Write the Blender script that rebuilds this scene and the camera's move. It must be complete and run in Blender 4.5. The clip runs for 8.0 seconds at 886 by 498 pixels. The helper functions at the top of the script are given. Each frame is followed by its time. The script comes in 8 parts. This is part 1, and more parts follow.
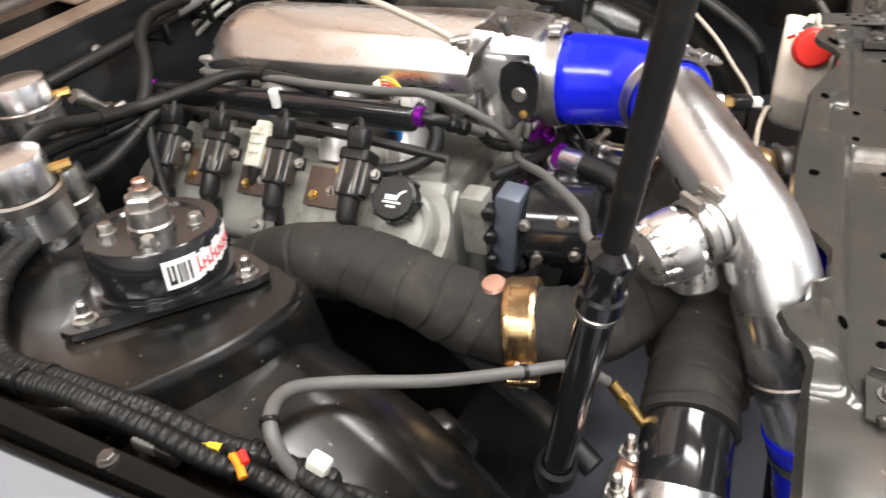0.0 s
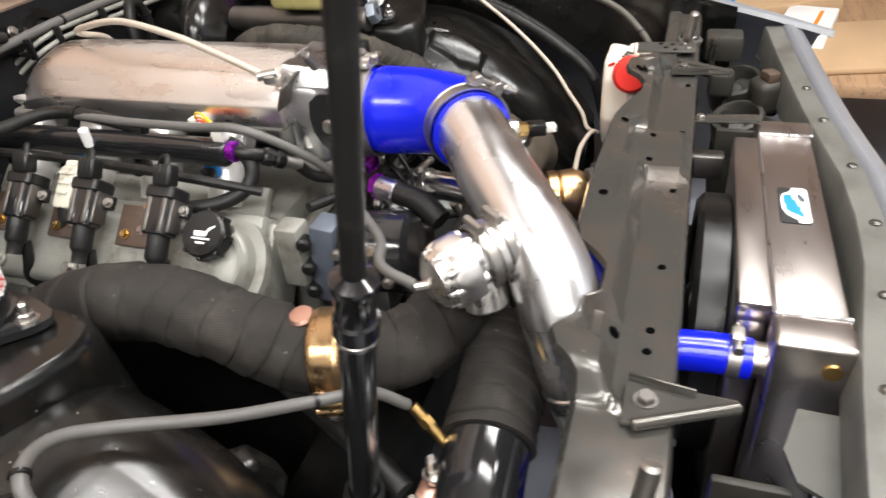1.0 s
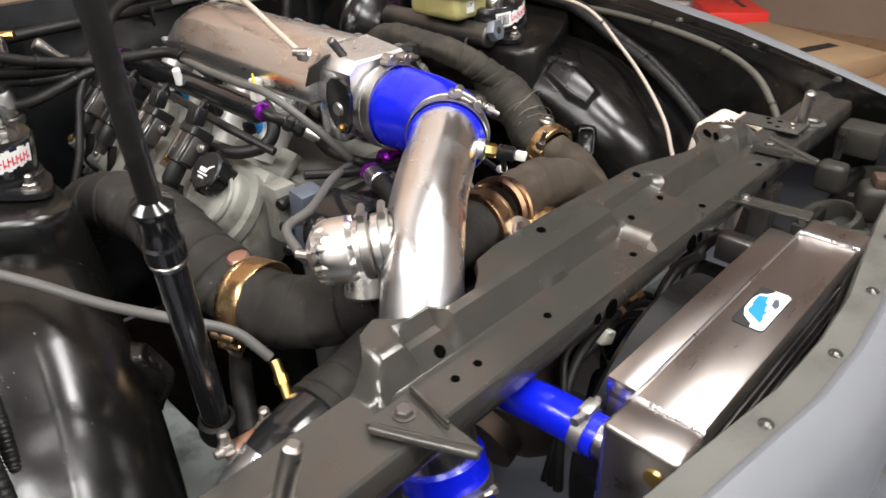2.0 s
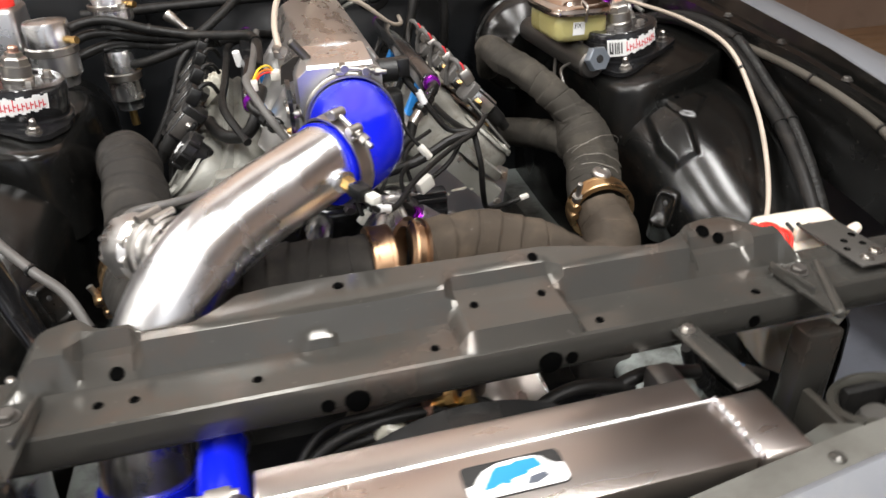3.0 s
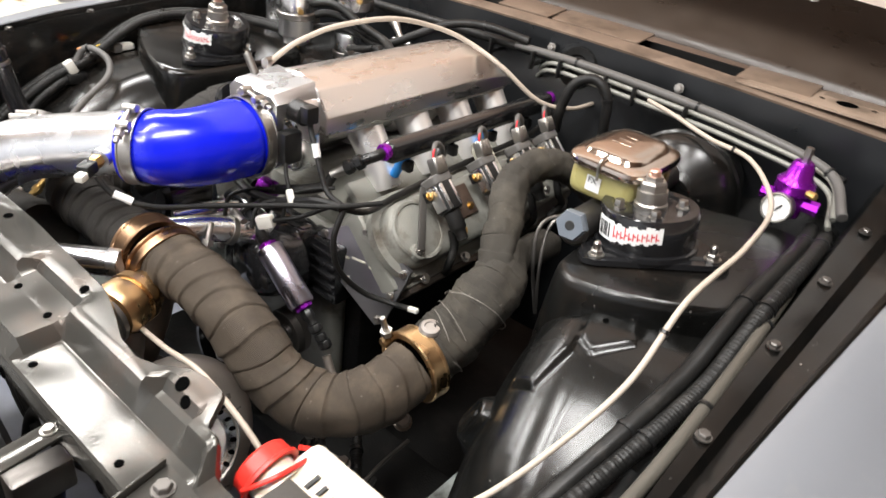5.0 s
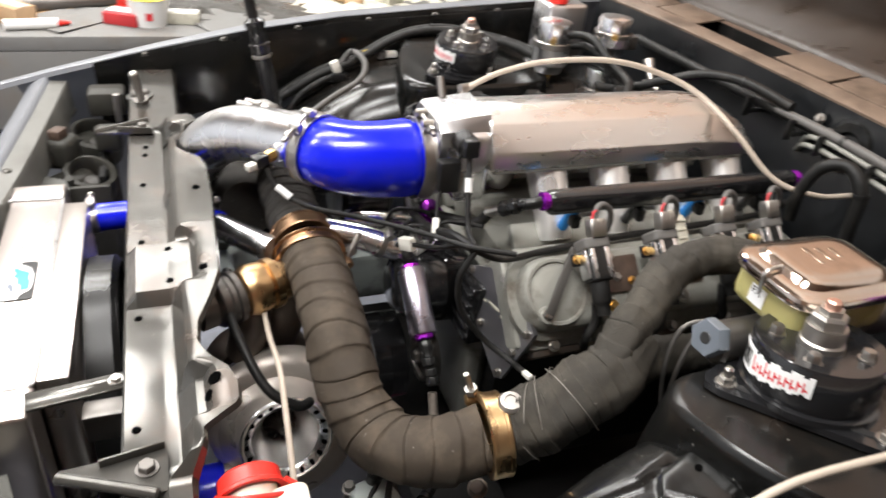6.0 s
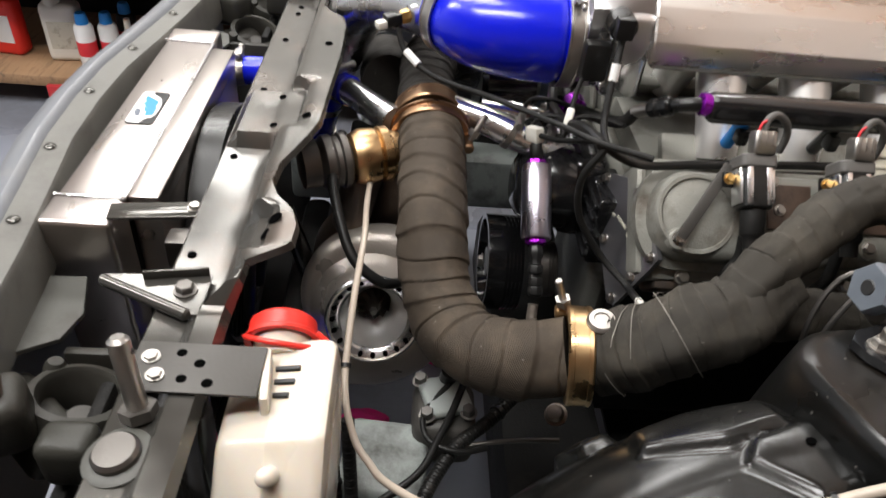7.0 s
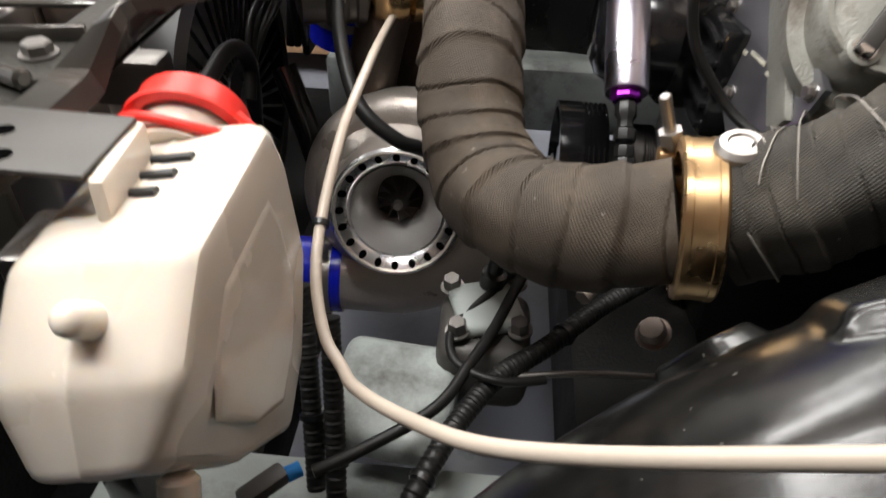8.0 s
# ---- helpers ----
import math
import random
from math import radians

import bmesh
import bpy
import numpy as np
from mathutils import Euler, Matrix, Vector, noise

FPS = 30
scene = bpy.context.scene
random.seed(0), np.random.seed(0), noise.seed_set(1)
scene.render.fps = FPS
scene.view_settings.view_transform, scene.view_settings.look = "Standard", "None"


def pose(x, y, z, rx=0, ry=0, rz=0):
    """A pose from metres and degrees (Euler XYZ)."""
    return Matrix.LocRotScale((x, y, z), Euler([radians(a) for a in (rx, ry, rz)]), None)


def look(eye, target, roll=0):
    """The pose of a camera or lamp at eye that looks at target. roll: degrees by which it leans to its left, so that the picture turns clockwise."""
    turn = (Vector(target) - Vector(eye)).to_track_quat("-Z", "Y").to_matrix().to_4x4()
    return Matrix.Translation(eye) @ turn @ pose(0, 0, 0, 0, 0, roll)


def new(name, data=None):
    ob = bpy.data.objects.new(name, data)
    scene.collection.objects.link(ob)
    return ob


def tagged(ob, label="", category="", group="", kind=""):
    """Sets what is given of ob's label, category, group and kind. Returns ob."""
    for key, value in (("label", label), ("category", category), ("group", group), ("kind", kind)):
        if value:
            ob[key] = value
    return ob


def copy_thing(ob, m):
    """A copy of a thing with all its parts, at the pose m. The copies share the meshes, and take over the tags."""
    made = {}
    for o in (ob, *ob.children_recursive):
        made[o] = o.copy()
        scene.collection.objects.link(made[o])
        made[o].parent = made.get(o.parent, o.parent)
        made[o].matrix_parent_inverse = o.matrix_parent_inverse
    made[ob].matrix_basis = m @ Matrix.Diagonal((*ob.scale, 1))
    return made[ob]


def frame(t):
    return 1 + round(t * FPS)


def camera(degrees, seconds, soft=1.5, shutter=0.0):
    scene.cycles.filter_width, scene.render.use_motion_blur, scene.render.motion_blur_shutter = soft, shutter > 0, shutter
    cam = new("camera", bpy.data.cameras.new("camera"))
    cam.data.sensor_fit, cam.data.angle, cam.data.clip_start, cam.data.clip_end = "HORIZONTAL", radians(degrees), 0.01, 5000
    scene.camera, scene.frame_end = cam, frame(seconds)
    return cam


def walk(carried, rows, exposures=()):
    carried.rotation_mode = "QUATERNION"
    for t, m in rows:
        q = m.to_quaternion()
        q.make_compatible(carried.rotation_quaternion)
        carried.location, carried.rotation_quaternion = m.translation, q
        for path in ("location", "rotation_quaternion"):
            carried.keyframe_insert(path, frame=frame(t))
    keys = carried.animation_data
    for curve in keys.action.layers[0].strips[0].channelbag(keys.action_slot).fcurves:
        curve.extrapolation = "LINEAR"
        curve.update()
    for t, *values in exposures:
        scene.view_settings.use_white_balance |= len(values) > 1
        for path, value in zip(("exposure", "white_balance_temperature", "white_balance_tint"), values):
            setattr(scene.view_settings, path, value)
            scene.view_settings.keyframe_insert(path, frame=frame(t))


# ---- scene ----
cam = camera(65.0, 8.0, shutter=0.3)
PATH = [
    (0, (-0.888, 0.091, 1.358), (0.507, 0.892, 0.169), -8.0),
    (0.5, (-0.868, 0.069, 1.356), (0.622, 0.689, 0.174), -7.0),
    (1, (-0.849, -0.029, 1.352), (0.677, 0.568, 0.206), -6.0),
    (1.2, (-0.843, -0.1, 1.351), (0.658, 0.615, 0.239), -5.9),
    (2.3, (-0.581, -0.425, 1.313), (0.438, 0.954, 0.284), -1.2),
    (2.5, (-0.478, -0.459, 1.315), (0.361, 1.046, 0.3), -2.0),
    (3, (-0.163, -0.541, 1.296), (0.25, 1.135, 0.287), -1.9),
    (3.5, (0.131, -0.536, 1.307), (0.102, 1.19, 0.297), 1.2),
    (4, (0.359, -0.451, 1.343), (0.035, 1.233, 0.314), 4.4),
    (4.2, (0.457, -0.419, 1.357), (-0.025, 1.215, 0.308), 5.0),
    (5.3, (0.787, -0.136, 1.416), (-0.408, 1.097, 0.391), 7.5),
    (5.5, (0.792, -0.089, 1.425), (-0.514, 1.022, 0.395), 6.4),
    (6, (0.82, 0.029, 1.429), (-0.72, 0.705, 0.345), 7.0),
    (6.5, (0.818, 0.11, 1.388), (-0.771, 0.344, 0.197), 5.8),
    (7, (0.802, 0.152, 1.325), (-0.741, 0.287, 0.06), 6.3),
    (7.5, (0.724, 0.195, 1.166), (-0.841, 0.192, -0.079), 2.0),
    (8, (0.685, 0.212, 1.049), (-0.871, 0.109, -0.203), 2.0),
]
EXPOSURE = 0.13
walk(cam, [(t, look(eye, target, roll)) for t, eye, target, roll in PATH],
     exposures=[(0.0, EXPOSURE + 0.08), (1.2, EXPOSURE), (2.5, EXPOSURE - 0.25), (3.2, EXPOSURE - 0.14), (4.2, EXPOSURE + 0.12), (5.5, EXPOSURE + 0.24), (7.0, EXPOSURE - 0.26), (8.0, EXPOSURE + 0.12)])

# world: dim neutral fill from the closed workshop
world = bpy.data.worlds.new("workshop_world")
scene.world = world
world.use_nodes = True
world.node_tree.nodes["Background"].inputs[0].default_value = (0.9, 0.95, 1.0, 1)
world.node_tree.nodes["Background"].inputs[1].default_value = 0.002


def area(name, eye, target, sx, sy, watts, colour=(1, 1, 1)):
    lamp = bpy.data.lights.new(name, "AREA")
    lamp.shape, lamp.size, lamp.size_y, lamp.energy, lamp.color = "RECTANGLE", sx, sy, watts, colour
    ob = new(name, lamp)
    ob.matrix_world = look(eye, target)
    return ob


# assumed ceiling tubes, out of view, placed for the bay's light and reflections
LAMPS = [(0.0, -2.3, 3.1, 62), (-0.45, -0.6, 3.1, 40), (0.65, -0.45, 3.1, 54), (-2.1, -1.0, 3.1, 50), (-2.1, 0.9, 3.1, 52), (-3.15, -0.6, 3.1, 42)]
for lx, ly, lz, watts in LAMPS:
    area("assumed_tube_light", (lx, ly, lz - 0.05), (lx, ly, 0), 0.42, 1.4, watts, (1.0, 0.985, 0.962))


# ---------------------------------------------------------------- materials
def mat(name, col, rough=0.5, metal=0.0, vary=0.18, scale=14.0, fine=260.0, bump=0.08, coat=0.0,
        dirt_tint=None, dirt_amount=0.0, dirt_scale=6.0, dirt_detail=8, specks=0.0, rough_vary=0.12, trans=0.0, sub=0.0, emit=0.0, ior=1.45,
        stretch=(1, 1, 1), uv=False, wavy=0.0, spec=0.5):
    m = bpy.data.materials.new(name)
    m.use_nodes = True
    nt = m.node_tree
    b = nt.nodes["Principled BSDF"]
    link = nt.links.new
    if uv:
        src = nt.nodes.new("ShaderNodeUVMap").outputs[0]
    else:
        src = nt.nodes.new("ShaderNodeNewGeometry").outputs["Position"]
    mp = nt.nodes.new("ShaderNodeMapping")
    mp.inputs["Scale"].default_value = stretch
    link(src, mp.inputs[0])
    n1 = nt.nodes.new("ShaderNodeTexNoise")
    n1.inputs["Scale"].default_value, n1.inputs["Detail"].default_value = scale, 5
    n2 = nt.nodes.new("ShaderNodeTexNoise")
    n2.inputs["Scale"].default_value, n2.inputs["Detail"].default_value = fine, 3
    for n in (n1, n2):
        link(mp.outputs[0], n.inputs["Vector"])
    mix = nt.nodes.new("ShaderNodeMix")
    mix.data_type = "RGBA"
    mix.inputs[6].default_value = (*[c * (1 - vary) for c in col], 1)
    mix.inputs[7].default_value = (*[min(1, c * (1 + vary)) for c in col], 1)
    link(n1.outputs[0], mix.inputs[0])
    out = mix.outputs[2]
    if dirt_tint:
        n3 = nt.nodes.new("ShaderNodeTexNoise")
        n3.inputs["Scale"].default_value, n3.inputs["Detail"].default_value = dirt_scale, dirt_detail
        n3.inputs["Roughness"].default_value = 0.65
        link(mp.outputs[0], n3.inputs["Vector"])
        rp = nt.nodes.new("ShaderNodeMapRange")
        rp.inputs[1].default_value, rp.inputs[2].default_value = 0.62 - 0.3 * dirt_amount, 0.82 - 0.2 * dirt_amount
        link(n3.outputs[0], rp.inputs[0])
        mx = nt.nodes.new("ShaderNodeMix")
        mx.data_type = "RGBA"
        mx.inputs[7].default_value = (*dirt_tint, 1)
        link(out, mx.inputs[6])
        link(rp.outputs[0], mx.inputs[0])
        out = mx.outputs[2]
    if specks:                                           # scattered pale dust
        n5 = nt.nodes.new("ShaderNodeTexNoise")
        n5.inputs["Scale"].default_value, n5.inputs["Detail"].default_value = 170, 2
        link(mp.outputs[0], n5.inputs["Vector"])
        r5 = nt.nodes.new("ShaderNodeMapRange")
        r5.inputs[1].default_value, r5.inputs[2].default_value = 0.72, 0.78
        r5.inputs[4].default_value = specks
        link(n5.outputs[0], r5.inputs[0])
        m5 = nt.nodes.new("ShaderNodeMix")
        m5.data_type = "RGBA"
        m5.inputs[7].default_value = (0.30, 0.28, 0.25, 1)
        link(out, m5.inputs[6])
        link(r5.outputs[0], m5.inputs[0])
        out = m5.outputs[2]
    link(out, b.inputs["Base Color"])
    rr = nt.nodes.new("ShaderNodeMapRange")
    rr.inputs[3].default_value, rr.inputs[4].default_value = max(0.02, rough - rough_vary), min(1, rough + rough_vary)
    rr.inputs[1].default_value, rr.inputs[2].default_value = 0.3, 0.7
    link(n1.outputs[0], rr.inputs[0])
    link(rr.outputs[0], b.inputs["Roughness"])
    b.inputs["Metallic"].default_value = metal
    b.inputs["Coat Weight"].default_value = coat
    b.inputs["Coat Roughness"].default_value = 0.12
    b.inputs["Transmission Weight"].default_value = trans
    b.inputs["IOR"].default_value = ior
    b.inputs["Specular IOR Level"].default_value = spec
    if sub:
        b.inputs["Subsurface Weight"].default_value = sub
        b.inputs["Subsurface Radius"].default_value = (0.02, 0.015, 0.01)
    if emit:
        b.inputs["Emission Color"].default_value = (*col, 1)
        b.inputs["Emission Strength"].default_value = emit
    if bump:
        bp = nt.nodes.new("ShaderNodeBump")
        bp.inputs["Strength"].default_value, bp.inputs["Distance"].default_value = bump, 0.002
        link(n2.outputs[0], bp.inputs["Height"])
        link(bp.outputs[0], b.inputs["Normal"])
        if wavy:                                         # slow waviness of beaten sheet metal
            n4 = nt.nodes.new("ShaderNodeTexNoise")
            n4.inputs["Scale"].default_value, n4.inputs["Detail"].default_value = 9, 1
            link(mp.outputs[0], n4.inputs["Vector"])
            b2 = nt.nodes.new("ShaderNodeBump")
            b2.inputs["Strength"].default_value, b2.inputs["Distance"].default_value = wavy, 0.02
            link(n4.outputs[0], b2.inputs["Height"])
            link(b2.outputs[0], bp.inputs["Normal"])
    return m


def wrap_mat(name, col, col2, dust, rib=105, deep=0.5):
    """Woven heat wrap: fine ribs along the winding, worn and dusty."""
    m = mat(name, col, rough=0.68, vary=0.35, scale=9, bump=0, dirt_tint=col2, dirt_amount=dust, dirt_scale=16, rough_vary=0.1, spec=0.45, specks=0.4)
    nt = m.node_tree
    b = nt.nodes["Principled BSDF"]
    uvn = nt.nodes.new("ShaderNodeUVMap")
    w = []
    slant = nt.nodes.new("ShaderNodeMapping")
    slant.inputs["Rotation"].default_value = (0, 0, 0.35)
    nt.links.new(uvn.outputs[0], slant.inputs[0])
    for direction, sc in (("X", rib), ("Y", 190)):
        wv = nt.nodes.new("ShaderNodeTexWave")
        wv.bands_direction = direction
        wv.inputs["Scale"].default_value, wv.inputs["Distortion"].default_value = sc, 2.2
        wv.inputs["Detail Scale"].default_value = 1.5
        nt.links.new(slant.outputs[0], wv.inputs[0])
        w.append(wv)
    ad = nt.nodes.new("ShaderNodeMath")
    ad.operation = "MULTIPLY_ADD"
    nt.links.new(w[1].outputs["Fac"], ad.inputs[0])
    ad.inputs[1].default_value = 0.4
    nt.links.new(w[0].outputs["Fac"], ad.inputs[2])
    bp = nt.nodes.new("ShaderNodeBump")
    bp.inputs["Strength"].default_value, bp.inputs["Distance"].default_value = deep, 0.0016
    nt.links.new(ad.outputs[0], bp.inputs["Height"])
    nt.links.new(bp.outputs[0], b.inputs["Normal"])
    return m


POLISHED = mat("polished_aluminium", (0.86, 0.86, 0.87), 0.26, 1.0, vary=0.05, bump=0.02, rough_vary=0.08, fine=500)
PLENUM = mat("satin_polished_aluminium", (0.80, 0.785, 0.77), 0.29, 1.0, vary=0.03, bump=0.02, rough_vary=0.05, stretch=(3, 1, 3), wavy=0.08)
MILLED = mat("milled_aluminium", (0.74, 0.74, 0.75), 0.3, 1.0, vary=0.1, bump=0.05, rough_vary=0.1)
BRIGHTALU = mat("bright_machined_aluminium", (0.88, 0.86, 0.84), 0.36, 0.75, vary=0.06, bump=0.03)
VALVEALU = mat("machined_valve_aluminium", (0.88, 0.855, 0.83), 0.30, 1.0, vary=0.12, scale=40, bump=0.05, rough_vary=0.1)
BRUSHED = mat("brushed_aluminium", (0.60, 0.55, 0.52), 0.30, 1.0, vary=0.04, bump=0.02, scale=7, stretch=(1, 3, 3), rough_vary=0.04)
CAST = mat("cast_aluminium", (0.25, 0.248, 0.222), 0.5, 0.3, vary=0.2, bump=0.35, fine=420, dirt_tint=(0.10, 0.08, 0.06), dirt_amount=0.3, dirt_scale=20)
STEEL = mat("zinc_steel", (0.43, 0.41, 0.385), 0.36, 1.0, vary=0.2, bump=0.05)
DARKSTEEL = mat("dark_steel", (0.16, 0.15, 0.14), 0.42, 0.9, vary=0.3, bump=0.1)
TIEWIRE = mat("dull_tie_wire", (0.26, 0.245, 0.22), 0.5, 0.6, vary=0.3, bump=0.1)
IRON = mat("cast_iron", (0.17, 0.14, 0.12), 0.5, 0.85, vary=0.25, bump=0.3, fine=300, dirt_tint=(0.20, 0.12, 0.07), dirt_amount=0.35, dirt_scale=14)
GOLD = mat("heat_tinted_clamp_steel", (0.55, 0.365, 0.19), 0.30, 1.0, vary=0.25, scale=25, bump=0.0)
BRONZE = mat("brown_heat_tinted_steel", (0.34, 0.21, 0.125), 0.36, 1.0, vary=0.3, scale=25, bump=0.06)
COPPER = mat("copper_bolt", (0.72, 0.45, 0.36), 0.35, 1.0, vary=0.2, bump=0.15)
BRASS = mat("brass_fitting", (0.56, 0.37, 0.14), 0.34, 1.0, vary=0.15)
SATINBLACK = mat("satin_black_body_paint", (0.0045, 0.0045, 0.0042), 0.23, 0.0, vary=0.35, scale=5, bump=0.03, rough_vary=0.08, coat=0.0, wavy=0.26, spec=0.55, specks=0.45,
                 dirt_tint=(0.024, 0.018, 0.014), dirt_amount=0.35, dirt_scale=6)
FIREWALL = mat("black_firewall_paint", (0.006, 0.0067, 0.0077), 0.33, 0.0, vary=0.4, scale=5, bump=0.06, rough_vary=0.1, wavy=0.4, spec=0.45)
GLOSSBLACK = mat("gloss_black_anodised", (0.012, 0.012, 0.013), 0.16, 0.0, vary=0.3, bump=0.03, coat=0.5)
# brown in these dirt patches also stands in for the hood's reflection
GREYPAINT = mat("grey_chassis_paint", (0.080, 0.077, 0.070), 0.19, 0.5, vary=0.2, scale=9, bump=0.04, coat=0.12, wavy=0.22, rough_vary=0.14, specks=0.35,
                dirt_tint=(0.100, 0.070, 0.054), dirt_amount=0.40, dirt_scale=9)
WHITEPAINT = mat("pale_grey_car_paint", (0.165, 0.172, 0.188), 0.4, 0.0, vary=0.05, scale=4, bump=0.04, coat=0.3,
                 dirt_tint=(0.22, 0.22, 0.21), dirt_amount=0.2)
NOSEFLANGE = mat("dull_header_flange_paint", (0.115, 0.113, 0.102), 0.42, 0.0, vary=0.2, bump=0.1, dirt_tint=(0.06, 0.055, 0.048), dirt_amount=0.4, dirt_scale=10)
PRIMER = mat("patchy_tan_fibreglass", (0.84, 0.60, 0.46), 0.6, 0.0, vary=0.2, scale=3, bump=0.1, dirt_tint=(0.90, 0.86, 0.82), dirt_amount=0.7, dirt_scale=2.2, dirt_detail=1.5)
# lighter copy of the flange tan: the lit corner's brightness is in its colour
TANPLATE = mat("lit_tan_plate_paint", (0.30, 0.225, 0.17), 0.45, 0.0, vary=0.25, bump=0.15, dirt_tint=(0.10, 0.07, 0.05), dirt_amount=0.4, dirt_scale=11)
RUSTPAINT = mat("faded_brown_paint", (0.042, 0.031, 0.024), 0.36, 0.0, vary=0.25, bump=0.15, dirt_tint=(0.035, 0.026, 0.02), dirt_amount=0.4, dirt_scale=9)
FLANGEPAINT = mat("rusty_tan_flange_paint", (0.16, 0.115, 0.085), 0.45, 0.0, vary=0.3, bump=0.2, dirt_tint=(0.05, 0.035, 0.025), dirt_amount=0.45, dirt_scale=11)
BUCKET = mat("dull_brown_grey_casting", (0.034, 0.033, 0.028), 0.46, 0.0, spec=0.3, vary=0.3, bump=0.2, dirt_tint=(0.03, 0.026, 0.022), dirt_amount=0.5, dirt_scale=10)
CLOSING = mat("dull_grey_panel_paint", (0.070, 0.070, 0.062), 0.5, 0.0, vary=0.25, bump=0.1, dirt_tint=(0.04, 0.034, 0.028), dirt_amount=0.5, dirt_scale=12)
TURBOCAST = mat("sand_cast_turbo_aluminium", (0.50, 0.455, 0.41), 0.36, 0.55, vary=0.12, bump=0.3, fine=350)
PLATE = mat("dull_aluminium_plate", (0.33, 0.33, 0.35), 0.36, 0.9, vary=0.15, bump=0.05)
RUSTY = mat("rusty_brown_bracket", (0.085, 0.055, 0.04), 0.6, 0.2, vary=0.3, bump=0.3, dirt_tint=(0.03, 0.022, 0.018), dirt_amount=0.5, dirt_scale=18)
HEXBLUE = mat("blue_grey_anodised", (0.22, 0.25, 0.29), 0.42, 0.6, vary=0.2, bump=0.08)
SLATE = mat("slate_anodised_plate", (0.10, 0.115, 0.145), 0.4, 0.3, vary=0.1, bump=0.05)
BLUE = mat("blue_silicone", (0.004, 0.012, 0.62), 0.24, 0.0, vary=0.08, bump=0.06, coat=0.35, rough_vary=0.05)
WRAP = wrap_mat("dark_heat_wrap", (0.020, 0.0175, 0.015), (0.050, 0.043, 0.036), 0.35, 190, 0.5)
WRAPB = wrap_mat("dusty_heat_wrap", (0.050, 0.038, 0.027), (0.105, 0.080, 0.056), 0.5, 190, 0.5)
WRAPC = wrap_mat("olive_grey_heat_wrap", (0.034, 0.030, 0.024), (0.078, 0.068, 0.053), 0.45, 190, 0.5)
RUBBER = mat("black_rubber", (0.009, 0.0087, 0.0083), 0.48, 0.0, spec=0.35, vary=0.3, bump=0.08, dirt_tint=(0.034, 0.031, 0.028), dirt_amount=0.25, dirt_scale=30)
BRAID = mat("steel_braid", (0.36, 0.31, 0.27), 0.4, 0.7, vary=0.3, scale=160, bump=0.3, fine=900)
GREYHOSE = mat("grey_rubber_hose", (0.10, 0.095, 0.09), 0.5, vary=0.15, bump=0.1)
PLASTIC = mat("black_plastic", (0.008, 0.008, 0.008), 0.34, vary=0.3, bump=0.08)
BEIGE = mat("pale_vacuum_hose_rubber", (0.44, 0.375, 0.31), 0.38, vary=0.08, bump=0.04, fine=600)
DULLHOSE = mat("dull_brown_grey_hose", (0.07, 0.063, 0.052), 0.5, vary=0.15, bump=0.1)
PURPLE = mat("purple_anodised", (0.34, 0.02, 0.52), 0.22, 0.85, vary=0.1, bump=0.02)
LILAC = mat("lilac_anodised", (0.55, 0.52, 0.60), 0.32, 1.0, vary=0.08, bump=0.02)
TANK = mat("milky_plastic", (0.68, 0.615, 0.53), 0.26, vary=0.06, scale=9, bump=0.03, sub=0.6, coat=0.15)
FLUID = mat("yellowed_plastic", (0.42, 0.38, 0.16), 0.3, vary=0.12, bump=0.05, sub=0.2)
RED = mat("red_plastic", (0.75, 0.035, 0.025), 0.35, vary=0.1, bump=0.04)
REDPAINT = mat("red_shop_paint", (0.45, 0.03, 0.035), 0.5, vary=0.2, bump=0.1)
WHITE = mat("white_label", (0.80, 0.80, 0.79), 0.45, vary=0.04, bump=0.02)
WHITEPLASTIC = mat("white_connector_plastic", (0.72, 0.70, 0.64), 0.4, vary=0.08)
GREYPLASTIC = mat("pale_grey_connector", (0.52, 0.50, 0.42), 0.45, vary=0.12, dirt_tint=(0.2, 0.17, 0.12), dirt_amount=0.35, dirt_scale=40)
ORANGE = mat("orange_insulation", (0.80, 0.26, 0.02), 0.4, vary=0.1)
YELLOW = mat("yellow_insulation", (0.80, 0.55, 0.03), 0.4, vary=0.1)
LOGOBLUE = mat("blue_sticker_ink", (0.02, 0.22, 0.62), 0.4, vary=0.05)
INK = mat("black_ink", (0.02, 0.02, 0.02), 0.5, vary=0.1)
REDINK = mat("red_ink", (0.6, 0.03, 0.04), 0.5, vary=0.1)
CONCRETE = mat("workshop_concrete", (0.20, 0.212, 0.25), 0.34, vary=0.2, scale=2.5, fine=60, bump=0.2, dirt_tint=(0.10, 0.09, 0.08), dirt_amount=0.4, dirt_scale=1.5)
WALLPAINT = mat("workshop_wall_paint", (0.46, 0.45, 0.43), 0.7, vary=0.12, scale=1.5, bump=0.1, dirt_tint=(0.5, 0.45, 0.4), dirt_amount=0.3, dirt_scale=1.2)
# unseen south wall, pale blue so the steel risers reflect it
PALEBOUNCE = mat("pale_bounce_wall_paint", (0.58, 0.61, 0.66), 0.6, vary=0.08, scale=1.5, bump=0.05, dirt_tint=(0.4, 0.4, 0.4), dirt_amount=0.2, dirt_scale=1.5)
BROWNWALL = mat("brown_wall_board", (0.34, 0.235, 0.175), 0.7, vary=0.25, scale=1.5, bump=0.1, dirt_tint=(0.13, 0.09, 0.065), dirt_amount=0.4, dirt_scale=1.2)
CEILPAINT = mat("workshop_ceiling_board", (0.38, 0.255, 0.185), 0.7, vary=0.12, scale=1.5, bump=0.1)
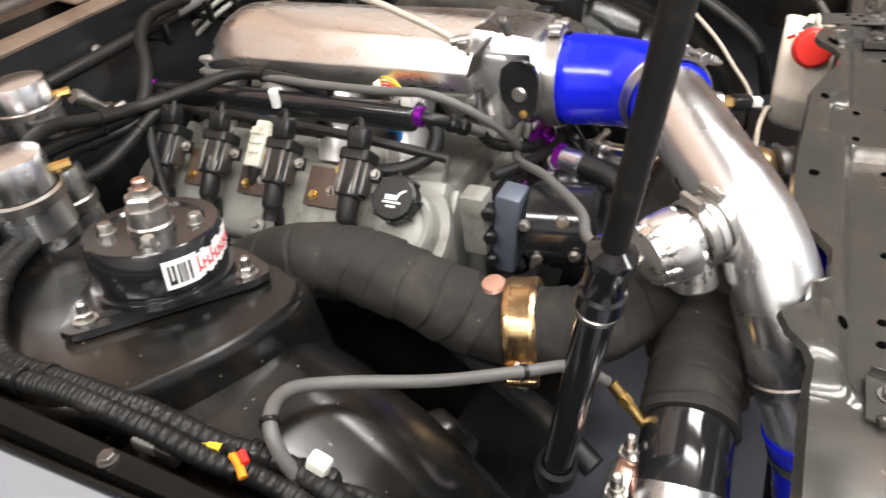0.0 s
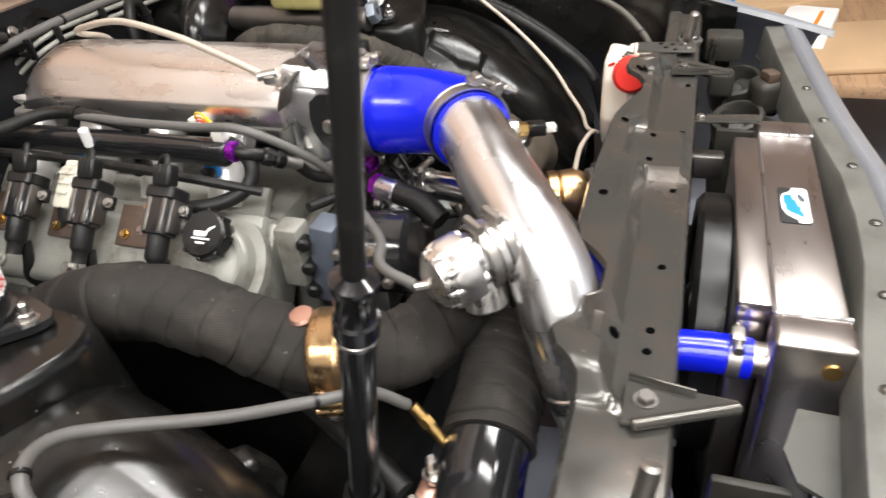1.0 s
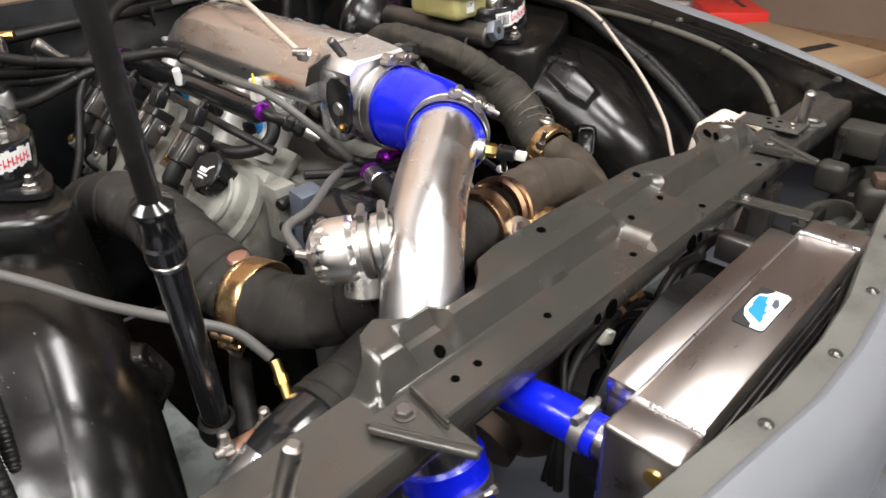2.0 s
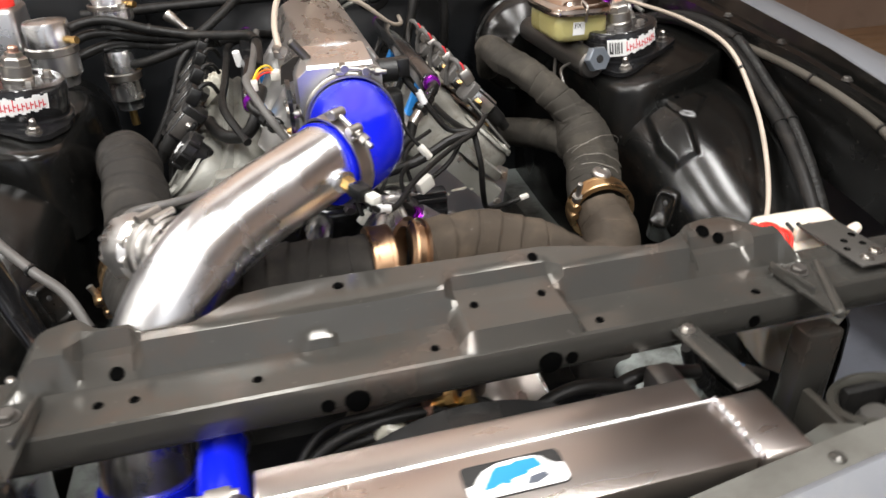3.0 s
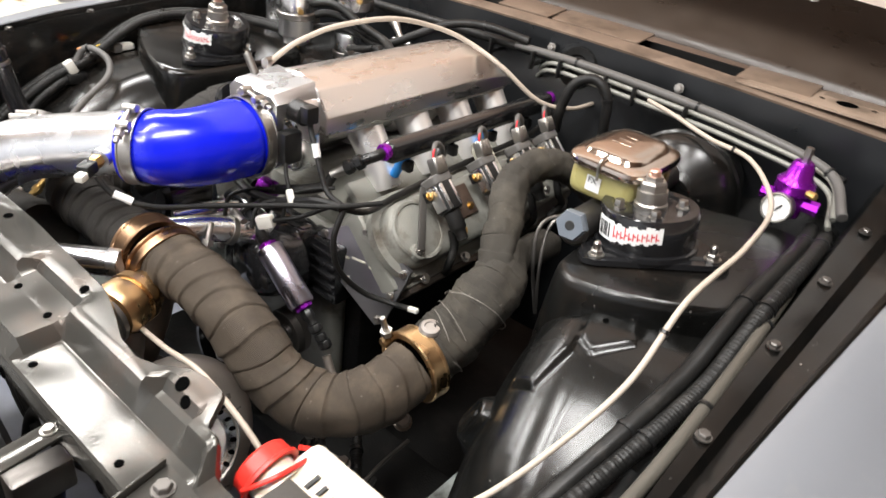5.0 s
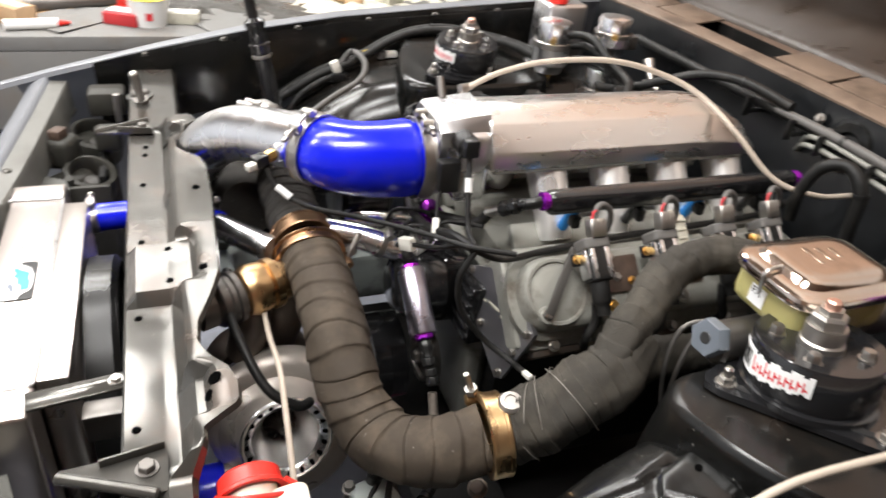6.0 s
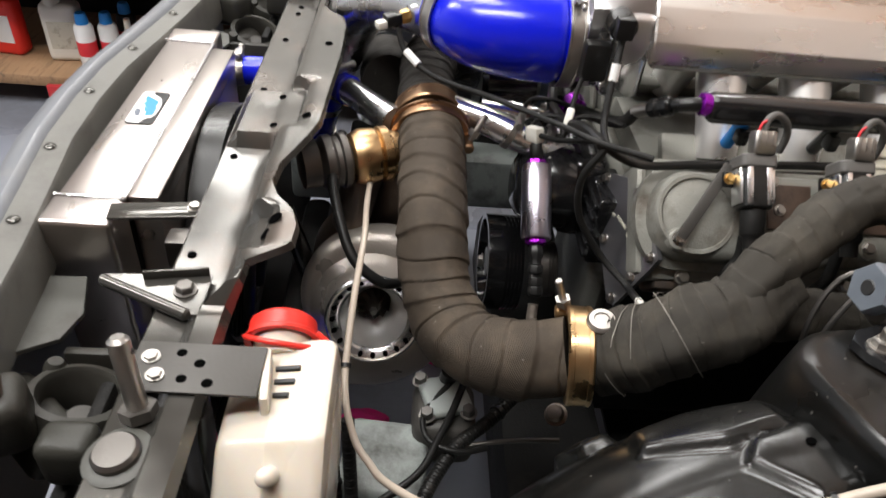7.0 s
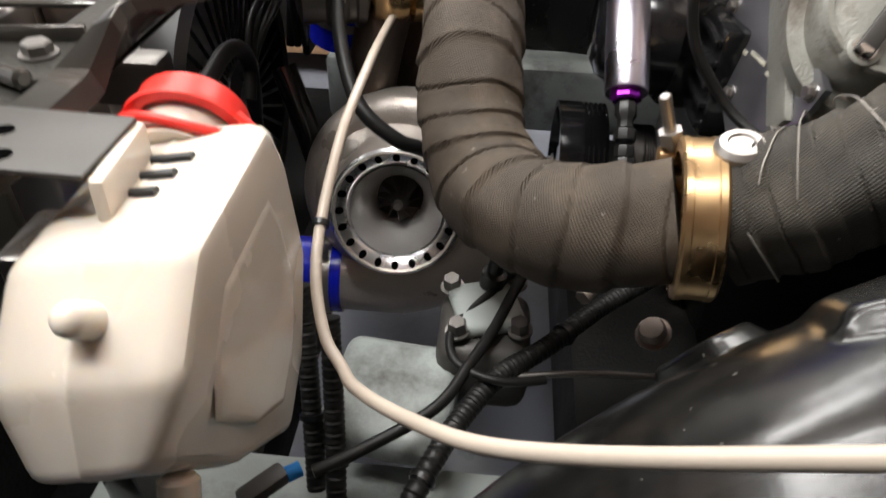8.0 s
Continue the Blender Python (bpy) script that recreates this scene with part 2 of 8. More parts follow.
WOOD = mat("bench_wood", (0.33, 0.20, 0.11), 0.6, vary=0.3, scale=3, fine=90, bump=0.2, stretch=(1, 8, 8), dirt_tint=(0.12, 0.08, 0.05), dirt_amount=0.4)
BENCHTOP = mat("paint_spattered_bench_board", (0.16, 0.157, 0.15), 0.6, vary=0.25, scale=5, bump=0.15, dirt_tint=(0.16, 0.14, 0.12), dirt_amount=0.5, dirt_scale=9)
LIDMETAL = mat("stamped_lid_metal", (0.60, 0.51, 0.44), 0.13, 1.0, rough_vary=0.05, vary=0.15, bump=0.04, dirt_tint=(0.2, 0.16, 0.13), dirt_amount=0.2)
BRACKET = mat("dull_grey_bracket_paint", (0.062, 0.058, 0.053), 0.5, 0.2, vary=0.2, bump=0.1)
CARD = mat("cardboard", (0.42, 0.28, 0.16), 0.8, vary=0.12, bump=0.1)
# grime black, also painted where gaps and hollows lie in shade
DUSTYSHADE = mat("underbody_grime_and_cavity_shade", (0.006, 0.0058, 0.0055), 0.6, spec=0.2, vary=0.4, scale=12, bump=0.4, dirt_tint=(0.024, 0.021, 0.019), dirt_amount=0.3, dirt_scale=10)
GREYFRAME = mat("worn_grey_frame_paint", (0.34, 0.37, 0.355), 0.42, vary=0.2, bump=0.2, dirt_tint=(0.06, 0.055, 0.05), dirt_amount=0.4, dirt_scale=12)


# ---------------------------------------------------------------- mesh helpers
WORLD = {}


def thing(name, at, label, category, group="", kind="", local=None):
    """A top-level Empty. Parts are given in world metres, or, with local, in its own frame at that pose."""
    ob = new(name)
    ob.empty_display_size = 0.02
    if local is None:
        ob.location = at
        WORLD[ob.name] = Matrix.Translation(-Vector(at))
    else:
        ob.matrix_basis = local
        WORLD[ob.name] = Matrix()
    return tagged(ob, label, category, group, kind)


def mesh_ob(name, bm, material, sharp=0.62):
    me = bpy.data.meshes.new(name)
    bmesh.ops.recalc_face_normals(bm, faces=bm.faces)
    for e in bm.edges:
        e.smooth = not (len(e.link_faces) == 2 and e.calc_face_angle(0) > sharp)
    for f in bm.faces:
        f.smooth = True
    bm.to_mesh(me)
    bm.free()
    me.materials.append(material)
    return me


def part(name, bm, material, parent, label="", sharp=0.62):
    root = parent
    while root.parent:
        root = root.parent
    bm.transform(WORLD[root.name])
    ob = new(name, mesh_ob(name, bm, material, sharp))
    ob.parent = parent
    return tagged(ob, label)


def solo(name, bm, material, label, category, group="", kind=""):
    """A one-mesh thing, its origin at the middle of its base."""
    lo = Vector([min(v.co[i] for v in bm.verts) for i in range(3)])
    hi = Vector([max(v.co[i] for v in bm.verts) for i in range(3)])
    at = Vector(((lo.x + hi.x) / 2, (lo.y + hi.y) / 2, lo.z))
    bm.transform(Matrix.Translation(-at))
    ob = new(name, mesh_ob(name, bm, material))
    ob.location = at
    WORLD[ob.name] = Matrix.Translation(-at)
    return tagged(ob, label, category, group, kind)


def frame_to(axis, up=(0, 0, 1)):
    z = Vector(axis).normalized()
    u = Vector(up)
    if abs(z.dot(u)) > 0.98:
        u = Vector((0, 1, 0))
    x = u.cross(z).normalized()
    y = z.cross(x)
    return Matrix((x, y, z)).transposed().to_4x4()


def box(bm, centre, size, bevel=0.0, turn=None, seg=2):
    r = bmesh.ops.create_cube(bm, size=1.0)
    vs = r["verts"]
    m = Matrix.Translation(centre) @ (turn.to_4x4() if turn else Matrix()) @ Matrix.Diagonal((*size, 1))
    bmesh.ops.transform(bm, matrix=m, verts=vs)
    if bevel:
        es = list({e for v in vs for e in v.link_edges})
        bmesh.ops.bevel(bm, geom=es, offset=bevel, segments=seg, affect="EDGES", profile=0.5, clamp_overlap=True)
    return bm


def lathe(bm, profile, at, axis, seg=28, up=(0, 0, 1)):
    """Revolve (radius, height) pairs about axis through at; ends with radius 0 close."""
    m = Matrix.Translation(at) @ frame_to(axis, up)
    rings = []
    for r, h in profile:
        if r < 1e-6:
            rings.append([bm.verts.new(m @ Vector((0, 0, h)))])
        else:
            rings.append([bm.verts.new(m @ Vector((r * math.cos(a), r * math.sin(a), h)))
                          for a in (2 * math.pi * k / seg for k in range(seg))])
    for a, b in zip(rings, rings[1:]):
        if len(a) == 1 and len(b) == 1:
            continue
        for k in range(seg):
            k2 = (k + 1) % seg
            if len(a) == 1:
                bm.faces.new((a[0], b[k], b[k2]))
            elif len(b) == 1:
                bm.faces.new((a[k], a[k2], b[0]))
            else:
                bm.faces.new((a[k], a[k2], b[k2], b[k]))
    return bm


def rod(bm, a, b, r, r2=None, seg=16, soft=0.0):
    a, b = Vector(a), Vector(b)
    r2 = r if r2 is None else r2
    d = (b - a).length
    s = min(soft, d / 3, r * 0.9) if soft else 0
    prof = [(0, 0), (r - s, 0), (r, s), (r2, d - s), (r2 - s, d), (0, d)] if s else [(0, 0), (r, 0), (r2, d), (0, d)]
    return lathe(bm, prof, a, b - a, seg)


def smooth_path(pts, step=0.01):
    """Catmull-Rom through the points, resampled to even steps."""
    p = [Vector(q) for q in pts]
    p = [2 * p[0] - p[1]] + p + [2 * p[-1] - p[-2]]
    fine = []
    for i in range(1, len(p) - 2):
        n = max(4, int((p[i + 1] - p[i]).length / step * 3))
        for k in range(n):
            t = k / n
            a, b, c, d = p[i - 1], p[i], p[i + 1], p[i + 2]
            fine.append(0.5 * ((2 * b) + (c - a) * t + (2 * a - 5 * b + 4 * c - d) * t * t + (3 * b - a - 3 * c + d) * t ** 3))
    fine.append(p[-2])
    out, acc = [fine[0]], 0.0
    for a, b in zip(fine, fine[1:]):
        seg = (b - a).length
        while acc + seg >= step:
            a = a + (b - a) * ((step - acc) / seg)
            seg = (b - a).length
            acc = 0.0
            out.append(a)
        acc += seg
    if (out[-1] - fine[-1]).length > step * 0.3:
        out.append(fine[-1])
    else:
        out[-1] = fine[-1]
    return out


def sweep(bm, pts, radius, seg=16, step=0.01, smooth=True, caps=True, rfun=None, hollow=0.0):
    """A tube along a path. radius: one or (start, end); rfun(s, angle, total) adds relief."""
    path = smooth_path(pts, step) if smooth else [Vector(q) for q in pts]
    r0, r1 = radius if isinstance(radius, tuple) else (radius, radius)
    uv = bm.loops.layers.uv.verify()
    tang = [(path[min(i + 1, len(path) - 1)] - path[max(i - 1, 0)]).normalized() for i in range(len(path))]
    side = tang[0].orthogonal().normalized()
    total = sum((b - a).length for a, b in zip(path, path[1:]))
    rings, dist, s = [], [], 0.0
    for i, q in enumerate(path):
        if i:
            s += (q - path[i - 1]).length
        side = (side - tang[i] * side.dot(tang[i])).normalized()
        up = tang[i].cross(side)
        ring = []
        for k in range(seg):
            a = 2 * math.pi * k / seg
            r = r0 + (r1 - r0) * s / total + (rfun(s, a, total) if rfun else 0.0)
            ring.append(bm.verts.new(q + (side * math.cos(a) + up * math.sin(a)) * r))
        rings.append(ring)
        dist.append(s)
    rm = 2 * math.pi * max(r0, r1)
    for i in range(len(rings) - 1):
        for k in range(seg):
            k2 = (k + 1) % seg
            f = bm.faces.new((rings[i][k], rings[i][k2], rings[i + 1][k2], rings[i + 1][k]))
            for lp, (ss, kk) in zip(f.loops, ((dist[i], k), (dist[i], k + 1), (dist[i + 1], k + 1), (dist[i + 1], k))):
                lp[uv].uv = (ss, rm * kk / seg)
    if caps:
        bm.faces.new(rings[0][::-1])
        bm.faces.new(rings[-1])
    return bm


def wrap_relief(pitch=0.03, depth=0.0024, lumps=0.0034):
    """Overlapping turns of wrap, wound at a slant."""
    def rfun(s, a, total):
        q = s / pitch + a / (2 * math.pi) + 0.16 * math.sin(a * 2 + s * 37) + 0.10 * math.sin(s * 23)
        turn = math.floor(q)
        t = q - turn
        edge = t if t < 0.87 else 0.87 - 1.15 * smoothstep(t, 0.87, 0.97) if t < 0.97 else -0.28 + (t - 0.97) * 9.3
        return depth * edge + 0.0007 * math.sin(turn * 2.4) + lumps * noise.noise(Vector((s * 22, math.cos(a) * 1.5, math.sin(a) * 1.5)))
    return rfun


def loom_relief(s, a, total):
    return 0.00050 * math.sin(s * 2 * math.pi / 0.0046)


def prism(bm, outline, depth, m):
    """A plate: the outline (x, y) in the frame m, thickened by depth along its z."""
    lo = [bm.verts.new(m @ Vector((x, y, 0))) for x, y in outline]
    hi = [bm.verts.new(m @ Vector((x, y, depth))) for x, y in outline]
    bm.faces.new(lo[::-1])
    bm.faces.new(hi)
    n = len(lo)
    for k in range(n):
        bm.faces.new((lo[k], lo[(k + 1) % n], hi[(k + 1) % n], hi[k]))
    return bm


def loft(bm, sections, closed=False, cap=False):
    rows = [[bm.verts.new(Vector(p)) for p in s] for s in sections]
    n = len(rows[0])
    for a, b in zip(rows, rows[1:]):
        for k in range(n if closed else n - 1):
            bm.faces.new((a[k], a[(k + 1) % n], b[(k + 1) % n], b[k]))
    if cap and closed:
        bm.faces.new(rows[0][::-1])
        bm.faces.new(rows[-1])
    return bm


def thicken(bm, t):
    bmesh.ops.recalc_face_normals(bm, faces=bm.faces)
    bmesh.ops.solidify(bm, geom=list(bm.faces), thickness=t)
    return bm


def hexbolt(bm, at, axis, r=0.008, h=0.007, washer=True):
    if washer:
        lathe(bm, [(0, 0), (r * 1.3, 0), (r * 1.3, 0.0018), (0, 0.0018)], at, axis, 20)
    lathe(bm, [(0, 0.0012), (r, 0.0012), (r, h * 0.85), (r * 0.86, h), (0, h)], at, axis, 6)
    return bm


def stud(bm, at, axis, r, length):
    lathe(bm, [(0, 0), (r, 0), (r, length - r * 0.5), (r * 0.6, length), (0, length)], at, axis, 12)
    return bm


def new_bm():
    return bmesh.new()


CX = -0.033                                            # middle of the car


def side(s, x):
    """x on the driver side, or its mirror on the passenger side."""
    return x if s > 0 else 2 * CX - x


def lerp(a, b, t):
    return a + (b - a) * t


def table(x, knots):
    """Straight lines between (x, value) knots."""
    if x <= knots[0][0]:
        return knots[0][1]
    for (x0, v0), (x1, v1) in zip(knots, knots[1:]):
        if x <= x1:
            return lerp(v0, v1, (x - x0) / (x1 - x0))
    return knots[-1][1]


def smoothstep(x, a, b):
    t = min(1, max(0, (x - a) / (b - a)))
    return t * t * (3 - 2 * t)


def hose_clamp(parent, at, axis, r, width=0.013, screw_at=(0, 0, 1), name="hose_clamp"):
    """A worm-drive clamp: band with a screw housing."""
    b = new_bm()
    lathe(b, [(r, -width / 2), (r + 0.0015, -width / 2), (r + 0.0015, width / 2), (r, width / 2), (r, -width / 2)], at, axis, 40)
    clamp = part(name, b, STEEL, parent, "bright steel worm-drive hose clamp")
    ax = Vector(axis).normalized()
    u = Vector(screw_at)
    u = (u - ax * u.dot(ax)).normalized()
    t = ax.cross(u)
    c = Vector(at) + u * (r + 0.006)
    b = new_bm()
    box(b, c, (0.022, width * 1.05, 0.009), 0.002, Matrix((t, ax, u)).transposed())
    rod(b, c - t * 0.02, c + t * 0.016, 0.0042, seg=10)
    lathe(b, [(0, 0), (0.0055, 0), (0.0055, 0.006), (0, 0.006)], c - t * 0.026, t, 6)
    part("screw", b, STEEL, clamp)
    return clamp


def bolt_clamp(parent, at, axis, r, width, bolt_at, turn=1):
    """A T-bolt clamp: smooth band with rolled edges, two trunnions, a long bolt and its sprung nut."""
    e = width / 2
    clamp = part("bolt_clamp", lathe(new_bm(), [(r, -e), (r + 0.0024, -e), (r + 0.0026, -e + 0.002), (r + 0.0014, -e + 0.003), (r + 0.0014, e - 0.003), (r + 0.0026, e - 0.002), (r + 0.0024, e), (r, e), (r, -e)], at, axis, 56), STEEL, parent, "bright steel T-bolt hose clamp")
    ax = Vector(axis).normalized()
    u = Vector(bolt_at)
    u = (u - ax * u.dot(ax)).normalized()
    t = ax.cross(u) * turn
    c = Vector(at) + u * (r + 0.0085)
    for k in (-0.017, 0.011):
        tr = part("trunnion", rod(new_bm(), c + t * k - ax * e * 0.9, c + t * k + ax * e * 0.9, 0.0058, seg=16, soft=0.001), STEEL, clamp)
        part("loop", box(new_bm(), c + t * k * 1.25 - u * 0.006, (0.012, width * 0.8, 0.007), 0.002, Matrix((t, ax, u)).transposed()), STEEL, tr)
    b = rod(new_bm(), c - t * 0.022, c + t * 0.040, 0.0032, seg=12, soft=0.0006)
    lathe(b, [(0, 0), (0.0062, 0), (0.0062, 0.007), (0, 0.007)], c + t * 0.024, t, 6)
    part("t_bolt", b, STEEL, clamp)
    b = sweep(new_bm(), [c + t * (0.0165 + 0.0009 * k) + (ax * math.cos(k * 1.2) + u * math.sin(k * 1.2)) * 0.0048 for k in range(9)], 0.0011, 6, 0.002)
    part("spring", b, STEEL, clamp)
    return clamp


# ---------------------------------------------------------------- workshop shell
def shell():
    b = box(new_bm(), (0, 0, -0.05), (7.6, 7.9, 0.1))
    solo("floor", b, CONCRETE, "stained grey concrete workshop floor", "floor", kind="structure")
    # assumed walls; the brown and the pale one are coloured for reflections
    for n, c, s in (("wall_north", (0, 3.85, 1.7), (7.5, 0.1, 3.4)), ("wall_south", (0, -3.85, 1.7), (7.5, 0.1, 3.4)),
                    ("wall_east", (3.7, 0, 1.7), (0.1, 7.6, 3.4)), ("wall_west", (-3.7, 0, 1.7), (0.1, 7.6, 3.4))):
        brown = n in ("wall_east", "wall_north")
        solo(n, box(new_bm(), c, s), BROWNWALL if brown else PALEBOUNCE if n == "wall_south" else WALLPAINT, "assumed brown workshop wall, coloured for reflections" if brown else "assumed pale wall, out of view, for bluish reflections" if n == "wall_south" else "plain painted workshop wall", "wall", kind="structure")
    # assumed ceiling, unseen, brown for what the upward faces reflect
    solo("ceiling", box(new_bm(), (0, 0, 3.45), (7.6, 7.9, 0.1)), CEILPAINT, "assumed brownish ceiling, out of view, coloured for reflections", "ceiling", kind="structure")
    # glowing fixtures for the assumed tubes, met only in reflections
    glow = mat("lamp_diffuser", (1.0, 0.97, 0.93), 0.5, emit=4.0, vary=0.0, bump=0)
    for lx, ly, lz, watts in LAMPS:
        t = thing("assumed_ceiling_light", (lx, ly, lz + 0.12), "assumed long white ceiling light, out of view", "lamp", "ceiling lights", local=pose(lx, ly, lz))
        part("housing", box(new_bm(), (0, 0, 0.12), (0.3, 1.3, 0.06), 0.01), WHITE, t)
        part("diffuser", box(new_bm(), (0, 0, 0.045), (0.22, 1.2, 0.06), 0.02), glow, t)
        part("hanger", rod(new_bm(), (0, 0, 0.15), (0, 0, 0.30), 0.008), STEEL, t)


shell()


# ---------------------------------------------------------------- car body round the engine bay
def fender_top(y):
    return table(y, [(-0.30, 0.86), (-0.2, 0.885), (0.0, 0.93), (0.2, 0.968), (0.4, 0.995), (0.7, 1.018), (0.95, 1.035), (1.4, 1.05)])


def lip(sign, y):
    """How far out the fender's inner lip runs."""
    return 0.724 + 0.11 * (y - 0.41) if sign > 0 else 0.692 + 0.04 * (y - 0.46)


def fender(sign):
    t = thing("fender", (side(sign, 0.8), 0.4, 0.45), "pale grey car fender with a black inner gutter", "fender", "fenders")
    secs = []
    for i in range(34):
        y = -0.30 + i * 0.05
        z = fender_top(y)
        bow = 0.02 * math.sin((y + 0.3) * 1.6)
        prof = [(0.712, z - 0.012), (0.716, z - 0.003), (0.722, z), (0.76, z - 0.010), (0.82, z - 0.032), (0.88, z - 0.062),
                (0.93, z - 0.10), (0.962, z - 0.16), (0.975, z - 0.27), (0.97, z - 0.5)]
        secs.append([(side(sign, x - 0.712 + lip(sign, y) + (bow if x > 0.72 else 0)), y, zz) for x, zz in prof])
    part("panel", thicken(loft(new_bm(), secs), 0.004), WHITEPAINT, t)
    secs = []
    for i in range(34):
        y = -0.12 + i * 0.0345
        z = fender_top(y)
        prof = [(0.712, z - 0.004), (0.706, z - 0.026), (0.690, z - 0.030), (0.684, z - 0.014), (0.668, z - 0.012), (0.662, z - 0.05), (0.664, z - 0.16)]
        wide = (lip(sign, y) - 0.664) / 0.048
        secs.append([(side(sign, 0.664 + (x - 0.664) * wide), y, zz) for x, zz in prof])
    g = part("gutter", thicken(loft(new_bm(), secs), 0.003), SATINBLACK, t, "satin black fender gutter")
    for i in range(7):
        y = -0.02 + i * 0.16
        part("bolt", hexbolt(new_bm(), (side(sign, 0.664 + 0.012 * (lip(sign, y) - 0.664) / 0.048), y, fender_top(y) - 0.011), (0, 0, 1), 0.006, 0.006), DARKSTEEL, g)
    return t


fender(1), fender(-1)


def nose_y(x):
    return table(abs(x - CX), [(0, -0.249), (0.1, -0.245), (0.2, -0.230), (0.3, -0.216), (0.42, -0.204), (0.55, -0.192), (0.70, -0.180)])


def nose():
    t = thing("header_panel", (0, -0.36, 0.45), "pale grey header panel across the nose of the car", "body panel")
    secs = []
    for i in range(57):
        x = CX - 0.70 + i * 0.025
        y = nose_y(x)
        prof = [(y + 0.010, 0.80), (y + 0.006, 0.857), (y + 0.003, 0.862), (y - 0.026, 0.864), (y - 0.030, 0.870), (y - 0.035, 0.872), (y - 0.046, 0.868),
                (y - 0.064, 0.856), (y - 0.078, 0.836), (y - 0.086, 0.80), (y - 0.088, 0.72), (y - 0.08, 0.45)]
        secs.append([(x, yy, zz) for yy, zz in prof])
    p = part("panel", thicken(loft(new_bm(), [row[3:] for row in secs]), 0.004), WHITEPAINT, t)
    part("flange", thicken(loft(new_bm(), [row[:4] for row in secs]), 0.003), NOSEFLANGE, t, "dull grey inner flange")
    for x in (-0.33, -0.19, -0.05, 0.09, 0.23, 0.35):
        part("rivet", lathe(new_bm(), [(0, 0.003), (0.005, 0.002), (0.007, 0)], (x, nose_y(x) - 0.016, 0.8645), (0, 0, 1), 14), GREYPAINT, p)


nose()


def rear_edge(x):
    return table(x, [(-0.41, 0.030), (-0.395, 0.050), (-0.37, 0.060), (-0.345, 0.034), (-0.32, 0.016), (-0.275, 0.016), (-0.245, 0.036), (-0.225, 0.056), (-0.19, 0.062),
                     (-0.10, 0.063), (0.03, 0.058), (0.09, 0.056), (0.12, 0.048), (0.15, 0.038), (0.18, 0.027), (0.215, 0.024), (0.24, 0.034),
                     (0.262, 0.052), (0.285, 0.058), (0.312, 0.057), (0.338, 0.022), (0.36, 0.005)])


HOLES = [(-0.348, -0.026, 0.004), (-0.318, -0.027, 0.004), (-0.213, -0.031, 0.004), (-0.049, -0.034, 0.004), (0.118, -0.038, 0.004), (0.293, -0.040, 0.004),
         (0.0, 0.0, 0.004), (0.071, 0.0, 0.004), (-0.127, 0.044, 0.005), (0.076, 0.040, 0.005), (0.274, 0.037, 0.007), (0.290, 0.030, 0.006), (-0.335, 0.006, 0.006)]


def support_profile(x):
    """(y, z) across the radiator support at x, front lip to rear edge."""
    pad = smoothstep(x, -0.028, -0.016) * (1 - smoothstep(x, 0.088, 0.100))
    rib = smoothstep(x, -0.176, -0.168) * (1 - smoothstep(x, -0.142, -0.134))
    low = smoothstep(x, 0.243, 0.255) * (1 - smoothstep(x, 0.312, 0.320))
    lowp = smoothstep(x, -0.372, -0.364) * (1 - smoothstep(x, -0.322, -0.310))
    tri_ = smoothstep(x, 0.318, 0.324) * (1 - smoothstep(x, 0.355, 0.375))
    end = max(smoothstep(x, 0.352, 0.372), 1 - smoothstep(x, -0.43, -0.398))
    ry = rear_edge(x)
    zt = 0.8835
    sb, st = 0.000, 0.013
    pts = []
    for u in range(5):                                   # flat front tread
        y = lerp(-0.051, -0.003, u / 4)
        k = smoothstep(y, -0.050, -0.040)
        pts.append((y, lerp(zt, 0.900, pad * k)))
    zr = 0.9195
    low = max(low, lowp)
    pts.append((sb, lerp(zt + 0.001, 0.9005, max(pad, 0.55 * rib))))
    pts.append((lerp(0.004, 0.006, low), lerp(0.893, 0.9015, max(pad, 0.5 * rib)) - 0.003 * low))
    pts.append((lerp(0.010, 0.018, low), lerp(0.910, 0.902, max(pad, low))))
    pts.append((lerp(st, 0.026, max(low, pad)), lerp(0.9165, 0.904, max(pad, low))))
    pts.append((lerp(0.018, 0.033, max(low, pad)), lerp(zr - 0.0005, 0.916, max(pad, low))))
    for u in (0.35, 0.7, 1.0):
        y0 = lerp(0.018, 0.033, max(low, pad))
        pts.append((y0 + (max(ry, y0 + 0.004) - y0) * u, zr + 0.0015 * u))
    pts.append((max(ry, lerp(0.018, 0.033, max(low, pad)) + 0.004) + 0.003, zr - 0.006))
    if end > 0:                                          # narrow end bars
        flat = [lerp(-0.051, 0.034 if x < 0 else 0.012, i / (len(pts) - 1)) for i in range(len(pts))]
        pts = [(lerp(y, fy, end), lerp(z, 0.885 + (0.007 * smoothstep(fy, -0.020, -0.012) if x > 0 else 0) - (0.012 if i == len(pts) - 1 else 0), end)) for i, ((y, z), fy) in enumerate(zip(pts, flat))]
    front = [(-0.044, 0.842), (-0.0525, 0.845), (-0.0565, 0.856), (-0.0560, 0.870), (-0.0535, 0.8815)]
    return front + pts


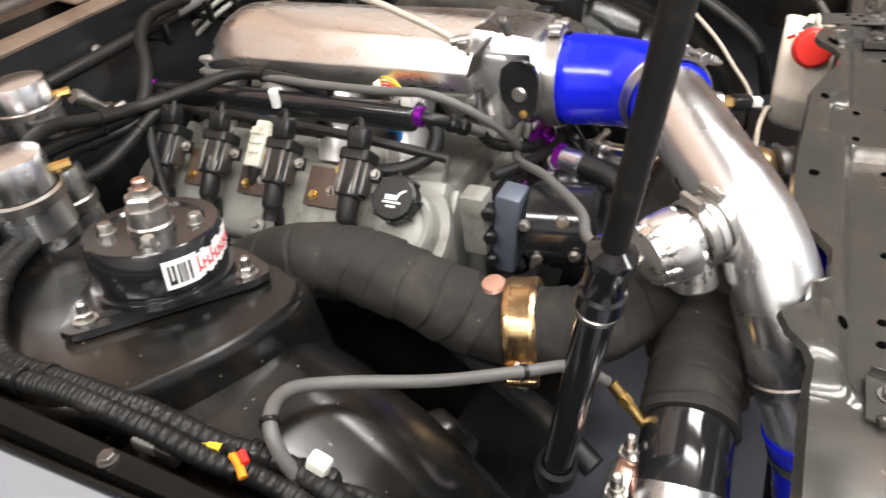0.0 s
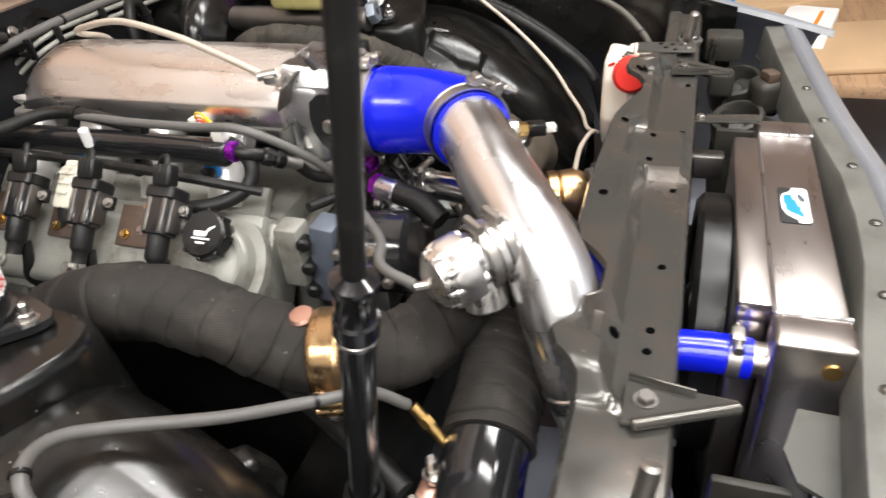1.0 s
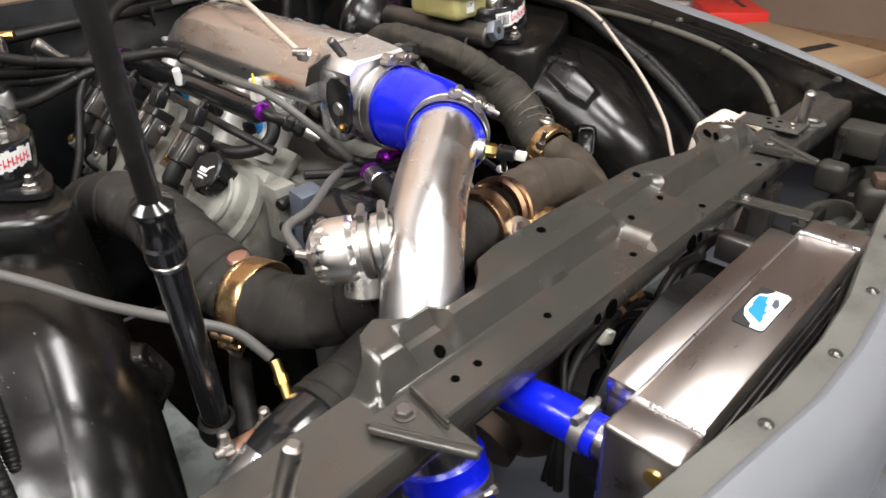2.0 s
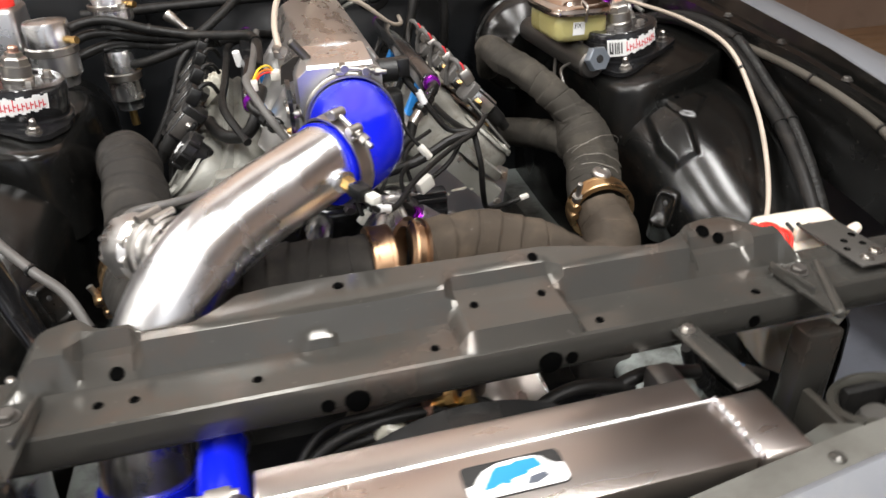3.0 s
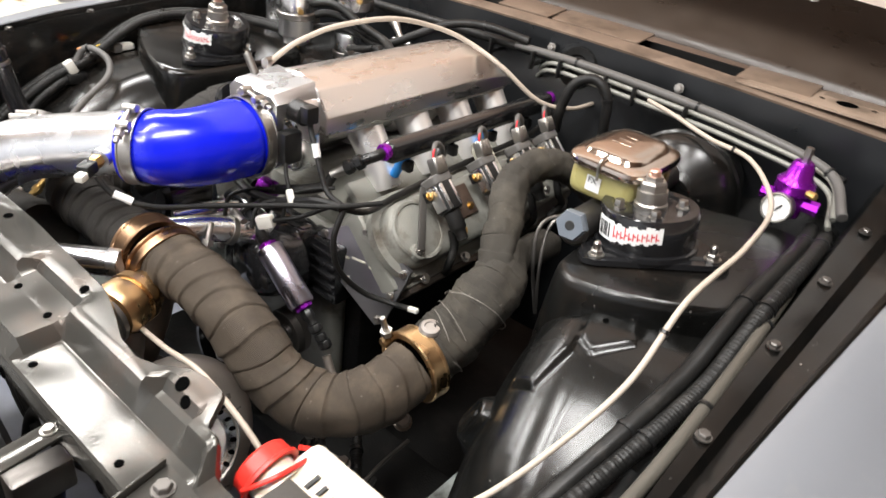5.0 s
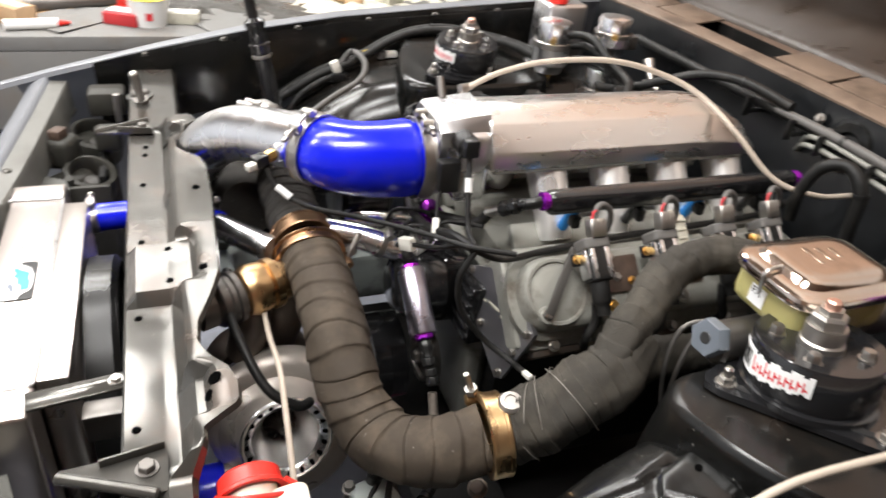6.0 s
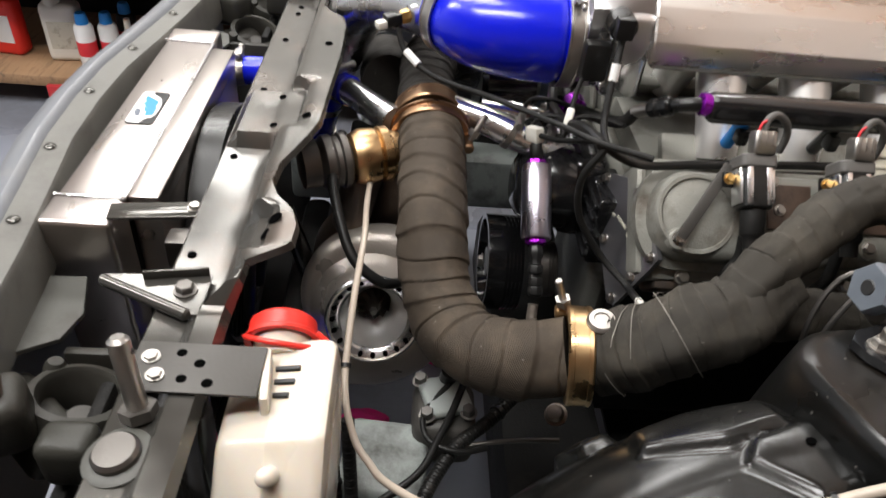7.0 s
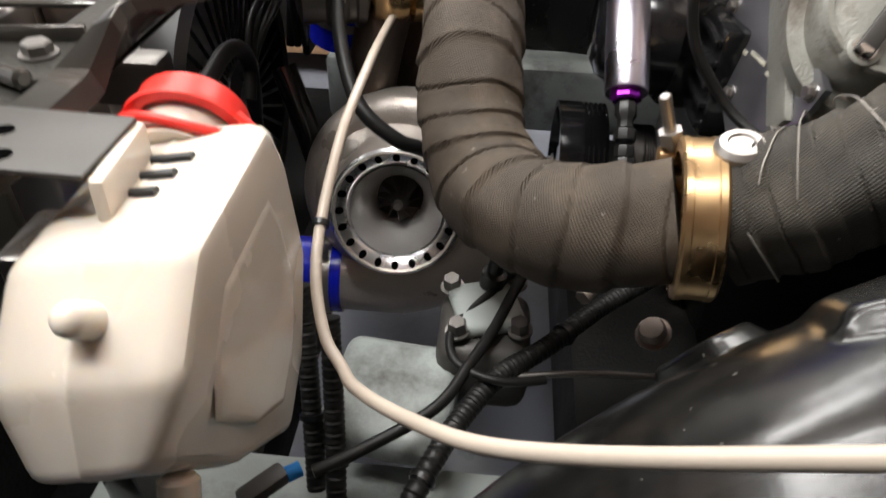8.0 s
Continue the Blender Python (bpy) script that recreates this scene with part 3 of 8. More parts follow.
def radiator_support():
    t = thing("radiator_support", (0, 0, 0.80), "grey-painted stamped steel radiator support with wavy rear edge", "body panel")
    xs = [-0.735 + i * 0.006 for i in range(234)]
    secs = [[(x, y, z) for y, z in support_profile(x)] for x in xs]
    p = part("panel", thicken(loft(new_bm(), secs), 0.0022), GREYPAINT, t, sharp=0.4)
    dark = mat("hole_shadow", (0.002, 0.002, 0.002), 1.0, vary=0, bump=0, spec=0.0)
    for x, y, r in HOLES:
        def sheet(u, w):
            return table(w, support_profile(u)[5:])
        z, zx, zy = sheet(x, y), (sheet(x + r, y) - sheet(x - r, y)) / (2 * r), (sheet(x, y + r) - sheet(x, y - r)) / (2 * r)
        part("hole", lathe(new_bm(), [(0, 0.0010), (r * 0.9, 0.0010), (r, 0.0012), (r * 1.12, 0.0002)], (x, y, z + 0.0003), (-zx, -zy, 1), 18), dark, p)
    for x in (-0.155, -0.128, 0.06, 0.082, 0.285):
        r = 0.011 if x in (-0.128, 0.06) else 0.006
        part("hole", lathe(new_bm(), [(0, 0.0004), (r, 0.0005), (r * 1.12, 0)], (x, -0.0570, 0.860), (0, -1, 0.15), 20), dark, p)
    # triangular stays to the header panel
    for s in (1, -1):
        z0 = 0.889
        web = prism(new_bm(), [(side(s, x), y) for x, y in ((0.327, -0.012), (0.378, -0.012), (0.380, -0.028), (0.341, -0.104), (0.333, -0.104))], 0.003, Matrix.Translation((0, 0, z0 - 0.001)))
        stay = part("stay", web, GREYPAINT, t, "folded triangular steel stay")
        a, c = Vector((side(s, 0.381), -0.020, z0 + 0.003)), Vector((side(s, 0.339), -0.106, z0 + 0.001))
        part("rolled_lip", rod(new_bm(), a, c, 0.0055, seg=14, soft=0.002), GREYPAINT, stay)
        a, c = Vector((side(s, 0.3275), -0.014, z0 + 0.005)), Vector((side(s, 0.337), -0.070, z0 + 0.005))
        part("upright_flange", box(new_bm(), (a + c) / 2, (0.003, 0.012, (c - a).length), 0.001, frame_to((c - a).normalized()).to_3x3()), GREYPAINT, stay)
        part("bolt", hexbolt(new_bm(), (side(s, 0.350), -0.030, z0 + 0.002), (0, 0, 1), 0.008, 0.008), DARKSTEEL, stay)
        # bonnet pin
        base = Vector((side(s, 0.479), -0.030, 0.885))
        tip = base + Vector((s * -0.017, -0.009, 0.066))
        pin = part("bonnet_pin", rod(new_bm(), base, tip, 0.0078, seg=20, soft=0.003), STEEL, t, "drilled steel bonnet pin")
        part("pin_hole", rod(new_bm(), lerp(base, tip, 0.84) - Vector((0, 0.0082, 0.001)), lerp(base, tip, 0.84) + Vector((0, 0.0082, -0.001)), 0.0024, seg=10), INK, pin)
        part("nut", lathe(new_bm(), [(0, 0), (0.014, 0), (0.014, 0.009), (0, 0.009)], base, tip - base, 6), DARKSTEEL, pin)
        # bush beside the pin
        bush = part("bush", lathe(new_bm(), [(0, -0.004), (0.024, -0.004), (0.0245, 0.001), (0.020, 0.003), (0, 0.003)], (side(s, 0.515), -0.034, 0.885), (0, -0.1, 1), 30), CLOSING, t)
        part("cap", lathe(new_bm(), [(0.017, 0.002), (0.017, 0.007), (0.0145, 0.010), (0, 0.0105)], (side(s, 0.515), -0.034, 0.885), (0, -0.1, 1), 28), DARKSTEEL, bush)
        # brace down to the frame
        part("leg", box(new_bm(), (side(s, 0.40), -0.03, 0.66), (0.05, 0.03, 0.30), 0.006), GREYPAINT, t)
    return t


radiator_support()


TOWER_LEAN = 0.14                                      # rise of the tower top towards the fender


def arch_top(y):
    return table(y, [(0.08, 0.50), (0.12, 0.62), (0.16, 0.70), (0.20, 0.755), (0.26, 0.815), (0.32, 0.858), (0.38, 0.892), (0.44, 0.915), (0.50, 0.925), (0.80, 0.925), (1.05, 0.92)])


def arch_in(y):
    return table(y, [(0.08, 0.54), (0.14, 0.50), (0.22, 0.462), (0.32, 0.432), (0.42, 0.415), (0.5, 0.405), (0.8, 0.405), (1.05, 0.42)])


STAMPS = [([(0.470, 0.485), (0.540, 0.492), (0.550, 0.456), (0.512, 0.418), (0.487, 0.431)], 0.006),
          ([(0.443, 0.462), (0.480, 0.466), (0.493, 0.413), (0.482, 0.354), (0.447, 0.358), (0.437, 0.40)], 0.009)]


def stamped(x, y, shape):
    """How far (x, y) lies inside a stamped boss, from 0 outside to 1 on its flat top."""
    n = len(shape)
    twice = sum(shape[i][0] * shape[(i + 1) % n][1] - shape[(i + 1) % n][0] * shape[i][1] for i in range(n))
    turn, inside = (1 if twice > 0 else -1), 1.0
    for i in range(n):
        (ax, ay), (bx, by) = shape[i], shape[(i + 1) % n]
        off = turn * ((bx - ax) * (y - ay) - (by - ay) * (x - ax)) / math.hypot(bx - ax, by - ay)
        inside = min(inside, off)
    return smoothstep(inside, -0.003, 0.008)


def inner_fender(sign):
    t = thing("inner_fender", (side(sign, 0.55), 0.5, 0.45), "satin black inner fender with a domed wheelhouse and shock tower", "inner fender", "inner fenders")
    secs = []
    for i in range(300):
        y = 0.15 + i * 0.003
        zt, xi = (sum(f(y + d) for d in (-0.03, -0.015, 0, 0.015, 0.03)) / 5 for f in (arch_top, arch_in))
        prof = []
        for u in (0.0, 0.33, 0.66):
            prof.append((xi + 0.006 * (1 - u), lerp(0.42, zt - 0.115, u)))
        for k in range(45):                             # rounded shoulder
            a = math.pi / 2 * k / 44
            prof.append((xi + 0.10 * (1 - math.cos(a)), zt - 0.095 * (1 - math.sin(a)) - 0.012))
        xs = xi + 0.10
        prof += [(lerp(xs, 0.632, u), zt - 0.012 + 0.008 * math.sin(u * 1.9)) for u in [0.03 * k for k in range(1, 27)]]
        prof += [(0.638, zt - 0.016), (0.658, zt - 0.05), (0.664, zt - 0.12), (0.664, 0.42)]
        if sign > 0:                                    # stamped stiffening bosses
            lifts = [(x, z, max(stamped(x, y, shape) * h for shape, h in STAMPS) if z > 0.76 else 0.0) for x, z in prof]
            secs.append([(x - 0.3 * d, y - 0.35 * d, z + 0.85 * d) for x, z, d in lifts])
        else:
            secs.append([(side(sign, x), y, z) for x, z in prof])
    part("wheelhouse", thicken(loft(new_bm(), secs), 0.003), SATINBLACK, t)
    # tower: a D-shaped raised top with sloping walls
    outline = [(0.400, 0.53), (0.412, 0.495), (0.440, 0.478), (0.48, 0.480), (0.53, 0.492), (0.58, 0.512), (0.625, 0.540), (0.648, 0.575), (0.655, 0.64),
               (0.650, 0.75), (0.62, 0.80), (0.54, 0.815), (0.45, 0.81), (0.412, 0.785), (0.400, 0.72), (0.398, 0.62)]
    cx, cy = 0.525, 0.645
    rows = []
    for grow, z in ((1.10, 0.80), (1.07, 0.86), (1.045, 0.905), (1.03, 0.928), (1.015, 0.937), (0.985, 0.9415), (0.94, 0.942), (0.6, 0.942), (0.02, 0.942)):
        n = len(outline)
        ring = []
        for k in range(n * 3):
            i, f = divmod(k, 3)
            p0, p1, p2, p3 = (outline[(i + d) % n] for d in (-1, 0, 1, 2))
            f /= 3
            q = [0.5 * (2 * p1[c] + (p2[c] - p0[c]) * f + (2 * p0[c] - 5 * p1[c] + 4 * p2[c] - p3[c]) * f * f + (3 * p1[c] - p0[c] - 3 * p2[c] + p3[c]) * f ** 3) for c in (0, 1)]
            x = cx + (q[0] - cx) * grow
            ring.append((side(sign, x), cy + (q[1] - cy) * grow, z + TOWER_LEAN * (x - 0.46) * smoothstep(z, 0.86, 0.935)))
        rows.append(ring)
    part("shock_tower", loft(new_bm(), rows, closed=True), SATINBLACK, t)
    # small hole in the upper boss, and a boxed tab low on the dome
    if sign > 0:
        part("hole", lathe(new_bm(), [(0, 0.0006), (0.0032, 0.0006), (0.0038, 0)], (0.500, 0.466, 0.9135), (-0.2, -0.25, 0.94), 12), bpy.data.materials["hole_shadow"], t)
    m = Matrix.Translation((side(sign, 0.424), 0.338, 0.775)) @ frame_to((-sign * 0.75, -0.5, 0.45))
    rows = []
    for g, h in ((2.1, -0.030), (1.55, -0.010), (1.18, 0.006), (1.08, 0.0095), (1.0, 0.0105), (0.90, 0.0102), (0.82, 0.0085), (0.72, 0.0075), (0.05, 0.0075)):
        ring = []
        for k in range(24):
            a = math.tau * k / 24
            c, q = math.cos(a), math.sin(a)
            ring.append(m @ Vector((0.016 * g * math.copysign(abs(c) ** 0.45, c), 0.027 * g * math.copysign(abs(q) ** 0.45, q), h)))
        rows.append(ring)
    tb = part("boss", loft(new_bm(), rows, closed=True), SATINBLACK, t, "boxed black mounting boss")
    part("slot", lathe(new_bm(), [(0, 0.0006), (0.003, 0.0006), (0.004, 0)], m @ Vector((0, 0.010, 0.0078)), m.to_3x3() @ Vector((0, 0, 1)), 14), INK, tb)
    return t


inner_fender(1), inner_fender(-1)


def firewall():
    t = thing("firewall", (0, 1.08, 0.4), "black firewall below a rusty cowl flange", "firewall", kind="structure")
    secs = []
    for i in range(49):
        x = -0.72 + i * 0.03
        arch = 0.018 * (1 - (x / 0.72) ** 2)
        bulge = 0.02 * smoothstep(x, -0.35, -0.2) * (1 - smoothstep(x, 0.1, 0.25))
        prof = [(1.03 - bulge, 0.40), (1.03 - bulge, 0.90), (1.045 - bulge * 0.4, 0.98), (1.05, 1.03 + arch), (1.055, 1.055 + arch)]
        secs.append([(x, y, z) for y, z in prof])
    w = part("panel", thicken(loft(new_bm(), secs), 0.004), FIREWALL, t)
    secs = []
    for i in range(97):
        x = -0.74 + i * 0.0154
        arch = 0.018 * (1 - (x / 0.72) ** 2)
        wave = 0.006 * math.sin(x * 9)
        secs.append([(x, 1.052, 1.052 + arch), (x, 1.050, 1.060 + arch), (x, 1.056, 1.064 + arch), (x, 1.084 + wave, 1.069 + arch), (x, 1.091 + wave, 1.063 + arch), (x, 1.094 + wave, 0.99)])
    part("cowl_flange", thicken(loft(new_bm(), secs), 0.003), FLANGEPAINT, t, "rusty faded cowl flange")
    secs = []
    for i in range(49):
        x = -0.74 + i * 0.0308
        arch = 0.018 * (1 - (x / 0.72) ** 2)
        secs.append([(x, 1.160, 1.076 + arch), (x, 1.163, 1.086 + arch), (x, 1.172, 1.094 + arch), (x, 1.30, 1.135 + arch), (x, 1.55, 1.215 + arch), (x, 1.95, 1.36)])
    c = part("cowl_panel", thicken(loft(new_bm(), secs), 0.004), RUSTPAINT, t, "faded brown cowl panel with rivets")
    for x in (-0.2, 0.10, 0.24, 0.38):
        part("rivet", lathe(new_bm(), [(0, 0.004), (0.006, 0.003), (0.010, 0)], (x, 1.42, 1.190), (0, -0.3, 1), 14), WHITE, c)
    # near-black strip added behind the slot: the gap's shade as colour
    part("cowl_gap_shade", box(new_bm(), (0, 1.166, 1.03), (1.44, 0.006, 0.10)), DUSTYSHADE, t)
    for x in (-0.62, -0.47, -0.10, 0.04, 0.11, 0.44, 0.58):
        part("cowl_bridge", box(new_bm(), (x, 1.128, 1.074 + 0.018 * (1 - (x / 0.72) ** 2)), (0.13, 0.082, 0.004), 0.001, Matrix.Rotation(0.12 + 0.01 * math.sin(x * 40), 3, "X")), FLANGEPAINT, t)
    corner = part("cowl_corner", prism(new_bm(), [(0.385, 1.060), (0.735, 1.050), (0.745, 1.150), (0.66, 1.165), (0.50, 1.168), (0.42, 1.120)], 0.004, Matrix.Translation((0, 0, 1.079))), TANPLATE, t, "tan cowl corner plate, brightened in colour")
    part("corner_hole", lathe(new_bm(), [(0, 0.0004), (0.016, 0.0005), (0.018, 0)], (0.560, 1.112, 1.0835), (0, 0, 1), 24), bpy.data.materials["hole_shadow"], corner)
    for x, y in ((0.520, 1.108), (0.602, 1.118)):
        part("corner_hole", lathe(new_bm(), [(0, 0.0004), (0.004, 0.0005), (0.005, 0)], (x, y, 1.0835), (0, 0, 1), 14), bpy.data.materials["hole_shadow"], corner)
    part("floor_pan", box(new_bm(), (0, 1.13, 0.99), (1.46, 0.06, 0.006)), DUSTYSHADE, t)
    ring = lathe(new_bm(), [(0.022, 0.006), (0.026, 0.012), (0.040, 0.010), (0.044, 0.0), (0.030, -0.004), (0.022, 0.006)], (0.085, 1.044, 1.02), (0, -1, 0.2), 28)
    part("grommet_ring", ring, SATINBLACK, t)
    part("grommet", lathe(new_bm(), [(0, 0.003), (0.024, 0.003), (0.026, 0)], (0.085, 1.042, 1.02), (0, -1, 0.2), 24), INK, t)
    return t


firewall()


def hood():
    t = thing("hood", (0, 1.12, 1.08), "raised car hood with a brown underside", "hood")
    secs = []
    for i in range(25):
        x = -0.72 + i * 0.06
        crown = 0.05 * (1 - (x / 0.72) ** 2)
        secs.append([(x, 1.20 - d * 0.42 + crown * 0.90, 1.14 + d * 0.90 + crown * 0.42) for d in [0.10 + 0.06 * k for k in range(19)]])
    part("panel", thicken(loft(new_bm(), secs), 0.012), PRIMER, t, "brown primed hood skin")
    part("hinge", box(new_bm(), (-0.62, 1.15, 1.16), (0.03, 0.05, 0.18), 0.006), DARKSTEEL, t)
    foot, head = Vector((0.765, 0.92, 0.944)), Vector((0.700, 1.155, 1.30))
    h = part("hinge", box(new_bm(), (foot + head) / 2, (0.012, 0.026, (head - foot).length), 0.003, frame_to((head - foot).normalized(), (0, 1, 0)).to_3x3()), DARKSTEEL, t)
    part("pivot", lathe(new_bm(), [(0, 0.012), (0.007, 0.012), (0.011, 0.008), (0.011, -0.012), (0, -0.012)], foot, (1, 0.1, 0), 20), STEEL, h)
    part("link", box(new_bm(), foot + Vector((0.04, 0.0, -0.004)), (0.09, 0.016, 0.012), 0.003), DARKSTEEL, h)
    upright = Matrix.Translation((0, 0.965, 0)) @ Matrix(((1, 0, 0, 0), (0, 0, -1, 0), (0, 1, 0, 0), (0, 0, 0, 1)))
    plate = part("hinge_plate", prism(new_bm(), [(0.710, 1.006), (0.742, 0.950), (0.768, 0.946), (0.802, 0.976), (0.757, 1.034), (0.716, 1.044)], 0.005, upright), TANPLATE, t, "hinge plate in the same brightened tan")
    for x, z in ((0.735, 1.012), (0.757, 0.985)):
        part("slot", box(new_bm(), (x, 0.9575, z), (0.018, 0.004, 0.005), 0.001), INK, plate)


hood()


def frame_rails():
    t = thing("chassis_frame", (0, 0.4, 0.30), "grimy grey painted front chassis frame with crossmembers", "chassis")
    for s in (1, -1):
        part("rail", box(new_bm(), (side(s, 0.40), 0.55, 0.50), (0.09, 1.25, 0.12), 0.012), GREYFRAME, t)
        part("shock_pad", box(new_bm(), (side(s, 0.326), 0.152, 0.602), (0.108, 0.102, 0.034), 0.014, Matrix.Rotation(s * -0.1, 3, "Z"), seg=4), GREYFRAME, t)
    part("crossmember", box(new_bm(), (0, 0.40, 0.40), (0.75, 0.16, 0.14), 0.02), DUSTYSHADE, t)
    part("crossmember", box(new_bm(), (0, -0.02, 0.38), (0.9, 0.06, 0.10), 0.02), DUSTYSHADE, t)
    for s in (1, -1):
        part("wheel_liner", box(new_bm(), (side(s, 0.56), 0.30, 0.44), (0.26, 0.55, 0.03), 0.01), DUSTYSHADE, t)
    # dark sheets added below the bay to keep light out
    part("rear_blocker", box(new_bm(), (0, 0.85, 0.30), (1.3, 0.6, 0.01)), DUSTYSHADE, t)
    part("front_blocker", box(new_bm(), (0, -0.17, 0.38), (1.3, 0.24, 0.01)), DUSTYSHADE, t)


frame_rails()


# ---------------------------------------------------------------- radiator and its hoses
def radiator():
    t = thing("radiator", (-0.03, -0.17, 0.385), "brushed aluminium radiator with welded end tanks and a sticker", "radiator")
    core = part("core", box(new_bm(), (-0.029, -0.182, 0.62), (0.40, 0.058, 0.44), 0.003), DARKSTEEL, t)
    for i in range(16):
        part("fin", box(new_bm(), (-0.029, -0.2115, 0.43 + i * 0.025), (0.40, 0.004, 0.006), 0.001), DARKSTEEL, core)
    part("top_plate", box(new_bm(), (-0.029, -0.1815, 0.845), (0.412, 0.070, 0.030), 0.004), BRUSHED, t)
    for x in (-0.2585, 0.2025):
        tank = part("end_tank", box(new_bm(), (x, -0.182, 0.620), (0.049, 0.076, 0.482), 0.006, seg=3), BRUSHED, t)
        part("weld", sweep(new_bm(), [(x + (0.024 if x < 0 else -0.024), -0.218 + 0.0036 * k, 0.8605 + 0.0005 * math.sin(k * 2.6)) for k in range(21)], 0.0024, 8, 0.0018, rfun=lambda d, a, n: 0.0005 * math.sin(d * 1900)), MILLED, tank)
    part("cap", lathe(new_bm(), [(0, 0.003), (0.009, 0.003), (0.010, 0)], (-0.2832, -0.20, 0.832), (-1, 0, 0), 16), BRASS, t)
    at = Matrix.Translation((-0.021, -0.1795, 0.8603))

    def rounded(w, d, r):
        return [(sx * (w / 2 - r) + r * math.cos(a + b), sy * (d / 2 - r) + r * math.sin(a + b))
                for sx, sy, a in ((1, 1, 0), (-1, 1, math.pi / 2), (-1, -1, math.pi), (1, -1, 1.5 * math.pi)) for b in (0, 0.52, 1.05, 1.57)]
    stick = part("sticker", prism(new_bm(), rounded(0.084, 0.035, 0.005), 0.0014, at), INK, t, "black and white sticker with a blue shape")
    white = [(-0.0415, -0.0125), (-0.0375, -0.017), (0.0375, -0.017), (0.0415, -0.0125), (0.0415, 0.001), (0.035, 0.0025), (0.0295, 0.006), (0.026, 0.0115), (0.019, 0.0145), (0.005, 0.0155),
             (-0.012, 0.0145), (-0.024, 0.010), (-0.031, 0.003), (-0.0345, -0.002), (-0.0415, -0.003)]
    part("white_field", prism(new_bm(), white, 0.0006, at @ Matrix.Translation((0, 0, 0.0015))), WHITE, stick)
    top = at @ Matrix.Translation((0, 0, 0.0022))
    part("blue_shape", prism(new_bm(), [(-0.029, -0.009), (-0.018, 0.006), (-0.014, 0.010), (0.0, 0.010), (0.003, 0.012), (0.021, 0.012), (0.024, 0.003), (0.012, 0.001), (0.010, -0.002), (-0.004, -0.004), (-0.006, -0.008), (-0.014, -0.006), (-0.020, -0.009)], 0.0005, top), LOGOBLUE, stick)
    part("grey_shape", prism(new_bm(), [(0.006, -0.012), (0.010, -0.006), (0.024, -0.004), (0.026, -0.008), (0.014, -0.013)], 0.0005, top), SLATE, stick)
    part("seam", rod(new_bm(), (-0.235, -0.1465, 0.8585), (0.177, -0.1465, 0.8585), 0.0022, seg=8), MILLED, t)
    sh = thing("fan_shroud", (-0.03, -0.12, 0.40), "aluminium fan shroud with a black electric fan", "fan")
    part("top", box(new_bm(), (-0.026, -0.1285, 0.845), (0.394, 0.034, 0.026), 0.003), BRUSHED, sh)
    part("back", box(new_bm(), (-0.026, -0.1295, 0.62), (0.392, 0.034, 0.43), 0.006), BRUSHED, sh)
    ring = part("fan_ring", lathe(new_bm(), [(0.165, 0), (0.182, 0), (0.182, 0.032), (0.172, 0.040), (0.165, 0.036), (0.165, 0)], (-0.03, -0.109, 0.665), (0, 1, 0), 48), PLASTIC, sh)
    part("motor", lathe(new_bm(), [(0, 0.045), (0.04, 0.045), (0.052, 0.036), (0.055, 0.0)], (-0.03, -0.109, 0.665), (0, 1, 0), 28), PLASTIC, sh)
    for k in range(40):
        a = 2 * math.pi * k / 40
        d = Vector((math.cos(a), 0, math.sin(a)))
        c = Vector((-0.03, -0.078, 0.665))
        part("guard_bar", rod(new_bm(), c + d * 0.05, c + d * 0.168, 0.0022, seg=6), PLASTIC, ring)
    part("bracket", box(new_bm(), (0.186, -0.075, 0.80), (0.03, 0.06, 0.04), 0.005), DARKSTEEL, sh)
    st = thing("radiator_stay", (0.195, -0.1, 0.855), "flat aluminium stay between radiator and support", "bracket")
    part("strap", box(new_bm(), (0.207, -0.098, 0.868), (0.026, 0.100, 0.004), 0.001, Matrix.Rotation(0.12, 3, "Z")), GREYPAINT, st)
    part("bolt", hexbolt(new_bm(), (0.202, -0.062, 0.870), (0, 0, 1), 0.006, 0.006), STEEL, st)


radiator()


def silicone_hose(name, pts, r, label, clamps=(), end_r=None, material=None):
    path = smooth_path(pts, 0.006)
    t = thing(name, path[0], label, "hose")
    part("tube", sweep(new_bm(), path, (r, end_r or r), 28, smooth=False), material or BLUE, t)
    for f in clamps:
        i = min(len(path) - 2, max(1, int(f * (len(path) - 1))))
        rr = lerp(r, end_r or r, f)
        hose_clamp(t, path[i], path[i + 1] - path[i - 1], rr + 0.0004)
    return t


# upper radiator hose: spigot, blue hose, bare tube under the support, second blue hose
silicone_hose("radiator_hose", [(-0.254, -0.130, 0.808), (-0.255, -0.09, 0.810), (-0.258, -0.04, 0.808), (-0.255, 0.0, 0.800)], 0.0225,
              "blue silicone radiator hose with steel clamps", (0.16, 0.88))
b = sweep(new_bm(), [(-0.254, -0.147, 0.808), (-0.254, -0.122, 0.808)], 0.0195, 24, smooth=False)
solo("radiator_spigot", b, BRUSHED, "short aluminium radiator outlet spigot", "pipe")
silicone_hose("coolant_hose", [(-0.20, 0.02, 0.83), (-0.17, 0.045, 0.84), (-0.14, 0.07, 0.845)], 0.0225, "short blue silicone coolant hose", (0.8,))
b = sweep(new_bm(), [(-0.14, 0.07, 0.845), (-0.09, 0.105, 0.85), (-0.045, 0.14, 0.852)], 0.0195, 24)
solo("coolant_pipe", b, POLISHED, "polished aluminium coolant pipe", "pipe")

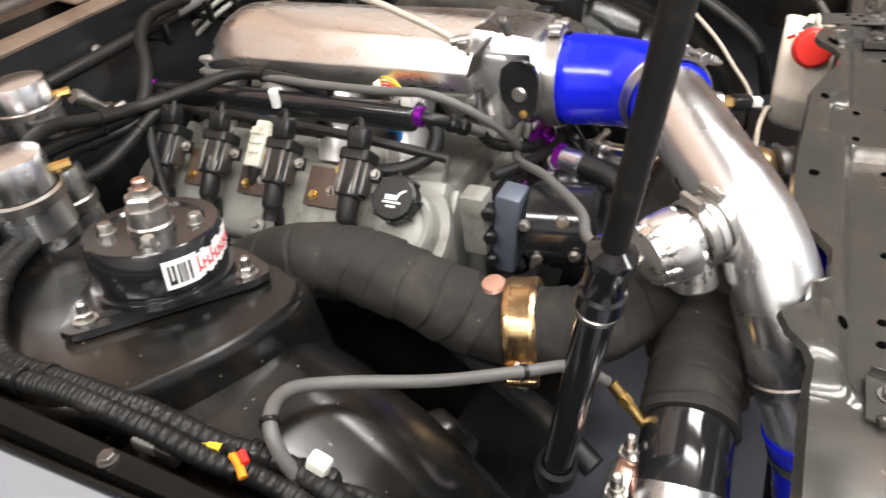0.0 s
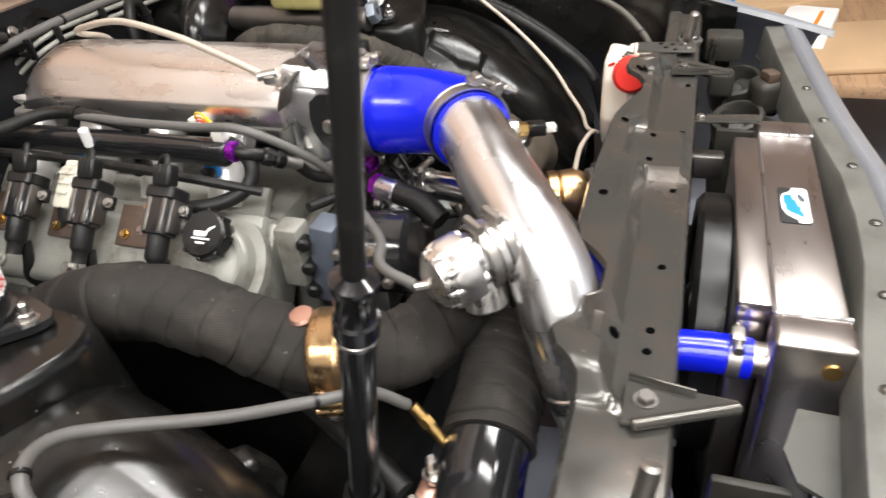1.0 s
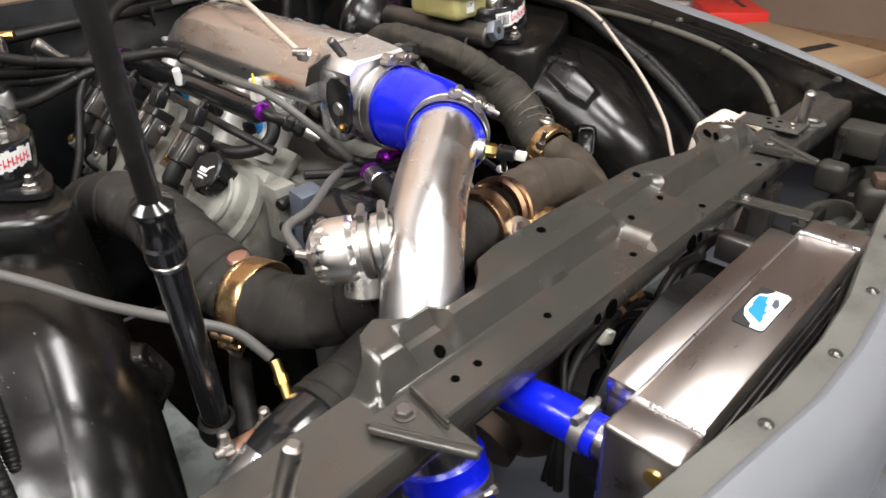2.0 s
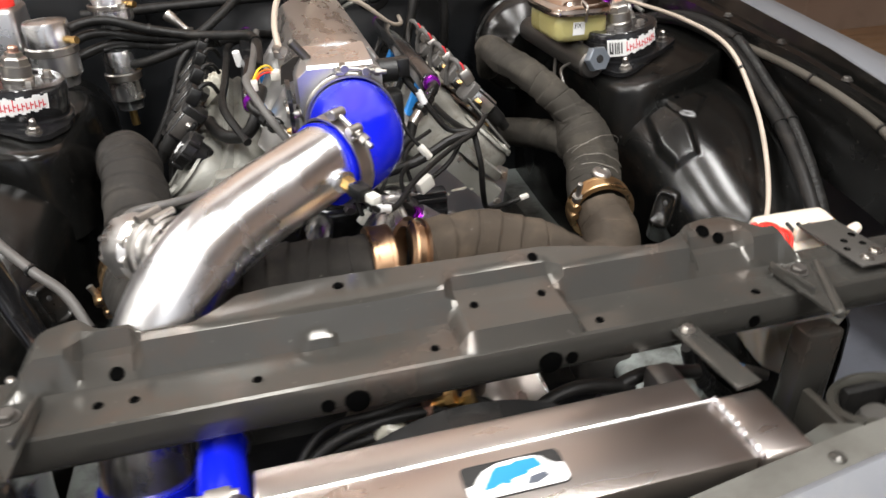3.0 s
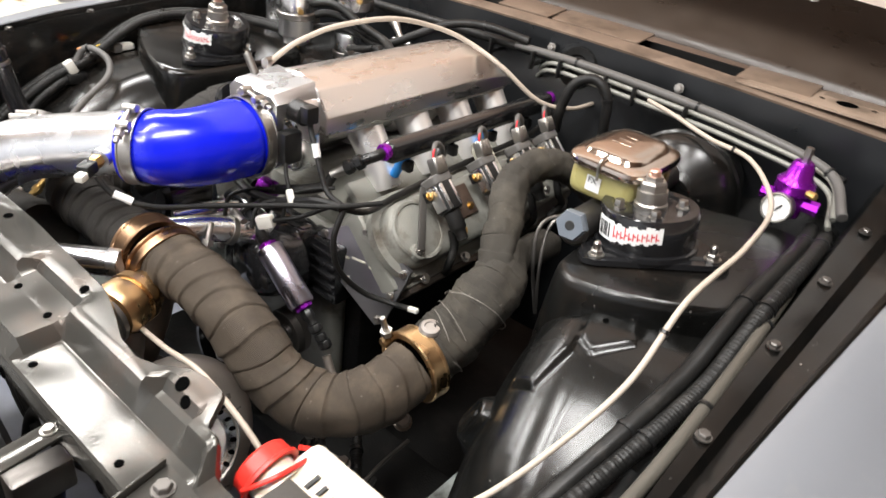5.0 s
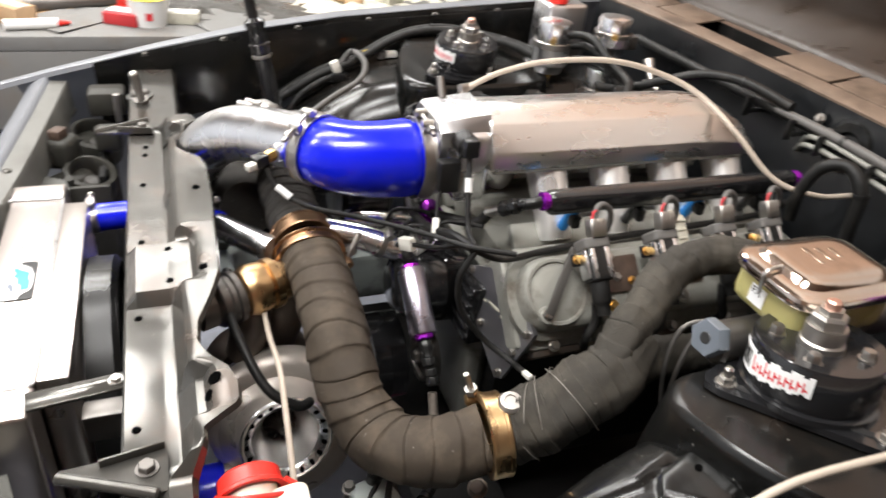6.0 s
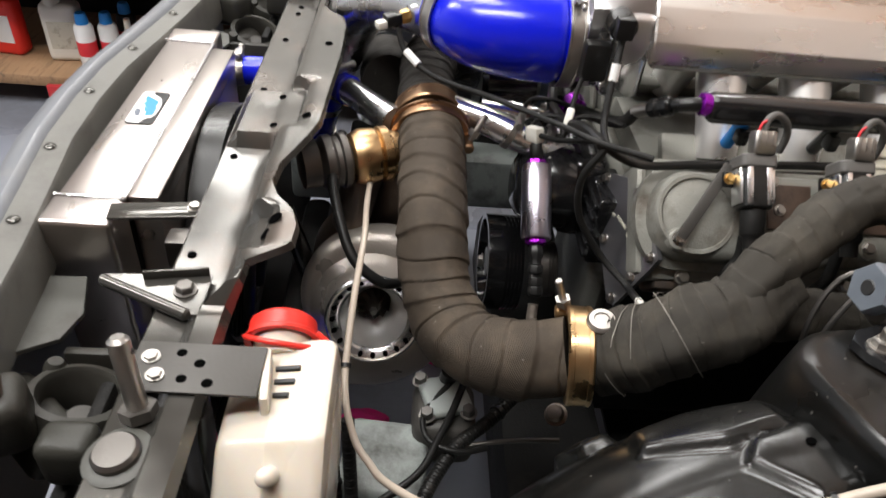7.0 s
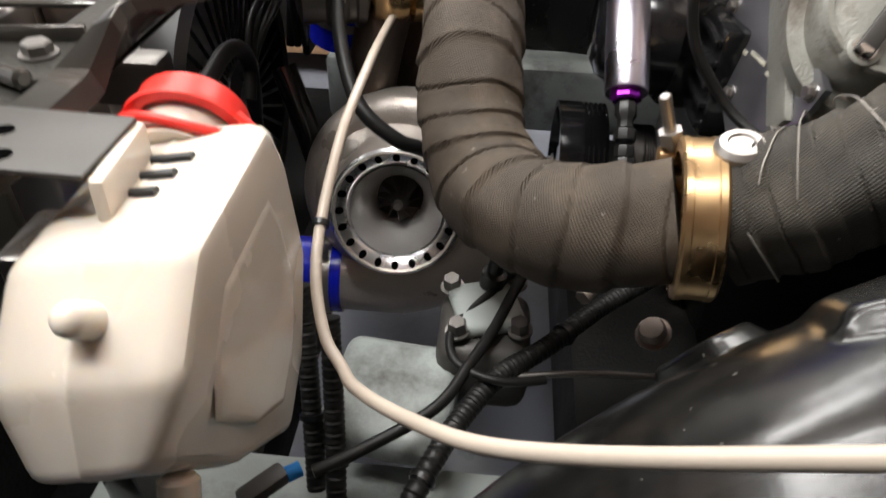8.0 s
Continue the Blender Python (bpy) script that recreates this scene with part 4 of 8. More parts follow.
# ---------------------------------------------------------------- charge pipe, coupler, blow-off valve
CHARGE = [(-0.104, 0.214, 0.988), (-0.15, 0.182, 0.977), (-0.20, 0.148, 0.964), (-0.246, 0.112, 0.948), (-0.283, 0.080, 0.918), (-0.312, 0.056, 0.872),
          (-0.330, 0.036, 0.822), (-0.338, 0.016, 0.775), (-0.340, 0.002, 0.735)]


def charge_pipe():
    t = thing("charge_pipe", (-0.34, 0.0, 0.73), "polished aluminium turbo charge pipe bent down behind the support", "pipe")
    part("tube", sweep(new_bm(), CHARGE, 0.0435, 48, 0.006), POLISHED, t)
    path = smooth_path(CHARGE, 0.006)
    for f in (0.80,):
        i = int(f * len(path))
        part("weld", lathe(new_bm(), [(0.0434, -0.003), (0.0455, -0.001), (0.0455, 0.001), (0.0434, 0.003)], path[i], path[i + 1] - path[i - 1], 48), MILLED, t)
    # sensor bung with plug
    d = Vector((0.25, -0.45, -0.05)).normalized()
    base = Vector((-0.122, 0.196, 0.985)) + d * 0.038
    bung = part("bung", lathe(new_bm(), [(0, 0), (0.013, 0), (0.013, 0.010), (0.010, 0.012), (0, 0.012)], base, d, 20), MILLED, t)
    part("fitting", lathe(new_bm(), [(0, 0.010), (0.009, 0.010), (0.009, 0.022), (0.006, 0.026), (0, 0.026)], base, d, 6), BRASS, bung)
    part("plug", box(new_bm(), base + d * 0.036, (0.018, 0.016, 0.022), 0.003, frame_to(d).to_3x3()), PLASTIC, bung)
    part("plug_face", box(new_bm(), base + d * 0.052 + Vector((0.004, 0, -0.002)), (0.012, 0.010, 0.014), 0.002, frame_to(d).to_3x3()), WHITEPLASTIC, bung)


charge_pipe()
COUPLER = [(-0.063, 0.366, 0.978), (-0.062, 0.335, 0.979), (-0.061, 0.295, 0.980), (-0.068, 0.258, 0.981), (-0.088, 0.226, 0.983), (-0.116, 0.204, 0.982)]


def coupler():
    t = thing("throttle_coupler", (-0.09, 0.29, 0.93), "blue silicone reducing elbow clamped to the throttle body", "hose")
    path = smooth_path(COUPLER, 0.005)

    def bulge(s, a, total):
        u = s / total
        return 0.0022 * smoothstep(u, 0.12, 0.16) * (1 - smoothstep(u, 0.80, 0.86)) + (0.002 if u > 0.97 else 0) - 0.0015 * (0.09 < u < 0.11)
    part("sleeve", sweep(new_bm(), path, (0.0575, 0.0475), 56, smooth=False, rfun=bulge), BLUE, t)
    for f, up in ((0.06, (0.2, 0, 1)), (0.88, (0.3, -0.5, 1))):
        i = int(f * len(path))
        bolt_clamp(t, path[i], path[i + 1] - path[i - 1], lerp(0.0575, 0.0475, f) + 0.0022, 0.020, up, -1)


coupler()
silicone_hose("charge_coupler", [(-0.3395, 0.006, 0.752), (-0.342, -0.008, 0.715), (-0.35, -0.02, 0.67), (-0.355, -0.03, 0.62)], 0.048,
              "blue silicone charge pipe coupler with clamps", (0.25, 0.7))


def blow_off_valve():
    a, c = Vector((-0.262, 0.110, 0.944)), Vector((-0.350, 0.190, 0.927))
    d = (c - a).normalized()
    t = thing("blow_off_valve", c, "machined aluminium blow-off valve with a finned cap", "valve")
    f = frame_to(d)
    part("flange", lathe(new_bm(), [(0, 0.018), (0.030, 0.018), (0.030, 0.028), (0.027, 0.030), (0.034, 0.033), (0.034, 0.043), (0.028, 0.046), (0, 0.046)], a, d, 36), VALVEALU, t)
    body = part("body", lathe(new_bm(), [(0.024, 0.044), (0.030, 0.050), (0.030, 0.064), (0.037, 0.070), (0.037, 0.092), (0.034, 0.098), (0.0, 0.098)], a, d, 36), VALVEALU, t)
    for k in range(9):
        ang = 2 * math.pi * k / 9
        o = f.to_3x3() @ Vector((math.cos(ang) * 0.0295, math.sin(ang) * 0.0295, 0))
        lug = lathe(new_bm(), [(0, 0.064), (0.0068, 0.064), (0.0076, 0.070), (0.0076, 0.096), (0.005, 0.102), (0, 0.102)], a + o, d, 14)
        lug = part("lug", lug, VALVEALU, body)
        part("screw", lathe(new_bm(), [(0, 0.107), (0.0035, 0.107), (0.0042, 0.101)], a + o * 0.98, d, 8), STEEL, lug)
    part("cap", lathe(new_bm(), [(0.033, 0.098), (0.029, 0.108), (0.016, 0.116), (0.0, 0.118)], a, d, 32), VALVEALU, t)
    part("outlet", rod(new_bm(), a + d * 0.058, a + d * 0.058 + Vector((-0.012, -0.012, -0.052)), 0.020, 0.023, 26, 0.003), VALVEALU, t)
    nip = a + d * 0.114
    part("nipple", rod(new_bm(), nip, nip + d * 0.014 + Vector((0.0, 0.004, 0.004)), 0.0055, seg=10), STEEL, t)
    for k in (0.024, 0.046):
        band = part("clamp", lathe(new_bm(), [(0.034, 0), (0.037, 0.002), (0.037, 0.010), (0.034, 0.012)], a + d * k, d, 36), STEEL, t)
        p = a + d * (k + 0.006) + f.to_3x3() @ Vector((0.012, 0.040, 0))
        part("screw", rod(new_bm(), p, p + f.to_3x3() @ Vector((-0.028, 0, 0)), 0.0045, seg=8), STEEL, band)


blow_off_valve()


# ---------------------------------------------------------------- wrapped exhaust crossover
def vband(parent, at, axis, r, material=GOLD, bolt=(0, 0, 1), width=0.026, upright=None):
    b = lathe(new_bm(), [(r - 0.004, -width / 2), (r + 0.0038, -width / 2), (r + 0.0055, -width * 0.43), (r + 0.0055, -width * 0.28), (r + 0.0048, -width * 0.26), (r + 0.0048, width * 0.26), (r + 0.0055, width * 0.28), (r + 0.0055, width * 0.43), (r + 0.0038, width / 2), (r - 0.004, width / 2)],
              at, axis, 44)
    c = part("clamp", b, material, parent, "heat-tinted V-band clamp")
    ax = Vector(axis).normalized()
    u = Vector(bolt)
    u = (u - ax * u.dot(ax)).normalized()
    tt = ax.cross(u)
    p = Vector(at) + u * (r + 0.010)
    b = new_bm()
    if upright:                                          # bolt standing on end, nut half way
        lo, hi = Vector(upright[0]), Vector(upright[1])
        k = (hi - lo).normalized()
        rod(b, lo - k * 0.016, hi, 0.0042, seg=14, soft=0.001)
        lathe(b, [(0, 0), (0.0085, 0), (0.0085, 0.009), (0, 0.009)], lo, k, 6)
        part("t_bolt", b, STEEL, c)
        part("trunnion", rod(new_bm(), lo - k * 0.012 - ax * width * 0.45, lo - k * 0.012 + ax * width * 0.45, 0.0075, seg=16, soft=0.002), material, c)
        part("trunnion", rod(new_bm(), lo - k * 0.030 - ax * width * 0.45, lo - k * 0.030 + ax * width * 0.45, 0.0075, seg=16, soft=0.002), material, c)
        return c
    rod(b, p - tt * 0.030, p + tt * 0.034, 0.0042, seg=12)
    lathe(b, [(0, 0), (0.008, 0), (0.008, 0.008), (0, 0.008)], p + tt * 0.014, tt, 6)
    part("t_bolt", b, STEEL, c)
    for s in (-1, 1):
        part("trunnion", rod(new_bm(), p + tt * 0.010 * s - ax * width * 0.5, p + tt * 0.010 * s + ax * width * 0.5, 0.007, seg=14, soft=0.002), material, c)
    return c


def wrapped(name, pts, r, label, material, pitch=0.03):
    path = smooth_path(pts, 0.0016)
    t = thing(name, path[len(path) // 2], label, "exhaust pipe")
    rel = wrap_relief(pitch)
    part("wrap", sweep(new_bm(), path, r, 60, smooth=False, rfun=rel), material, t)
    return t


px = wrapped("crossover_pipe", [(-0.432, 0.71, 0.79), (-0.413, 0.64, 0.850), (-0.395, 0.57, 0.878), (-0.380, 0.50, 0.876), (-0.370, 0.43, 0.852), (-0.362, 0.37, 0.822),
                                     (-0.356, 0.312, 0.810)], (0.043, 0.0445),
                  "dark heat-wrapped exhaust crossover pipe", WRAP, 0.034)
vband(px, (-0.356, 0.306, 0.815), (0.25, -0.97, 0.05), 0.0510, GOLD, (-1, 0.1, -0.35), 0.036)
b = lathe(new_bm(), [(0, 0), (0.0105, 0), (0.0105, 0.004), (0.0145, 0.0055), (0.0150, 0.010), (0.0125, 0.0135), (0, 0.0142)], (-0.350, 0.341, 0.854), (-0.15, 0.05, 0.98), 20)
rod(b, (-0.352, 0.340, 0.825), (-0.350, 0.341, 0.856), 0.0105, seg=16)
part("sensor_bung", b, COPPER, px, "coppery capped sensor bung")
p2 = wrapped("crossover_pipe", [(-0.358, 0.286, 0.822), (-0.345, 0.235, 0.828), (-0.305, 0.200, 0.838), (-0.25, 0.188, 0.846), (-0.18, 0.186, 0.850), (-0.12, 0.187, 0.849), (-0.076, 0.188, 0.847)], (0.0435, 0.0405),
                  "dark heat-wrapped exhaust crossover pipe", WRAP, 0.026)
vband(p2, (-0.064, 0.188, 0.847), (1, 0.05, -0.05), 0.0455, BRONZE, (0, 0.97, -0.2), 0.030, ((-0.010, 0.246, 0.856), (-0.020, 0.262, 0.884)))
px = wrapped("crossover_pipe", [(-0.020, 0.189, 0.852), (0.04, 0.191, 0.857), (0.087, 0.193, 0.850), (0.132, 0.193, 0.834), (0.171, 0.195, 0.811), (0.203, 0.199, 0.785), (0.241, 0.214, 0.764), (0.280, 0.243, 0.760), (0.306, 0.290, 0.772), (0.313, 0.338, 0.788)],
                  0.0405, "brown dusty heat-wrapped exhaust crossover pipe", WRAPB, 0.028)
vband(px, (0.313, 0.348, 0.790), (0.12, 0.98, 0.12), 0.0470, GOLD, (-0.8, -0.1, 0.6), 0.026, ((0.2655, 0.335, 0.818), (0.265, 0.323, 0.851)))
part("flange_ring", lathe(new_bm(), [(0.041, -0.012), (0.048, -0.013), (0.053, -0.009), (0.0535, -0.006), (0.050, -0.004), (0.050, 0.004), (0.0535, 0.006), (0.053, 0.010), (0.041, 0.010), (0.041, -0.012)], (-0.026, 0.189, 0.849), (0.95, 0.05, -0.28), 44), BRONZE, px)
px = wrapped("collector_pipe", [(0.329, 0.43, 0.845), (0.326, 0.468, 0.882), (0.310, 0.502, 0.911), (0.284, 0.545, 0.938), (0.258, 0.590, 0.957), (0.244, 0.640, 0.965), (0.247, 0.70, 0.962), (0.262, 0.76, 0.94), (0.28, 0.82, 0.89)],
                  (0.026, 0.0225), "dark heat-wrapped twin exhaust collector", WRAPC, 0.022)
part("branch", sweep(new_bm(), [(0.328, 0.42, 0.825), (0.318, 0.475, 0.846), (0.298, 0.535, 0.845), (0.273, 0.61, 0.828), (0.255, 0.69, 0.805), (0.25, 0.76, 0.79)], 0.025, 44, 0.0016, rfun=wrap_relief(0.022)), WRAPC, px)
bundle = wrap_relief(0.014, 0.0016, 0.006)
part("merge", sweep(new_bm(), [(0.315, 0.362, 0.792), (0.324, 0.405, 0.822), (0.332, 0.445, 0.852), (0.331, 0.478, 0.876), (0.322, 0.506, 0.893), (0.310, 0.530, 0.905)], 0.042, 48, 0.0014, rfun=lambda q, a, n: bundle(q, a, n) - 0.020 * smoothstep(q / n, 0.60, 1.0)), WRAPC, px)
b = lathe(new_bm(), [(0, -0.006), (0.0105, -0.006), (0.0105, 0.003), (0.0152, 0.0045), (0.0152, 0.0085), (0.0125, 0.012), (0.008, 0.0125), (0.007, 0.0112), (0, 0.0112)], (0.316, 0.361, 0.838), (0.12, -0.15, 0.98), 24)
rod(b, (0.315, 0.366, 0.805), (0.316, 0.361, 0.840), 0.010, seg=14)
part("sensor_bung", b, STEEL, px, "capped steel sensor bung")
random.seed(21)
for k in range(5):                                       # loose turns of tie wire round the merge
    c = Vector((0.317 + 0.004 * k, 0.372 + 0.015 * k, 0.798 + 0.013 * k))
    f = frame_to((0.15 + random.uniform(-0.35, 0.35), 0.8, 0.5 + random.uniform(-0.3, 0.3))).to_3x3()
    a0 = random.uniform(-0.6, 0.8)
    turn = [c + f @ Vector((math.cos(a), math.sin(a), 0.02 * math.sin(a * 2 + k))) * (0.0445 + random.uniform(0.0, 0.003)) for a in (a0 + 0.22 * j for j in range(random.randint(8, 24)))]
    part("wire_tie", sweep(new_bm(), turn, 0.00055, 6, 0.004), TIEWIRE, px)

# low wrapped downpipe on the passenger side
px = wrapped("downpipe", [(-0.26, 0.128, 0.800), (-0.305, 0.125, 0.790), (-0.36, 0.121, 0.782), (-0.405, 0.118, 0.775)], 0.047, "dark heat-wrapped downpipe running low beside the frame", WRAP, 0.024)
part("bare_end", sweep(new_bm(), [(-0.395, 0.118, 0.776), (-0.44, 0.116, 0.768), (-0.47, 0.113, 0.755)], 0.044, 40, 0.006), GLOSSBLACK, px)
part("bare_elbow", sweep(new_bm(), [(-0.465, 0.113, 0.757), (-0.50, 0.110, 0.735), (-0.515, 0.106, 0.69), (-0.52, 0.10, 0.60)], 0.046, 40, 0.006), POLISHED, px)


# ---------------------------------------------------------------- engine
EX = -0.066                                             # engine centre line


def intake_manifold():
    t = thing("intake_manifold", (EX, 0.70, 0.86), "satin polished sheet-metal intake manifold with fabricated runners", "intake manifold")
    half = [(0.0755, 0.984), (0.0755, 1.0085), (0.0748, 1.0105), (0.0735, 1.0125), (0.0525, 1.0455), (0.0505, 1.0478), (0.0475, 1.0495), (0.034, 1.0555), (0.018, 1.0600), (0.0, 1.0615)]
    ring = [(x, z) for x, z in half] + [(-x, z) for x, z in half[-2::-1]]
    secs = []
    for y, k, kz in ((0.446, 0.985, 0.985), (0.449, 1.0, 1.0), (0.55, 1.0, 1.0), (0.65, 1.0, 1.0), (0.75, 1.0, 1.0), (0.80, 1.0, 1.0), (0.82, 1.0, 0.99), (0.842, 1.0, 0.965), (0.862, 0.998, 0.89),
                     (0.884, 0.99, 0.74), (0.899, 0.97, 0.55), (0.908, 0.94, 0.36), (0.912, 0.88, 0.22)):
        slant = 0.3 * smoothstep(y, 0.76, 0.90)         # the rear end runs a little askew
        secs.append([(EX + x * k, y + slant * x, 0.984 + (z - 0.984) * kz) for x, z in ring])
    part("plenum", loft(new_bm(), secs, closed=True, cap=True), PLENUM, t, sharp=0.34)
    part("base_flange", box(new_bm(), (EX, 0.678, 0.981), (0.150, 0.455, 0.008), 0.003), CAST, t)
    for s in (1, -1):
        for i in range(4):
            y = 0.556 + 0.1118 * i + (0.0 if s > 0 else -0.008)
            pts = [(EX + s * 0.030, y, 0.985), (EX + s * 0.050, y, 0.955), (EX + s * 0.082, y, 0.915), (EX + s * 0.105, y, 0.875)]
            r = part("runner", sweep(new_bm(), pts, (0.033, 0.026), 24, 0.01), BRIGHTALU, t)
            part("bell", lathe(new_bm(), [(0.034, 0.0), (0.040, -0.004), (0.040, -0.009), (0.034, -0.012)], (EX + s * 0.040, y, 0.976), (s * 0.62, 0, -1), 28), BRIGHTALU, r)
        part("head_flange", box(new_bm(), (EX + s * 0.108, 0.72, 0.868), (0.075, 0.47, 0.016), 0.004, Matrix.Rotation(s * 0.7, 3, "Y")), CAST, t)
    # front block and throttle body
    secs = []
    for y, z1 in ((0.372, 1.046), (0.376, 1.050), (0.430, 1.056), (0.450, 1.058)):
        secs.append([(EX + x, y, z) for x, z in ((-0.060, 0.985), (-0.060, 1.035), (-0.046, z1), (0.040, z1), (0.052, 1.038), (0.052, 0.985))])
    blk = part("front_block", loft(new_bm(), secs, closed=True, cap=True), MILLED, t, "milled aluminium front block")
    part("port", box(new_bm(), (EX, 0.424, 0.982), (0.125, 0.055, 0.11), 0.012, seg=3), MILLED, t)
    th = part("throttle_body", lathe(new_bm(), [(0.0, -0.005), (0.052, -0.005), (0.060, 0.0), (0.060, 0.016), (0.055, 0.018), (0.0545, 0.05), (0.0535, 0.055), (0.0, 0.055)], (EX, 0.402, 0.980), (0, -1, 0), 44), MILLED, t)
    wheel = Vector((EX - 0.073, 0.382, 0.986))
    part("cable_wheel", prism(new_bm(), [(-0.020, 0.034), (-0.006, 0.041), (0.010, 0.040), (0.022, 0.030), (0.026, 0.010), (0.024, -0.010), (0.014, -0.028), (0.0, -0.037), (-0.012, -0.036), (-0.020, -0.022), (-0.024, 0.0), (-0.026, 0.020)], 0.006, Matrix.Translation(wheel + Vector((0.003, 0, 0.006))) @ Matrix(((0, 0, -1, 0), (1, 0, 0, 0), (0, 1, 0, 0), (0, 0, 0, 1)))), GLOSSBLACK, th)
    part("boss", lathe(new_bm(), [(0, 0.0065), (0.008, 0.0065), (0.010, 0.003)], wheel + Vector((0, 0, 0.004)), (-1, 0, 0), 20), STEEL, th)
    part("spring", sweep(new_bm(), [wheel + Vector((0.008 + 0.0016 * k, 0.011 * math.cos(k * 1.05), 0.011 * math.sin(k * 1.05))) for k in range(12)], 0.0016, 8, 0.003), DARKSTEEL, th)
    part("shaft", rod(new_bm(), wheel, wheel + Vector((0.025, 0, 0)), 0.006), STEEL, th)
    part("screw", hexbolt(new_bm(), wheel + Vector((-0.004, -0.005, -0.021)), (-1, 0, 0), 0.004, 0.005), BRASS, th)
    # cable bracket over the block
    bm = new_bm()
    bm.faces.new([bm.verts.new(p) for p in ((-0.146, 0.448, 1.008), (-0.143, 0.438, 1.036), (-0.124, 0.425, 1.051), (-0.078, 0.412, 1.054), (-0.080, 0.420, 1.034), (-0.121, 0.434, 1.018))])
    br = part("cable_bracket", thicken(bm, 0.003), DARKSTEEL, t, "dark steel throttle cable bracket")
    for p in ((-0.118, 0.427, 1.037), (-0.098, 0.420, 1.040)):
        part("bracket_hole", lathe(new_bm(), [(0, 0.0018), (0.0042, 0.0018), (0.005, 0)], Vector(p) + Vector((-0.0012, -0.002, 0.0008)), (-0.4, -0.85, 0.35), 12), INK if p[0] < -0.11 else BRASS, br)
    part("barrel", rod(new_bm(), (-0.146, 0.466, 1.054), (-0.136, 0.444, 1.056), 0.006, seg=12), STEEL, br)
    part("swivel", lathe(new_bm(), [(0, -0.008), (0.008, -0.004), (0.008, 0.004), (0, 0.008)], (-0.142, 0.452, 1.050), (0, 0, 1), 14), STEEL, br)
    # sensors on the driver side of the throttle
    part("idle_motor", rod(new_bm(), (EX + 0.050, 0.405, 1.026), (EX + 0.080, 0.405, 1.026), 0.017, seg=22, soft=0.003), PLASTIC, th)
    part("idle_plug", box(new_bm(), (EX + 0.086, 0.403, 1.030), (0.018, 0.022, 0.026), 0.003), PLASTIC, th)
    part("throttle_sensor", box(new_bm(), (EX + 0.068, 0.382, 0.980), (0.022, 0.034, 0.050), 0.006), PLASTIC, th)
    part("vacuum_tee", rod(new_bm(), (EX - 0.04, 0.405, 1.05), (EX - 0.062, 0.405, 1.078), 0.006, seg=12, soft=0.002), DARKSTEEL, th)
    return t


intake_manifold()


def fuel_rail(x, s):
    t = thing("fuel_rail", (x, 0.72, 0.955), "black fuel rail with purple end fittings", "fuel rail", "fuel rails")
    part("rail", box(new_bm(), (x, 0.725, 0.969), (0.029, 0.45, 0.034), 0.010, seg=3), GLOSSBLACK, t)
    for y, d in ((0.503, -1), (0.948, 1)):
        f = part("end_fitting", lathe(new_bm(), [(0, 0), (0.0125, 0), (0.0135, 0.003), (0.0135, 0.010), (0.010, 0.012), (0, 0.012)], (x, y, 0.972), (0, d, 0), 18), PURPLE, t, "purple anodised fitting")
        if d < 0:
            part("elbow", sweep(new_bm(), [(x, y - 0.008, 0.972), (x, y - 0.022, 0.970), (x - s * 0.012, y - 0.035, 0.962), (x - s * 0.035, y - 0.05, 0.945)], 0.0085, 14, 0.004), PLASTIC, f)
    for i in range(4):
        y = 0.556 + 0.1118 * i + (0.0 if s > 0 else -0.008)
        a = Vector((x - s * 0.002, y, 0.962))
        c = Vector((x - s * 0.030, y, 0.905))
        inj = part("injector", rod(new_bm(), a, c, 0.009, 0.008, 14, 0.002), LOGOBLUE if i % 2 == 0 else GLOSSBLACK, t, "blue-bodied fuel injector")
        part("plug", box(new_bm(), lerp(a, c, 0.5) + Vector((s * 0.014, 0, 0.0)), (0.018, 0.013, 0.020), 0.003), PLASTIC, inj)
    return t


fuel_rail(0.083, 1), fuel_rail(-0.190, -1)


